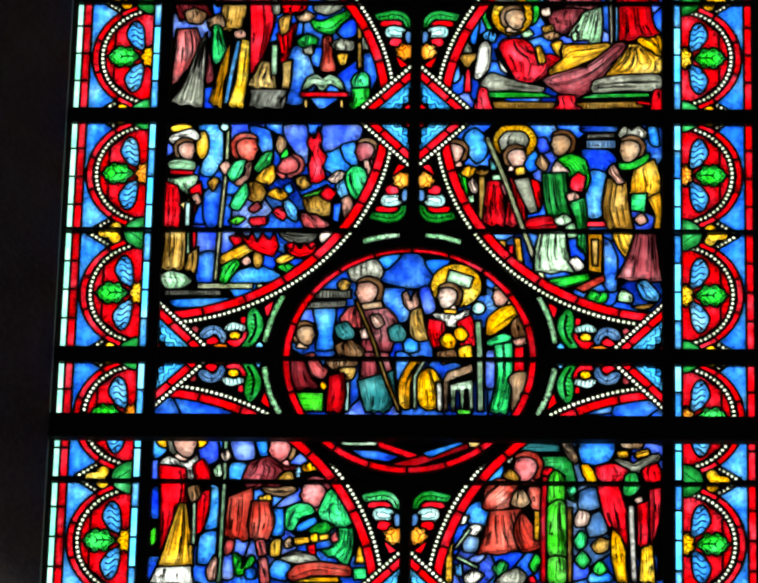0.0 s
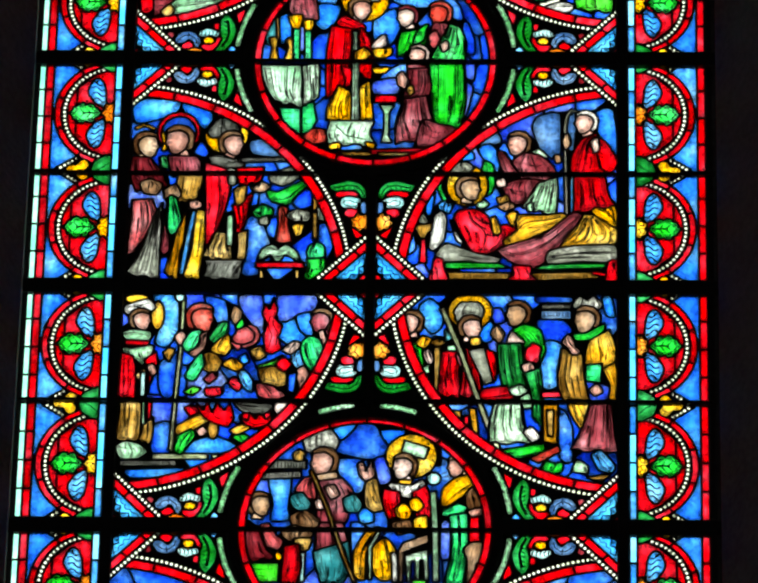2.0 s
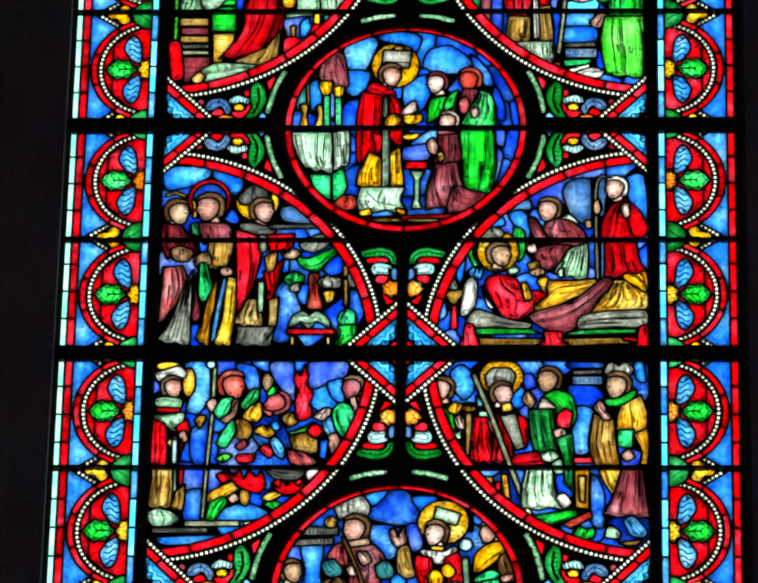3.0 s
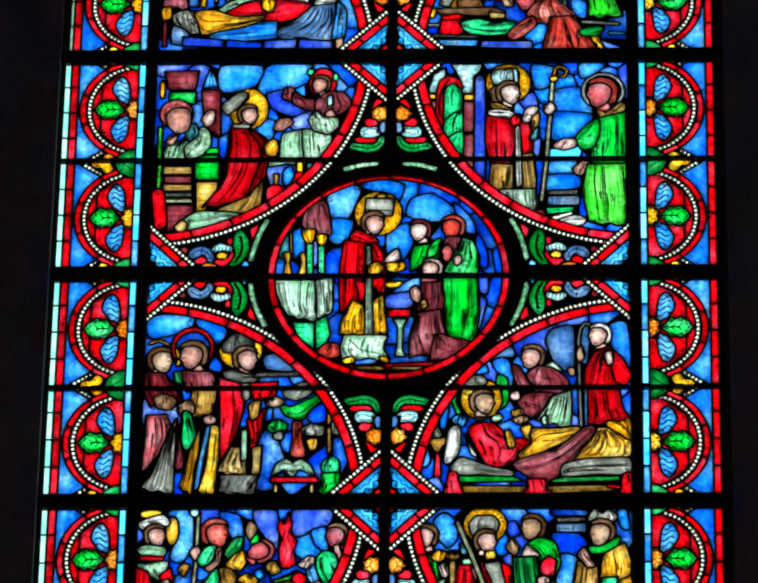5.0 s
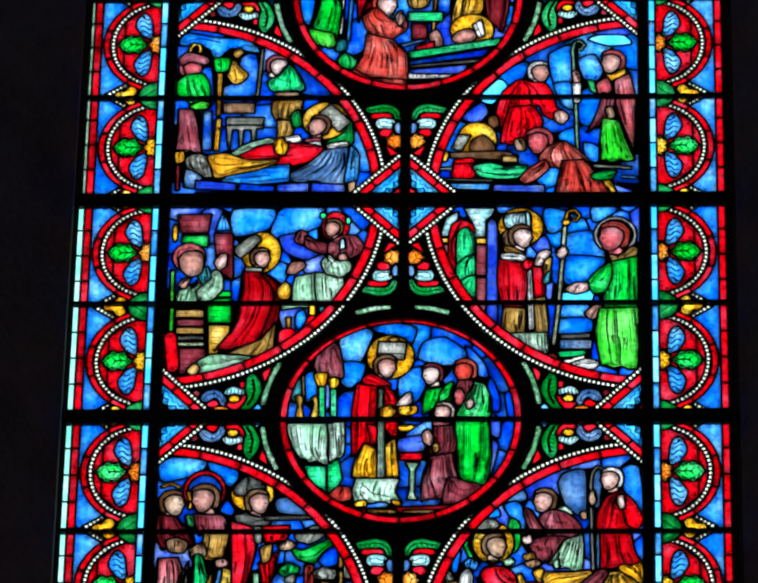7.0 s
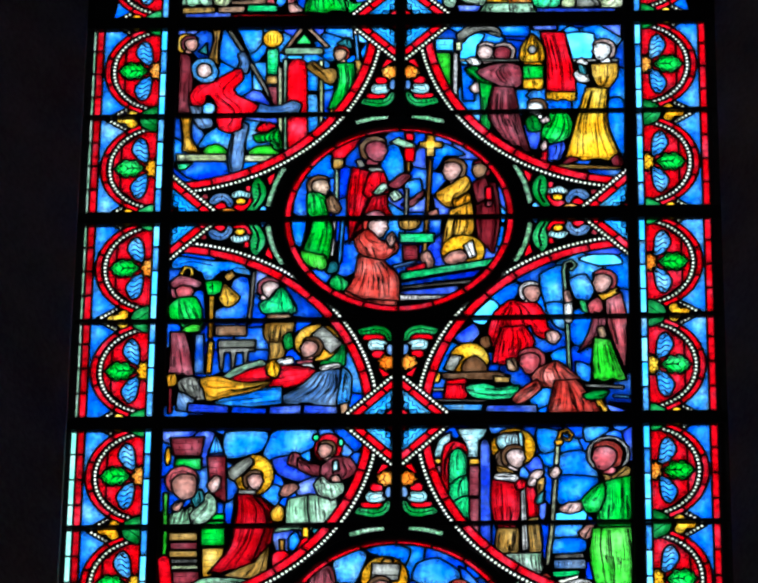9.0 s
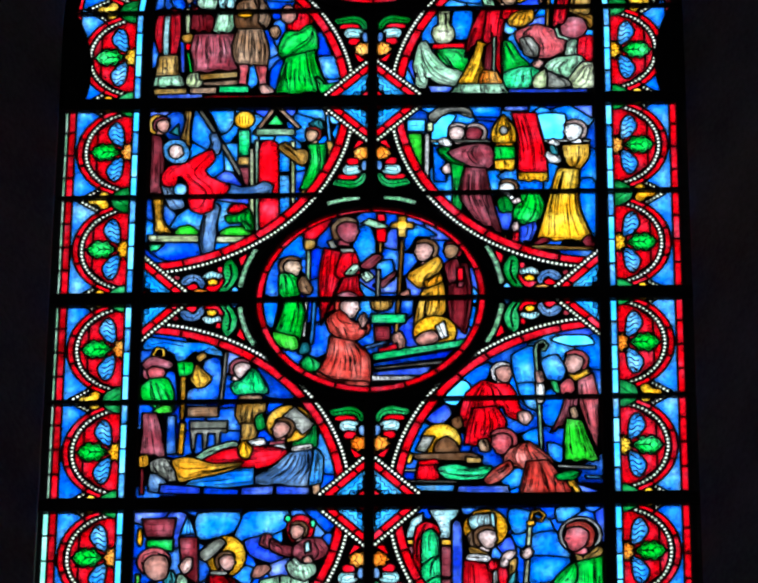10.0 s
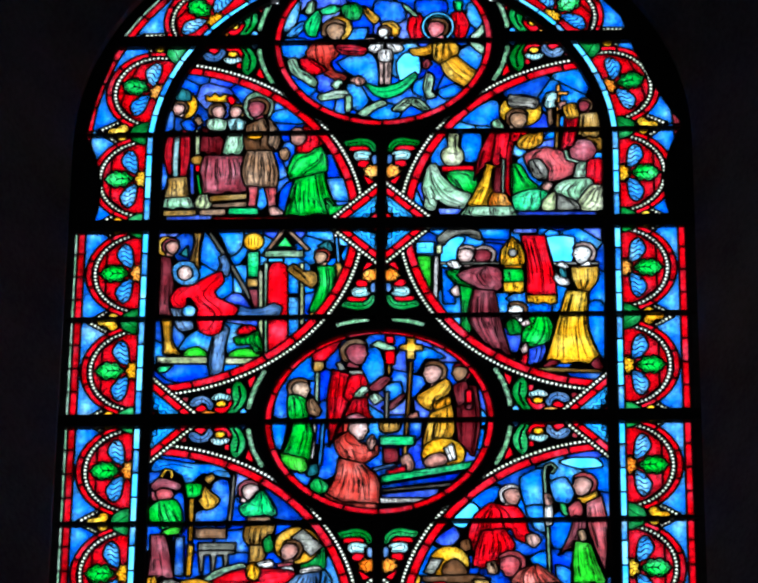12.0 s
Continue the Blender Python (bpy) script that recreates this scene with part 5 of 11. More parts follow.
def vision_left(g):
    g.tint("sky", -65.3, -18.3, -53.5, -20.4, -51, -23.8, -58, -26.5, -65.2, -21)
    g.tint("blue", -79.4, -18.2, -65.3, -16.9, -65.2, -22.4, -73.3, -25.1, -80.3, -26.4)
    g.tint("deep", -41.4, -30.7, -27.2, -39, -35.3, -43, -43.5, -40.2)
    g.tint("deep", -40.6, -63.2, -30.1, -65.9, -31, -79.2, -41.4, -79.1)
    g.tint("blue", -29.2, -52.5, -22.3, -51.1, -21, -56.5, -28.5, -57.8)
    g.tint("deep", -40.9, -52.4, -31.6, -52.5, -32.5, -61.9, -40.6, -64.5)
    g.tint("blue", -16.2, -63.3, -6.8, -74, -10.1, -81.9, -16, -79.2)
    g.ground("blue")
    g.soft("sky", -80.4, -19.7, -76.4, -17.1, -65.6, -17.8, -66.5, -20.8, -71.3, -23.5, -79.3, -25.4)
    g.soft("sky", -64.6, -18.2, -55.1, -20.8, -54.6, -25.7, -56.5, -27.6, -61.5, -23.5)
    g.soft("blue", -59.7, -37.4, -57.6, -33.3, -55.2, -37.0, -56.1, -38.9)
    g.soft("slate", -40.8, -33.2, -33.7, -32.5, -25.4, -38.1, -31.9, -38.5, -40.0, -37.4)
    g.soft("deep", -40.5, -63.1, -37.6, -62.0, -33.1, -76.0, -37.0, -83.3, -42.4, -83.4, -42.2, -68.7)
    g.soft("blue", -26.6, -55.6, -23.4, -51.9, -20.6, -51.9, -20.4, -57.5, -24.2, -58.6)
    g.soft("blue", -17.0, -64.9, -14.1, -66.0, -12.7, -72.2, -14.8, -77.8, -16.8, -75.9)
    g.strip("amber", 1.1, -79.9, -28.1, -76.7, -26.6, -73.0, -28.4)
    g.head(-76.0, -34.1, 4.8, "tan", "brown", 1)
    g.oval("red", -65.2, -29.5, 7.3, 8.0)
    g.oval("deep", -65.2, -29.9, 5.9, 6.6)
    g.strip("gold", 1.3, -70.7, -29.6, -69.6, -34.1, -70.1, -36.7)
    g.head(-64.8, -32.2, 5.3, "flesh", "brown", -1, -6)
    g.halo(-49.1, -30.6, 7.3, 7.3)
    g.robe("dusk", 5, -54.9, -28.4, -51.1, -24.2, -45.5, -26.1, -45.7, -30.6, -54.1, -31.0)
    g.head(-47.5, -33.6, 4.6, "flesh", "brown", 1)
    g.drape("wine", 7, (-80.0, -39.4, -80.1, -46.5, -78.2, -52.1), (-74.8, -39.7, -71.4, -44.6, -68.6, -50.2))
    g.robe("brown", 3, -77.1, -49.1, -73.9, -48.0, -70.2, -49.8, -71.7, -53.2, -75.9, -52.8)
    g.robe("leaf", 2, -71.3, -39.4, -69.0, -39.0, -68.2, -43.5, -70.5, -42.7)
    g.drape("plum", 7, (-67.8, -39.0, -67.3, -42.7, -66.2, -46.5), (-59.0, -39.3, -57.6, -42.7, -58.1, -46.4))
    g.drape("ochre", 5, (-64.2, -46.4, -64.7, -52.1, -63.6, -56.1), (-57.1, -46.4, -57.6, -50.5, -58.5, -54.6))
    g.robe("brown", 3, -69.2, -52.1, -65.4, -49.8, -64.0, -53.9, -66.4, -56.5, -68.7, -55.4)
    g.robe("mint", 4, -67.5, -54.7, -65.5, -55.0, -64.0, -61.3, -62.3, -64.3, -66.3, -68.8, -67.4, -65.1)
    g.robe("flesh", 2, -60.6, -56.5, -58.1, -55.8, -56.4, -57.6, -58.0, -59.1, -60.2, -58.7)
    g.drape("pink", 8, (-79.3, -56.2, -79.9, -67.0, -80.4, -77.3), (-73.6, -55.8, -71.7, -63.2, -74.0, -68.8))
    g.drape("grey", 10, (-72.0, -61.4, -75.7, -74.3, -80.1, -83.5), (-69.9, -57.7, -70.4, -70.6, -70.5, -85.0))
    g.drape("plum", 3, (-69.8, -61.4, -69.2, -68.8, -69.6, -75.4), (-67.3, -68.8, -67.0, -74.3, -68.9, -76.1))
    g.drape("amber", 6, (-64.7, -68.8, -66.0, -76.1, -67.3, -83.5), (-61.5, -59.9, -62.6, -72.4, -64.1, -85.3))
    g.strip("ice", 1.8, -58.9, -59.8, -61.0, -72.4, -62.5, -84.2)
    g.drape("gold", 6, (-57.6, -59.8, -59.0, -74.3, -61.2, -84.9), (-55.4, -60.6, -55.8, -74.2, -57.0, -85.3))
    g.robe("dusk", 4, -54.5, -39.3, -50.9, -38.5, -46.4, -40.4, -43.8, -38.9, -43.1, -41.9, -47.9, -43.8, -52.8, -42.3)
    g.drape("red", 11, (-55.4, -41.9, -54.8, -57.6, -54.6, -73.1), (-48.8, -44.1, -47.6, -52.0, -50.4, -65.0))
    g.drape("red", 6, (-45.3, -43.8, -44.5, -47.1, -43.8, -49.4), (-36.9, -43.4, -37.1, -46.3, -37.7, -48.2))
    g.drape("red", 6, (-45.8, -57.6, -44.6, -65.0, -45.3, -72.4), (-40.1, -53.4, -40.9, -59.4, -42.0, -65.0))
    g.robe("grey", 2, -48.2, -43.8, -45.9, -43.8, -45.7, -49.4, -47.7, -49.4)
    g.robe("ochre", 3, -45.7, -51.6, -42.2, -50.1, -42.6, -55.7, -44.8, -57.6)
    g.drape("ochre", 7, (-50.9, -68.3, -53.9, -74.2, -54.8, -77.2), (-47.4, -68.7, -46.9, -74.2, -46.4, -78.3))
    g.drape("ochre", 4, (-43.8, -68.7, -43.4, -74.2, -43.9, -78.2), (-41.6, -67.9, -41.8, -74.2, -42.3, -78.6))
    g.strip("celadon", 2.2, -47.0, -61.3, -46.9, -73.1)
    g.drape("dusk", 8, (-54.1, -79.0, -53.7, -81.6, -54.5, -84.9), (-42.6, -79.0, -43.1, -81.5, -43.9, -85.6))
    g.robe("tan", 3, -40.2, -50.8, -37.1, -48.6, -34.1, -50.4, -36.3, -52.3, -38.9, -52.3)
    g.hard("dusk", -45.1, -39.3, -25.4, -38.8, -25.4, -40.7, -44.7, -41.1)
    g.letters(-44.4, -25.4, -40.0, 1.3)
    g.robe("grey", 4, -34.2, -47.1, -31.7, -45.2, -27.5, -43.3, -23.6, -44.4, -26.1, -47.8, -29.9, -49.7, -33.2, -48.6)
    g.robe("green", 6, -35.0, -52.3, -31.5, -53.0, -25.1, -49.7, -21.9, -47.8, -21.3, -49.6, -25.0, -53.0, -28.1, -57.1, -33.0, -55.7)
    g.robe("fern", 3, -39.3, -60.1, -36.2, -57.5, -32.9, -59.4, -34.1, -62.3, -38.3, -62.0)
    g.robe("grey", 2, -37.3, -63.1, -34.1, -61.6, -34.3, -64.9, -36.9, -64.9)
    g.robe("rust", 3, -30.7, -58.6, -28.4, -58.6, -28.2, -64.9, -26.8, -71.2, -31.3, -71.2, -30.5, -64.9)
    g.robe("grey", 4, -28.0, -61.2, -24.9, -59.3, -20.7, -60.4, -21.2, -63.4, -26.4, -63.4)
    g.robe("amber", 3, -26.3, -65.3, -22.5, -64.9, -23.3, -68.6, -24.9, -69.3)
    g.masonry(g.hard("ochre", -20.0, -48.9, -18.4, -48.9, -18.1, -59.3, -19.7, -59.3))
    g.masonry(g.hard("ochre", -19.7, -60.4, -18.1, -60.4, -17.8, -70.8, -19.4, -70.8))
    g.robe("grey", 4, -17.8, -58.6, -15.3, -57.4, -12.7, -58.5, -12.9, -62.6, -17.4, -63.0)
    g.robe("amber", 3, -14.1, -64.8, -10.9, -64.1, -11.2, -68.2, -13.4, -67.8)
    g.strip("plum", 1.3, -10.8, -68.5, -11.0, -75.9)
    g.robe("celadon", 6, -37.1, -78.6, -35.7, -74.5, -32.5, -73.0, -30.8, -74.9, -28.3, -73.0, -25.1, -75.2, -23.7, -78.9, -26.0, -77.1, -28.6, -76.0, -30.7, -78.9, -33.4, -76.0, -35.3, -77.5)
    g.hard("red", -38.1, -79.3, -22.1, -79.3, -22.0, -81.5, -38.0, -81.5)
    g.strip("ochre", 1.4, -36.1, -82.2, -36.0, -85.5)
    g.strip("ochre", 1.4, -24.3, -82.2, -24.2, -85.5)
    g.robe("mint", 4, -20.9, -75.6, -20.0, -73.0, -17.8, -71.9, -15.9, -73.3, -15.4, -77.0, -18.0, -78.5, -20.2, -77.8)
    g.drape("green", 5, (-20.5, -78.5, -20.4, -81.4, -21.6, -85.1), (-15.7, -78.1, -15.7, -81.4, -16.2, -85.1))


def bed_right(g):
    g.tint("slate", 43.7, -25.7, 48.4, -29.8, 46, -37.9, 36.7, -36.5)
    g.tint("slate", 55.4, -21.6, 64.8, -21.7, 64.6, -42.1, 60, -39.3)
    g.tint("sky", 74.1, -19, 81.1, -21.7, 81, -34, 77.5, -32.6)
    g.tint("deep", 62.3, -42.1, 68.1, -42.1, 66.9, -58.2, 62.2, -58.2)
    g.tint("sky", 25, -39.2, 35.5, -35.2, 32, -43.3)
    g.tint("deep", 11.3, -68.7, 20.5, -58, 19.5, -82, 12.6, -79.3)
    g.ground("blue")
    g.soft("slate", 31.0, -31.1, 40.6, -29.2, 42.3, -32.9, 34.2, -34.5)
    g.soft("slate", 53.6, -27.3, 55.2, -23.5, 61.6, -21.9, 61.7, -38.5, 56.8, -36.6)
    g.soft("sky", 27.8, -38.6, 32.6, -36.4, 33.6, -39.4, 29.5, -40.1)
    g.soft("azure", 35.2, -35.6, 39.1, -34.1, 42.0, -38.6, 40.8, -47.9, 39.1, -42.3)
    g.soft("azure", 74.5, -21.5, 79.4, -20.4, 81.0, -36.6, 79.3, -42.2, 76.8, -32.8, 74.9, -27.2)
    g.soft("sky", 67.8, -29.1, 69.4, -25.3, 69.1, -32.9, 67.4, -36.6)
    g.soft("sky", 18.1, -53.6, 20.6, -52.5, 19.4, -61.0, 18.2, -60.3)
    g.soft("blue", 11.2, -68.4, 13.8, -68.4, 14.5, -73.9, 12.3, -75.8)
    g.soft("deep", 18.7, -73.9, 20.9, -75.8, 19.8, -83.1, 18.1, -79.4)
    g.robe("ochre", 2, 14.4, -65.5, 20.5, -64.7, 19.5, -66.9, 18.3, -67.7, 17.6, -69.5, 16.4, -69.5)
    g.robe("grey", 2, 14.6, -61.8, 16.9, -60.3, 18.5, -64.0, 16.0, -64.4)
    g.hard("red", 16.4, -70.3, 18.0, -70.3, 18.4, -79.4, 15.9, -79.5)
    g.robe("green", 5, 37.2, -40.5, 39.8, -42.3, 40.2, -49.8, 38.3, -53.5, 36.6, -47.9)
    g.strip("fern", 1.8, 23.1, -46.1, 22.2, -50.6, 24.2, -55.4, 27.1, -57.3)
    g.halo(31.5, -49.8, 7.0, 7.9)
    g.robe("grey", 4, 26.0, -44.6, 27.9, -41.2, 31.4, -40.9, 33.4, -43.1, 28.6, -45.7)
    g.head(31.8, -50.6, 4.6, "tan", "brown", 1)
    g.robe("ice", 4, 22.0, -57.3, 24.2, -55.8, 26.4, -57.3, 25.5, -60.2, 23.0, -59.5)
    g.robe("celadon", 3, 34.5, -57.2, 37.3, -55.4, 38.6, -57.2, 36.1, -58.7)
    g.robe("white", 4, 21.1, -62.1, 23.3, -59.9, 24.3, -62.8, 23.7, -70.2, 20.9, -73.9, 19.6, -73.6)
    g.robe("white", 2, 26.2, -62.8, 28.2, -68.4, 30.5, -72.0, 28.2, -70.6)
    g.head(48.7, -33.3, 4.5, "flesh", "brown", -1)
    g.robe("celadon", 4, 52.6, -37.0, 55.2, -35.5, 58.1, -38.5, 56.2, -38.9)
    g.robe("plum", 9, 47.2, -40.4, 50.4, -37.8, 55.2, -38.5, 59.4, -42.3, 60.4, -46.0, 56.2, -47.9, 52.0, -46.0, 47.2, -46.8)
    g.robe("plum", 6, 41.7, -36.7, 43.9, -37.4, 46.5, -42.3, 48.8, -46.0, 45.0, -46.0, 43.0, -42.3)
    g.robe("plum", 9, 43.7, -50.1, 48.8, -47.9, 56.2, -48.2, 53.7, -53.5, 49.8, -56.1, 46.3, -55.7)
    g.robe("pale", 1, 41.1, -47.9, 43.7, -46.8, 44.3, -49.8, 41.8, -50.2)
    g.drape("celadon", 8, (55.3, -49.0, 53.0, -53.5, 50.5, -57.9), (60.7, -47.1, 61.0, -53.4, 60.4, -60.5))
    g.robe("celadon", 2, 51.4, -57.2, 53.0, -56.1, 53.4, -59.4, 51.8, -59.4)
    g.robe("ochre", 2, 41.5, -54.6, 44.7, -53.5, 45.4, -56.1, 42.5, -56.8)
    g.robe("tan", 2, 41.8, -57.6, 45.7, -56.1, 47.3, -57.9, 44.1, -59.4)
    g.robe("amber", 3, 44.7, -60.9, 47.9, -59.8, 48.9, -63.9, 47.3, -66.1)
    g.robe("red", 10, 27.8, -62.8, 29.0, -59.9, 34.5, -59.5, 37.7, -61.7, 39.7, -66.5, 44.1, -65.4, 48.9, -67.5, 44.2, -72.0, 38.8, -74.9, 34.0, -74.6, 31.4, -70.2)
    g.robe("amber", 2, 39.3, -62.8, 40.9, -61.7, 42.6, -67.6, 40.6, -68.3)
    g.robe("amber", 11, 48.6, -61.6, 56.9, -61.6, 64.9, -60.8, 61.7, -64.5, 55.3, -67.5, 45.8, -72.3, 44.2, -71.2, 48.9, -66.8)
    g.robe("amber", 11, 66.8, -61.9, 72.9, -61.5, 76.1, -60.8, 80.6, -66.7, 80.2, -71.1, 72.9, -73.0, 60.1, -73.8, 63.3, -68.2)
    g.robe("gold", 6, 73.2, -59.3, 76.1, -56.7, 80.6, -57.1, 80.9, -65.2, 77.7, -63.0, 74.5, -60.8)
    g.robe("grey", 9, 21.9, -75.8, 25.0, -72.4, 31.4, -75.0, 37.2, -76.8, 42.6, -77.9, 39.5, -79.0, 31.5, -77.9, 23.5, -78.3)
    g.robe("plum", 14, 42.3, -74.6, 49.0, -72.0, 56.9, -69.4, 63.3, -63.8, 66.5, -60.8, 69.1, -61.2, 64.9, -67.5, 59.5, -75.6, 53.8, -80.8, 47.4, -78.9)
    g.robe("grey", 10, 59.2, -75.2, 66.5, -73.4, 80.2, -72.9, 80.2, -78.1, 69.7, -77.8, 58.6, -78.9)
    g.masonry(g.hard("green", 23.8, -79.0, 42.3, -79.3, 45.8, -81.2, 24.2, -81.6))
    g.masonry(g.hard("green", 54.4, -80.7, 59.5, -79.6, 77.3, -79.2, 77.3, -81.0, 54.8, -81.8))
    g.hard("ochre", 24.5, -82.7, 46.5, -83.0, 46.5, -85.5, 24.6, -85.6)
    g.letters(30.0, 45.9, -84.3, 1.5)
    g.hard("ochre", 51.9, -83.0, 72.9, -82.5, 76.1, -85.0, 52.2, -85.9)
    g.letters(52.5, 72.2, -84.4, 1.5)
    g.robe("red", 4, 21.3, -78.0, 23.2, -78.0, 23.9, -81.6, 25.5, -86.0, 19.5, -86.0, 20.7, -82.0)
    g.robe("red", 4, 46.8, -80.8, 52.5, -80.8, 52.2, -83.7, 54.8, -86.2, 45.2, -86.3, 47.5, -83.7)
    g.robe("red", 3, 78.6, -78.8, 80.8, -78.4, 80.8, -86.1, 77.6, -85.8)
    g.strip("ruby", 1.3, 72.9, -82.9, 77.6, -83.6)
    g.strip("grey", 1.3, 64.6, -60.8, 64.2, -46.0, 63.9, -27.2, 64.5, -22.7, 66.1, -20.4, 68.1, -21.2)
    g.robe("tan", 2, 62.9, -31.4, 64.9, -29.5, 65.8, -32.9, 64.2, -35.9)
    g.robe("tan", 1, 60.4, -38.1, 62.3, -37.8, 62.6, -40.4, 61.0, -40.8)
    g.head(71.0, -24.9, 4.3, "flesh", "white", -1)
    g.robe("ruby", 8, 66.8, -38.5, 69.7, -32.5, 74.5, -30.2, 77.1, -38.5, 76.4, -45.9, 66.8, -45.6)
    g.robe("red", 5, 74.5, -31.0, 77.8, -33.9, 81.0, -40.3, 79.3, -44.1, 76.1, -42.2)
    g.robe("pale", 2, 72.6, -32.1, 74.9, -31.3, 75.2, -35.8, 73.6, -36.6)
    g.drape("ruby", 12, (67.1, -46.7, 67.1, -53.4, 66.8, -59.7), (76.8, -46.3, 78.0, -53.4, 79.9, -56.7))
    g.strip("ice", 1.1, 66.2, -46.0, 66.2, -60.1)


def pyre_left(g):
    g.tint("deep", -74.6, 85.3, -62.3, 85.3, -64.3, 72.7, -72.8, 69.8)
    g.tint("blue", -71.5, 68.5, -61.7, 67.1, -63.4, 47.7, -70.6, 44.9)
    g.tint("slate", -69.3, 42.1, -64.3, 39.4, -65, 25.7, -69.3, 27)
    g.tint("sky", -57.9, 29.8, -53.1, 31.9, -45.8, 30.6, -50.5, 25.7, -59, 25.7)
    g.tint("blue", -54.9, 85.4, -45.1, 85.4, -47.3, 78.4, -53.4, 76.9)
    g.tint("deep", -42.6, 85.4, -32.8, 85.5, -34.8, 71.4, -39.8, 74.2)
    g.tint("blue", -27.8, 85.5, -18, 84.8, -19.1, 79.9, -28.8, 75.6)
    g.tint("sky", -27.5, 74.2, -19, 75.7, -20, 68.7, -27.4, 68.7)
    g.tint("sky", -44.2, 57.4, -36.8, 56.1, -36.6, 47.8, -44, 50.5)
    g.tint("blue", -80.6, 20.1, -62.4, 19.5, -69.5, 15.4, -78, 16.1)
    g.ground("blue")
    g.soft("sky", -70.8, 83.8, -63.8, 83.8, -63.3, 71.1, -66.3, 65.7, -69.5, 66.8, -67.6, 74.7)
    g.soft("blue", -67.9, 58.5, -63.0, 62.8, -63.1, 49.5, -65.5, 46.0, -67.6, 49.5)
    g.soft("blue", -54.2, 83.9, -47.8, 82.1, -46.6, 74.8, -48.1, 71.9, -51.5, 78.4)
    g.soft("violet", -42.8, 83.9, -35.8, 84.0, -35.3, 69.5, -38.7, 74.9, -41.3, 78.5)
    g.soft("violet", -30.0, 84.0, -17.6, 84.0, -19.1, 78.6, -23.8, 77.5, -29.1, 74.9)
    g.soft("azure", -23.8, 76.7, -18.1, 77.9, -18.9, 69.5, -22.1, 71.3)
    g.soft("blue", -69.5, 35.3, -64.6, 37.1, -64.2, 26.4, -69.2, 26.4)
    g.soft("sky", -59.1, 26.5, -55.5, 30.0, -49.3, 31.8, -42.3, 28.3, -47.5, 26.5)
    g.soft("sky", -78.0, 19.3, -56.7, 20.1, -67.6, 17.6, -75.4, 17.2)
    g.oval("gold", -76.5, 83.0, 4.2, 1.8)
    g.oval("amber", -69.6, 76.9, 2.2, 5.5)
    g.robe("white", 5, -80.5, 79.8, -77.7, 81.2, -73.0, 82.7, -71.0, 80.5, -71.3, 79.1, -79.5, 77.6)
    g.head(-75.3, 75.4, 4.0, "flesh", "brown", 1)
    g.robe("celadon", 3, -80.7, 70.0, -77.6, 71.4, -71.9, 70.4, -72.1, 67.8, -79.1, 67.8)
    g.strip("ruby", 1.9, -80.0, 66.7, -72.0, 66.4)
    g.robe("celadon", 4, -80.5, 64.2, -75.8, 64.6, -70.7, 65.3, -71.8, 61.7, -73.3, 58.4, -75.6, 60.2, -78.8, 62.4)
    g.drape("red", 9, (-81.1, 62.7, -81.1, 54.8, -80.7, 46.6), (-77.5, 61.3, -76.3, 54.8, -76.6, 46.6))
    g.drape("red", 4, (-72.7, 60.2, -71.6, 54.9, -72.2, 46.6), (-70.0, 62.4, -69.2, 58.5, -70.0, 54.9))
    g.robe("flesh", 2, -72.3, 57.7, -70.5, 58.8, -69.1, 55.6, -70.9, 54.5)
    g.robe("ochre", 2, -76.0, 54.5, -73.5, 56.6, -71.9, 55.2, -74.3, 52.7)
    g.strip("aqua", 1.8, -73.5, 55.6, -73.4, 46.6)
    g.strip("celadon", 1.6, -73.4, 44.8, -73.0, 36.3)
    g.hard("ruby", -71.8, 44.8, -70.2, 44.9, -70.3, 38.8, -71.5, 38.1)
    g.drape("ochre", 9, (-80.3, 44.8, -80.4, 38.7, -81.0, 30.9), (-74.3, 45.2, -74.1, 38.8, -74.4, 31.0))
    g.drape("ochre", 4, (-72.4, 35.9, -72.6, 33.5, -73.4, 30.6), (-70.0, 38.1, -70.1, 34.2, -70.6, 29.9))
    g.robe("celadon", 6, -81.2, 28.1, -78.1, 29.9, -73.3, 28.5, -71.4, 26.4, -74.1, 24.3, -79.4, 24.2)
    g.strip("cream", 1.4, -61.2, 83.8, -61.5, 65.7, -62.5, 49.5, -63.5, 26.8)
    g.oval("aqua", -62.5, 83.8, 1.6, 1.8)
    g.robe("flesh", 2, -63.6, 69.0, -61.4, 71.1, -60.1, 69.0, -61.8, 65.7)
    g.robe("ochre", 3, -67.1, 62.8, -65.3, 64.6, -63.7, 63.9, -65.4, 59.6)
    g.masonry(g.hard("cream", -69.5, 25.7, -51.3, 25.8, -51.2, 23.7, -69.4, 23.6))
    g.masonry(g.hard("cream", -50.0, 25.5, -43.4, 25.5, -47.4, 23.7, -49.9, 23.7))
    g.hard("dusk", -80.0, 23.2, -61.5, 23.3, -61.4, 21.2, -79.9, 21.1)
    g.letters(-79.3, -62.1, 22.2, 1.1)
    g.head(-55.6, 76.2, 5.1, "rust", "rust", 1)
    g.robe("mint", 4, -60.9, 65.7, -58.5, 70.4, -55.4, 71.2, -55.6, 68.3, -58.3, 62.8)
    g.robe("flesh", 3, -58.6, 62.8, -55.2, 65.7, -55.0, 69.4, -53.1, 70.8, -53.6, 65.4, -56.6, 61.8)
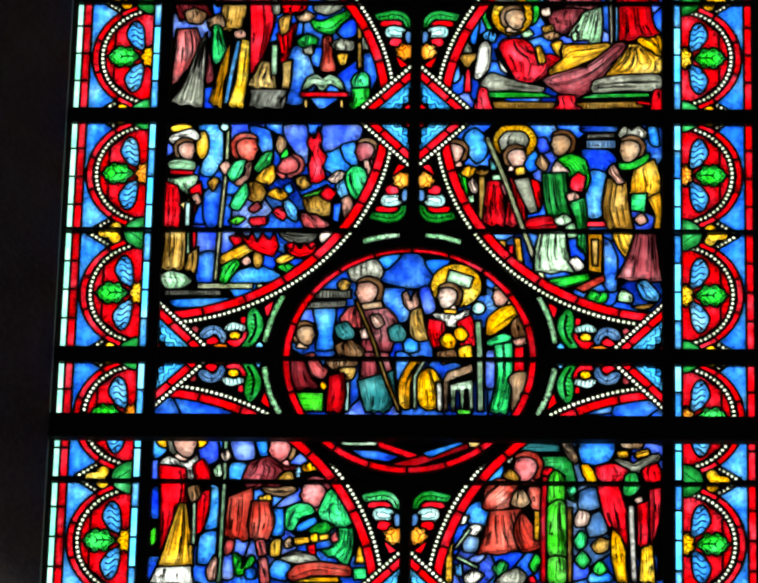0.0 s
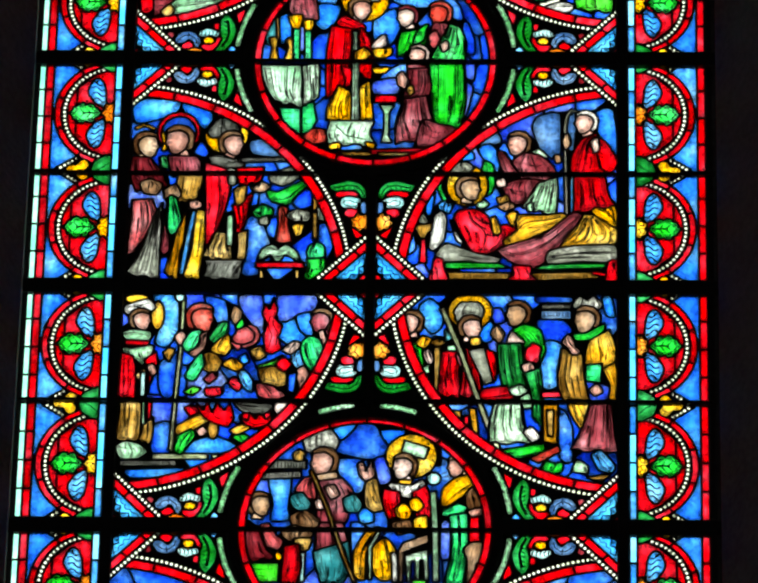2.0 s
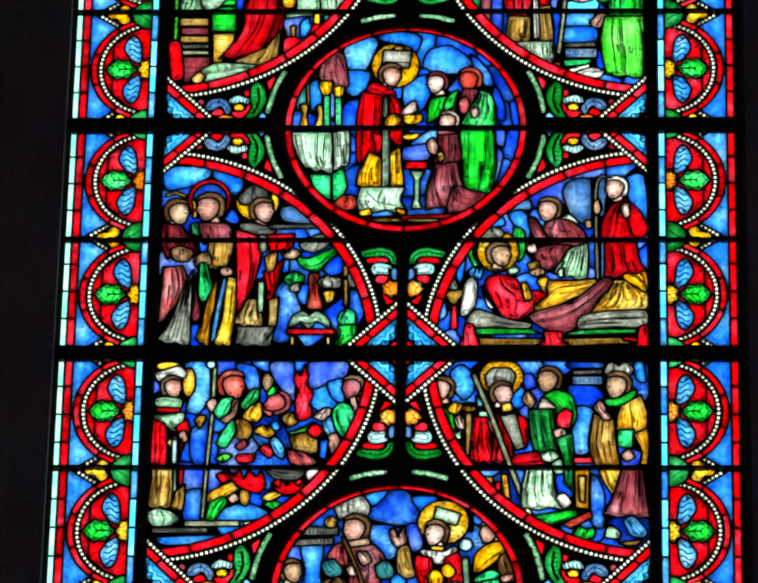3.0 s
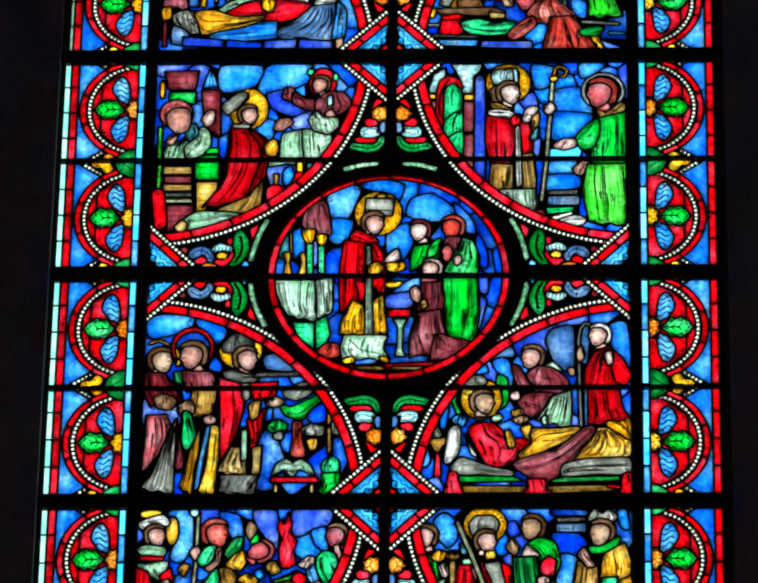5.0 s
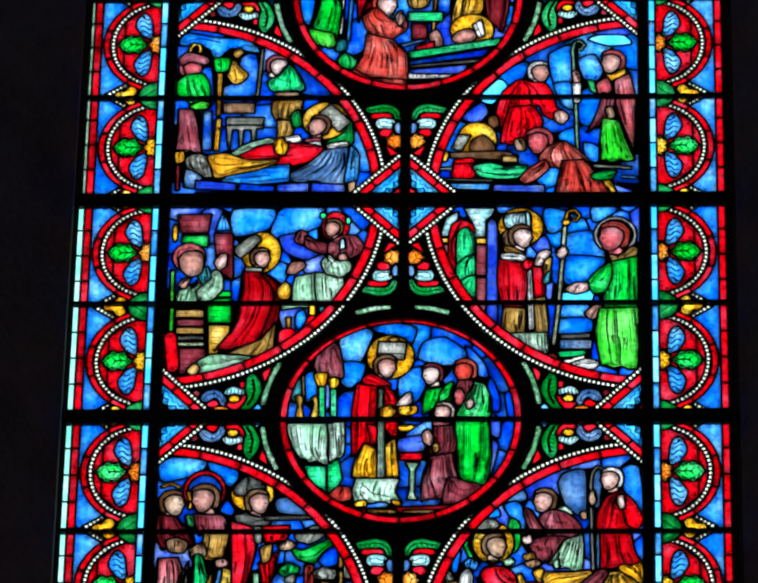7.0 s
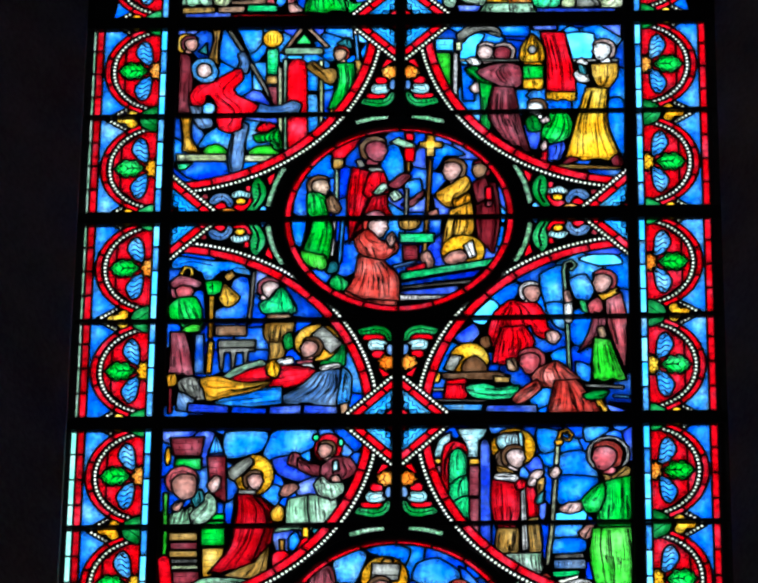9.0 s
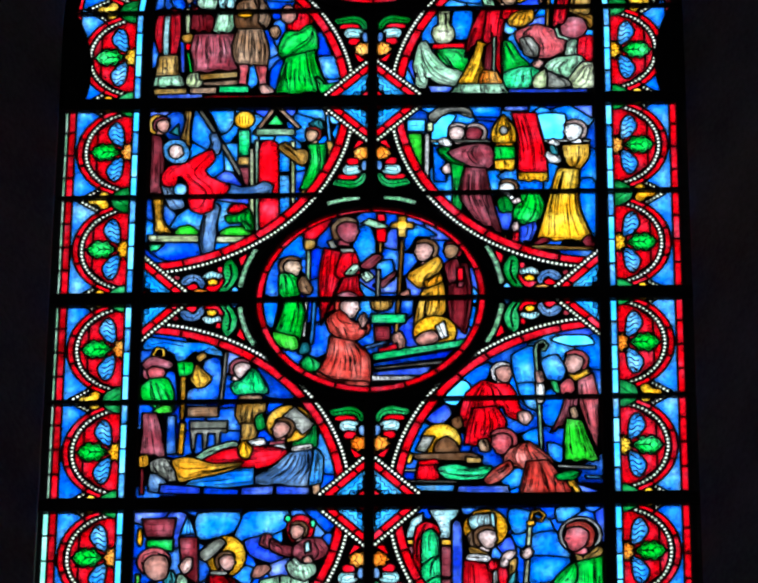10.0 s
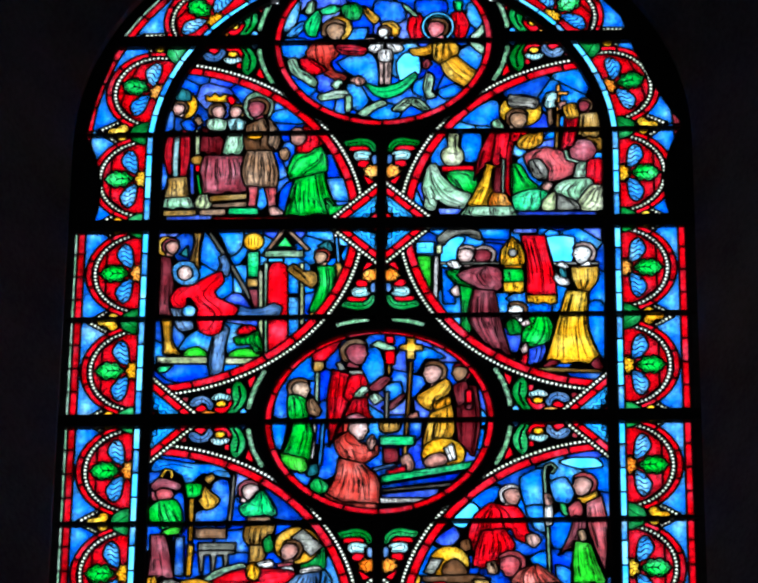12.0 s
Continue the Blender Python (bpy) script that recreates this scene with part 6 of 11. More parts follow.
    g.robe("fern", 4, -52.1, 68.3, -49.1, 73.7, -46.6, 74.1, -46.8, 69.8, -50.5, 66.8)
    g.robe("brown", 3, -45.4, 76.6, -44.3, 80.6, -42.0, 78.1, -43.4, 72.7)
    g.robe("green", 2, -43.7, 72.7, -41.9, 75.6, -40.5, 73.0, -42.3, 70.5)
    g.robe("ochre", 6, -54.4, 61.8, -51.0, 63.2, -48.3, 59.7, -50.1, 55.3, -53.6, 57.1)
    g.robe("amber", 5, -51.6, 64.0, -48.9, 67.6, -46.4, 69.4, -44.7, 65.8, -47.1, 62.2)
    g.head(-40.1, 69.1, 4.3, "pink", "pink", -1, 50)
    g.robe("amber", 4, -47.7, 58.6, -44.6, 60.8, -40.7, 58.6, -42.9, 56.4)
    g.robe("ochre", 4, -38.7, 64.0, -35.2, 65.5, -33.8, 61.9, -36.6, 60.4)
    g.robe("lime", 4, -36.6, 57.6, -31.3, 60.1, -28.2, 61.9, -28.7, 59.8, -32.8, 57.2)
    g.robe("mint", 4, -59.5, 53.9, -57.8, 58.2, -54.8, 62.9, -54.0, 58.5, -56.9, 52.8)
    g.robe("lime", 2, -59.9, 48.5, -57.2, 50.3, -54.6, 49.6, -57.1, 47.4)
    g.robe("plum", 2, -53.5, 53.2, -50.7, 55.7, -49.4, 53.9, -51.9, 51.7)
    g.robe("red", 2, -45.5, 51.8, -43.7, 53.9, -41.1, 51.4, -42.3, 48.9)
    g.robe("ice", 3, -42.2, 55.0, -40.6, 56.5, -38.0, 52.9, -37.9, 48.6, -40.4, 50.4)
    g.robe("sky", 2, -42.4, 61.1, -40.2, 62.6, -39.2, 59.7, -41.0, 59.0)
    g.robe("ruby", 3, -53.0, 49.6, -47.4, 50.0, -47.9, 47.5, -52.3, 47.1)
    g.robe("ochre", 7, -35.6, 56.8, -28.0, 57.6, -27.2, 51.2, -33.5, 51.1)
    g.robe("pink", 6, -36.4, 51.5, -31.0, 50.4, -27.1, 47.2, -30.9, 46.1, -35.3, 47.2)
    g.robe("red", 2, -30.3, 58.3, -28.1, 61.2, -25.2, 59.4, -27.4, 56.2)
    g.robe("pale", 2, -28.2, 64.1, -24.5, 67.3, -22.3, 66.3, -25.0, 62.7)
    g.robe("ice", 4, -25.0, 61.9, -22.8, 64.1, -20.8, 60.5, -22.3, 56.9, -24.3, 58.7)
    g.robe("flesh", 3, -23.3, 56.2, -21.1, 58.0, -19.8, 55.1, -20.5, 48.0, -22.1, 49.8)
    g.hard("blue", -26.1, 55.1, -23.2, 55.8, -24.0, 48.0, -26.2, 49.0)
    g.robe("teal", 2, -19.4, 53.3, -16.9, 55.2, -16.2, 51.9, -18.4, 50.5)
    g.head(-15.5, 75.3, 4.3, "plum", "brown", -1)
    g.robe("flesh", 2, -16.4, 71.0, -14.8, 71.4, -13.7, 66.7, -15.3, 65.6)
    g.robe("mint", 9, -21.9, 65.9, -19.5, 68.8, -16.6, 67.7, -14.6, 62.3, -13.0, 61.3, -15.4, 58.4, -18.5, 56.9, -20.8, 60.5)
    g.robe("green", 4, -13.1, 67.8, -11.0, 72.5, -9.1, 71.4, -10.5, 66.0, -12.4, 64.2)
    g.robe("red", 3, -41.0, 39.3, -38.6, 40.8, -36.3, 38.6, -32.9, 40.8, -30.6, 38.7, -32.1, 36.2, -36.8, 35.4, -40.0, 36.8)
    g.robe("red", 3, -59.4, 42.4, -56.9, 43.5, -55.0, 41.4, -57.4, 39.6)
    g.robe("amber", 4, -61.9, 33.5, -61.4, 35.7, -52.7, 40.7, -51.7, 37.8, -57.2, 34.3, -60.9, 32.8)
    g.robe("flesh", 2, -55.7, 34.3, -53.2, 35.7, -51.9, 33.6, -54.0, 32.2)
    g.oval("ochre", -50.0, 34.7, 1.8, 3.7)
    g.robe("amber", 4, -44.3, 34.3, -41.6, 36.1, -37.5, 37.2, -38.4, 35.1, -42.4, 32.9)
    g.robe("green", 5, -62.0, 26.8, -61.2, 31.8, -57.2, 34.3, -55.9, 32.5, -58.6, 28.2, -60.4, 25.8)
    g.robe("green", 4, -43.6, 31.9, -39.9, 32.9, -36.7, 30.1, -39.2, 29.1)
    g.oval("pale", -27.6, 42.6, 2.9, 2.9)
    g.robe("dusk", 3, -43.4, 45.0, -37.1, 45.0, -30.8, 43.6, -33.9, 40.8, -40.2, 41.5)
    g.hard("red", -33.9, 63.0, -34.7, 69.5, -33.6, 74.0, -35.3, 77.6, -34.4, 81.4, -32.8, 79.2, -31.6, 84.0, -30.2, 79.3, -30.8, 75.8, -28.5, 73.1, -29.6, 68.6, -28.5, 64.6, -31.3, 62.6)
    g.line(0.4, -32.7, 76.7, -33.2, 73.1, -31.8, 69.5, -32.7, 65.0)
    g.line(0.4, -31.2, 78.5, -31.7, 74.0, -30.0, 70.4, -30.5, 65.9)
    g.hard("red", -56.0, 45.1, -53.4, 41.6, -52.1, 45.1, -50.4, 40.7, -48.9, 44.6, -46.5, 41.6, -44.7, 44.6, -43.2, 39.0, -45.0, 35.4, -49.5, 36.8, -52.7, 38.5, -55.0, 41.6)
    g.hard("red", -41.4, 39.7, -38.8, 37.6, -38.3, 41.1, -36.3, 38.3, -35.1, 40.8, -32.8, 38.3, -30.7, 40.8, -31.5, 36.4, -36.8, 35.1, -40.0, 36.7)
    g.line(0.4, -51.2, 42.5, -49.5, 39.3, -47.3, 38.2)
    g.line(0.4, -38.5, 37.2, -35.9, 36.5, -33.4, 37.2)


def council_right(g):
    g.tint("blue", 16.8, 83.4, 23.9, 82, 22.8, 71.3, 17, 72.6)
    g.tint("sky", 55.7, 75.5, 66.2, 75.5, 66.3, 55.5, 56.9, 54.1)
    g.tint("deep", 52.1, 85.5, 68.5, 85.6, 66.2, 82.2, 52.1, 82.2)
    g.tint("blue", 61.6, 46.2, 66.3, 46.2, 66.3, 23.9, 61.7, 21.3)
    g.tint("deep", 75.6, 85, 80.3, 85, 80.3, 72.9, 76.8, 72.9)
    g.tint("sky", 58.1, 52.8, 63.9, 55.5, 62.8, 49.5, 56.9, 49.5)
    g.ground("blue")
    g.soft("sky", 16.8, 80.6, 19.9, 83.1, 23.8, 78.8, 23.2, 73.4, 20.7, 70.8, 17.5, 75.1)
    g.soft("sky", 34.9, 71.6, 39.6, 75.2, 41.3, 69.8, 38.1, 67.3)
    g.soft("violet", 39.9, 79.2, 42.8, 80.0, 44.4, 75.3, 41.2, 74.5)
    g.soft("blue", 55.2, 75.3, 63.4, 75.0, 65.9, 71.8, 63.4, 68.1, 57.1, 68.1)
    g.soft("azure", 57.1, 67.0, 62.5, 66.3, 61.9, 52.0, 57.1, 50.9)
    g.soft("sky", 76.4, 84.1, 79.2, 84.1, 80.1, 77.2, 77.6, 78.0)
    g.soft("blue", 62.8, 43.1, 66.0, 36.0, 66.0, 23.7, 62.9, 25.4)
    g.soft("deep", 55.1, 84.4, 65.9, 84.1, 65.9, 82.6, 55.1, 82.6)
    g.hard("dusk", 56.4, 81.5, 65.9, 81.9, 65.9, 80.1, 56.4, 79.7)
    g.letters(56.7, 65.6, 80.8, 1.5)
    g.hard("slate", 56.1, 79.3, 66.2, 79.4, 66.2, 76.1, 56.1, 76.0)
    g.letters(56.4, 65.9, 77.7, 1.8)
    g.head(13.7, 74.8, 4.5, "flesh", "brown", -1)
    g.robe("green", 5, 13.8, 66.1, 16.0, 67.9, 17.3, 64.3, 17.7, 57.1, 15.5, 60.7)
    g.robe("amber", 2, 15.4, 66.8, 17.6, 69.4, 20.4, 68.3, 18.3, 65.0)
    g.robe("pale", 2, 17.7, 63.2, 19.8, 64.7, 21.5, 60.7, 19.6, 58.9)
    g.robe("celadon", 2, 18.0, 57.8, 19.9, 58.9, 20.0, 56.1, 18.4, 55.7)
    g.strip("ochre", 2.2, 22.3, 69.4, 22.6, 46.4)
    g.robe("ochre", 2, 20.1, 67.2, 22.3, 68.7, 24.9, 67.2, 22.4, 65.8)
    g.halo(33.0, 78.8, 7.3, 6.9)
    g.robe("grey", 6, 28.2, 78.8, 30.1, 81.7, 35.5, 81.7, 37.1, 79.2, 35.8, 75.9, 29.5, 74.8)
    g.head(33.0, 73.0, 4.3, "flesh", "brown", 1)
    g.hard("celadon", 25.5, 66.1, 29.9, 66.5, 29.6, 64.0, 25.5, 64.0)
    g.robe("amber", 2, 33.1, 68.7, 36.2, 69.1, 36.6, 66.6, 33.4, 66.2)
    g.robe("teal", 2, 24.8, 71.6, 26.4, 72.6, 27.4, 68.7, 25.5, 67.9)
    g.drape("red", 10, (24.6, 63.3, 23.8, 55.4, 23.5, 48.2), (29.6, 63.6, 28.8, 55.4, 30.5, 47.2))
    g.drape("ruby", 8, (31.2, 64.4, 31.3, 55.4, 30.5, 47.5), (35.0, 64.4, 35.7, 55.4, 36.7, 47.6))
    g.robe("red", 5, 37.8, 64.4, 40.7, 63.3, 41.7, 57.2, 40.8, 52.6, 38.9, 57.2)
    g.hard("grey", 32.5, 64.4, 37.8, 65.5, 40.8, 52.6, 38.0, 51.5, 34.4, 59.7)
    g.robe("plum", 2, 28.7, 62.6, 31.2, 64.0, 31.9, 60.1, 30.0, 58.6)
    g.robe("ruby", 6, 37.4, 49.4, 43.0, 50.5, 47.7, 50.1, 47.1, 46.9, 41.5, 45.8, 36.8, 46.5)
    g.hard("red", 24.2, 46.4, 36.8, 46.5, 36.8, 44.4, 24.2, 44.3)
    g.strip("cream", 1.8, 23.7, 80.2, 29.6, 65.1, 35.2, 48.3, 39.4, 35.9, 44.1, 24.3)
    g.head(48.8, 78.2, 4.6, "tan", "brown", -1)
    g.robe("green", 7, 46.6, 70.9, 50.7, 73.5, 55.5, 71.7, 57.1, 64.5, 54.9, 59.1, 52.4, 64.5, 49.2, 68.8)
    g.robe("tan", 2, 40.0, 70.5, 41.6, 73.8, 44.1, 70.6, 42.6, 67.3)
    g.robe("pale", 2, 45.1, 67.0, 46.6, 71.3, 49.2, 68.8, 50.8, 67.4, 47.6, 65.9)
    g.drape("leaf", 9, (42.6, 66.2, 43.3, 57.3, 44.3, 51.5), (49.2, 66.6, 50.2, 57.3, 50.9, 50.1))
    g.hard("red", 51.4, 65.2, 53.6, 67.4, 56.5, 65.6, 55.5, 59.8, 52.4, 59.5, 50.8, 61.6)
    g.robe("flesh", 2, 49.9, 58.7, 53.0, 59.8, 54.3, 57.3, 51.8, 55.5)
    g.drape("fern", 7, (51.1, 55.5, 53.4, 48.4, 54.1, 39.5), (55.5, 57.3, 56.5, 46.6, 56.3, 37.4))
    g.drape("celadon", 13, (42.1, 45.5, 40.3, 37.6, 40.0, 30.6), (49.6, 45.9, 50.9, 35.9, 55.7, 30.7))
    g.robe("celadon", 4, 46.2, 49.8, 49.3, 51.6, 51.8, 49.4, 49.3, 47.6, 47.1, 48.0)
    g.robe("celadon", 4, 49.6, 46.6, 52.4, 48.4, 53.4, 43.7, 50.9, 43.0)
    g.robe("white", 3, 51.0, 34.2, 53.4, 35.9, 56.0, 32.4, 53.5, 30.6)
    g.robe("green", 6, 37.8, 29.8, 42.2, 27.1, 49.4, 28.2, 57.2, 29.6, 56.6, 27.1, 49.4, 25.0, 43.2, 25.7)
    g.masonry(g.hard("rust", 52.6, 24.7, 62.2, 29.6, 62.8, 27.2, 55.7, 22.9))
    g.masonry(g.hard("ochre", 24.9, 42.5, 30.5, 41.8, 30.6, 37.9, 28.1, 37.2, 25.2, 40.4))
    g.masonry(g.hard("red", 31.2, 40.1, 33.1, 40.1, 32.8, 34.1, 31.2, 35.5))
    g.masonry(g.hard("amber", 33.0, 42.9, 35.2, 42.9, 36.6, 30.5, 34.1, 32.3))
    g.masonry(g.hard("amber", 56.9, 44.5, 61.9, 44.5, 61.6, 30.0, 57.2, 30.7))
    g.hard("ochre", 58.1, 42.4, 60.6, 42.4, 60.3, 32.4, 58.5, 33.1)
    g.strip("red", 2.2, 56.5, 48.0, 63.4, 48.1)
    g.robe("green", 5, 56.6, 21.2, 58.2, 23.6, 60.7, 22.6, 63.2, 23.0, 62.9, 20.1, 59.8, 19.1, 57.3, 19.8)
    g.robe("grey", 4, 66.9, 81.2, 68.8, 84.4, 71.3, 82.6, 73.5, 84.5, 76.0, 81.9, 75.1, 80.1, 68.1, 80.1)
    g.head(71.3, 76.1, 4.8, "tan", "brown", -1)
    g.robe("green", 5, 66.9, 70.3, 71.3, 70.7, 77.0, 74.3, 76.0, 71.1, 71.9, 68.5, 67.8, 68.5)
    g.drape("amber", 11, (72.2, 67.8, 71.3, 62.8, 71.0, 58.1), (78.2, 71.5, 80.1, 64.6, 79.1, 57.4))
    g.drape("ochre", 9, (63.4, 64.5, 62.2, 53.8, 64.4, 45.9), (69.1, 64.6, 69.7, 55.6, 71.3, 46.7))
    g.robe("flesh", 3, 63.4, 67.4, 65.3, 70.3, 67.2, 66.4, 69.1, 63.8, 66.6, 63.1)
    g.masonry(g.hard("mint", 71.0, 59.2, 76.3, 59.6, 75.7, 52.4, 70.7, 53.1))
    g.drape("amber", 5, (76.9, 57.4, 79.1, 52.1, 78.5, 46.0), (80.1, 59.2, 80.7, 53.9, 80.1, 46.7))
    g.robe("flesh", 2, 72.2, 49.9, 74.7, 52.1, 76.3, 49.2, 73.8, 47.8)
    g.robe("amber", 7, 65.3, 45.2, 71.3, 45.3, 72.2, 39.6, 70.3, 35.0, 67.2, 39.6)
    g.drape("plum", 10, (72.8, 44.9, 70.3, 36.0, 66.9, 28.3), (78.2, 45.7, 79.4, 36.1, 80.6, 27.6))
    g.robe("celadon", 4, 66.6, 20.2, 68.2, 24.0, 71.3, 22.0, 71.3, 19.5)
    g.robe("ice", 5, 73.1, 25.8, 75.9, 27.3, 80.0, 22.0, 79.0, 19.9, 75.3, 20.9)
    g.robe("ochre", 3, 71.3, 17.7, 75.9, 18.5, 79.0, 19.2, 75.9, 16.7)


def workshop_left(g):
    g.tint("deep", -65.3, -29.1, -57.2, -29, -59.2, -36.2, -65, -38.8)
    g.tint("blue", -56, -29, -44.3, -28.9, -47.6, -36.1, -54.5, -38.7)
    g.tint("sky", -64.3, -58, -59.7, -56.7, -59.8, -69.5, -66, -72.1)
    g.tint("deep", -42.5, -48.9, -35.5, -48.9, -37.5, -61.7, -42.1, -61.7)
    g.tint("blue", -16.7, -59, -9.7, -61.5, -11.9, -66.6, -16.5, -66.6)
    g.tint("deep", -36.1, -30.8, -29, -34.7, -33.5, -38.6)
    g.ground("blue")
    g.soft("sky", -81.5, -29.9, -79.3, -29.8, -76.7, -34.1, -80.5, -37.6)
    g.soft("blue", -80.7, -48.1, -78.5, -48.1, -78.4, -57.9, -80.6, -57.9)
    g.soft("violet", -66.9, -29.8, -61.4, -29.7, -60.5, -37.4, -65.0, -39.2)
    g.soft("violet", -56.4, -30.5, -49.9, -30.5, -48.8, -37.0, -54.3, -37.4)
    g.soft("sky", -56.1, -39.1, -51.2, -39.1, -53.1, -45.9, -56.2, -44.2)
    g.soft("sky", -48.4, -30.5, -45.3, -30.5, -44.2, -35.6, -46.6, -36.3)
    g.soft("violet", -38.8, -39.0, -31.3, -33.8, -29.7, -35.5, -32.6, -39.6)
    g.soft("sky", -63.2, -47.7, -60.1, -47.6, -60.2, -61.2, -64.2, -61.2)
    g.soft("azure", -64.7, -64.6, -60.2, -62.9, -60.7, -72.9, -65.2, -74.0)
    g.soft("sky", -42.9, -56.0, -39.3, -54.3, -39.0, -63.7, -43.3, -63.7)
    g.soft("violet", -41.4, -54.3, -34.0, -47.4, -32.3, -50.8, -36.9, -53.2)
    g.soft("sky", -34.8, -61.0, -29.1, -57.6, -28.4, -59.9, -33.5, -62.7)
    g.soft("azure", -16.2, -59.2, -13.7, -58.5, -13.3, -64.2, -15.7, -64.9)
    g.soft("azure", -42.8, -77.8, -40.8, -72.8, -36.2, -74.4, -37.6, -79.5)
    g.soft("violet", -57.4, -71.2, -54.4, -70.5, -54.4, -78.9, -57.4, -78.9)
    g.oval("gold", -77.4, -29.8, 3.1, 3.9)
    g.oval("gold", -66.6, -29.8, 3.1, 3.9)
    g.head(-71.8, -31.3, 5.3, "flesh", "grey", 1)
    g.robe("white", 6, -78.6, -38.9, -75.9, -36.8, -70.6, -39.5, -67.0, -36.4, -66.9, -38.5, -68.5, -46.0, -70.4, -44.3, -71.8, -39.9)
    g.drape("red", 12, (-78.6, -39.9, -77.6, -56.2, -77.6, -70.4), (-71.1, -40.9, -69.8, -51.1, -73.4, -61.3))
    g.robe("red", 5, -67.8, -39.9, -65.1, -37.8, -62.7, -42.5, -63.2, -45.6, -67.0, -44.3)
    g.drape("red", 5, (-65.5, -50.0, -65.9, -56.1, -66.2, -64.6), (-62.8, -48.3, -63.2, -56.1, -64.7, -62.9))
    g.robe("brown", 3, -69.6, -47.7, -66.3, -46.7, -65.5, -50.4, -68.2, -52.8)
    g.drape("amber", 12, (-71.6, -53.5, -74.8, -64.6, -77.4, -74.7), (-70.3, -53.5, -68.1, -64.6, -67.4, -74.7))
    g.strip("celadon", 1.4, -67.3, -52.8, -67.0, -67.6)
    g.drape("white", 9, (-78.0, -75.8, -78.8, -78.1, -79.9, -80.8), (-67.9, -75.3, -67.5, -78.0, -67.1, -80.7))
    g.robe("lime", 2, -80.7, -63.0, -79.2, -61.3, -79.0, -66.4, -80.5, -68.1)
    g.strip("celadon", 1.6, -58.0, -29.7, -58.0, -45.9, -58.3, -62.8, -58.6, -80.6)
    g.robe("pale", 2, -59.6, -35.7, -57.5, -34.0, -56.2, -36.4, -58.0, -38.4)
    g.robe("celadon", 2, -61.6, -41.2, -59.5, -39.1, -58.7, -43.2, -60.9, -43.6)
    g.robe("flesh", 3, -62.4, -76.3, -60.1, -71.3, -59.2, -72.9, -59.8, -79.6, -61.7, -79.6)
    g.head(-39.9, -33.5, 5.0, "pink", "brown", -1)
    g.robe("wine", 9, -51.6, -44.2, -49.6, -39.0, -44.1, -37.0, -38.8, -40.7, -35.4, -40.0, -34.1, -44.1, -38.6, -46.8, -44.7, -46.5, -49.9, -47.6)
    g.robe("ochre", 4, -41.4, -45.1, -39.6, -42.4, -36.6, -41.7, -35.3, -44.7, -38.3, -45.8)
    g.robe("tan", 3, -46.3, -47.5, -41.6, -47.8, -37.1, -46.8, -34.9, -48.1, -38.5, -50.2, -43.7, -49.6)
    g.robe("amber", 3, -46.8, -50.9, -43.1, -49.9, -43.0, -52.9, -45.8, -53.0)
    g.drape("rust", 11, (-56.0, -51.0, -56.6, -59.5, -56.7, -64.5), (-49.3, -47.9, -49.3, -57.7, -50.3, -65.5))
    g.drape("rust", 9, (-48.5, -52.6, -49.2, -59.4, -48.7, -65.1), (-43.6, -52.6, -42.2, -59.4, -43.8, -65.4))
    g.robe("pink", 3, -57.2, -69.6, -56.4, -65.9, -54.2, -66.2, -54.7, -69.5, -56.5, -70.9)
    g.robe("pink", 3, -47.2, -66.1, -44.7, -65.8, -43.7, -70.5, -46.1, -71.2)
    g.robe("pink", 3, -46.0, -72.8, -43.9, -72.1, -42.7, -80.5, -45.2, -80.5)
    g.robe("green", 5, -54.1, -70.5, -52.2, -71.5, -51.4, -76.2, -48.5, -71.2, -47.6, -72.8, -50.5, -77.2, -53.2, -77.9)
    g.robe("sky", 2, -50.2, -76.2, -47.5, -75.5, -47.1, -78.9, -49.8, -78.9)
    g.robe("gold", 4, -33.3, -39.6, -30.5, -37.9, -27.4, -38.9, -28.0, -40.9, -32.6, -41.7)
    g.robe("ice", 2, -35.4, -41.0, -34.2, -39.6, -33.5, -43.0, -35.0, -44.1)
    g.head(-28.7, -49.1, 5.6, "pink", "plum", -1)
    g.robe("mint", 8, -37.8, -61.3, -37.7, -55.3, -34.4, -53.2, -31.0, -53.5, -29.1, -55.9, -33.7, -57.6, -35.7, -62.0)
    g.robe("mint", 12, -27.3, -55.9, -24.7, -49.1, -21.7, -47.7, -17.2, -52.4, -15.9, -57.5, -19.8, -60.9, -22.9, -60.2, -25.7, -58.6)
    g.robe("fern", 4, -30.5, -62.0, -26.0, -59.2, -22.8, -60.9, -25.8, -63.6, -29.5, -64.0)
    g.drape("mint", 11, (-20.7, -61.6, -22.7, -67.6, -26.6, -69.3), (-17.3, -61.9, -16.9, -67.6, -18.2, -73.6))
    g.masonry(g.hard("amber", -35.6, -65.0, -24.3, -63.3, -24.0, -65.3, -34.9, -67.7))
    g.robe("gold", 1, -30.1, -64.0, -28.0, -63.3, -27.6, -66.0, -29.7, -66.3)
    g.robe("pink", 2, -23.7, -64.3, -21.9, -62.6, -21.2, -65.6, -23.0, -66.3)
    g.robe("tan", 2, -38.3, -66.4, -36.5, -64.7, -35.5, -67.7, -37.6, -68.4)
    g.robe("amber", 3, -42.6, -66.4, -39.5, -65.4, -39.7, -71.1, -42.4, -71.1)
    g.robe("red", 2, -30.9, -67.7, -28.8, -67.0, -28.4, -71.0, -30.2, -71.0)
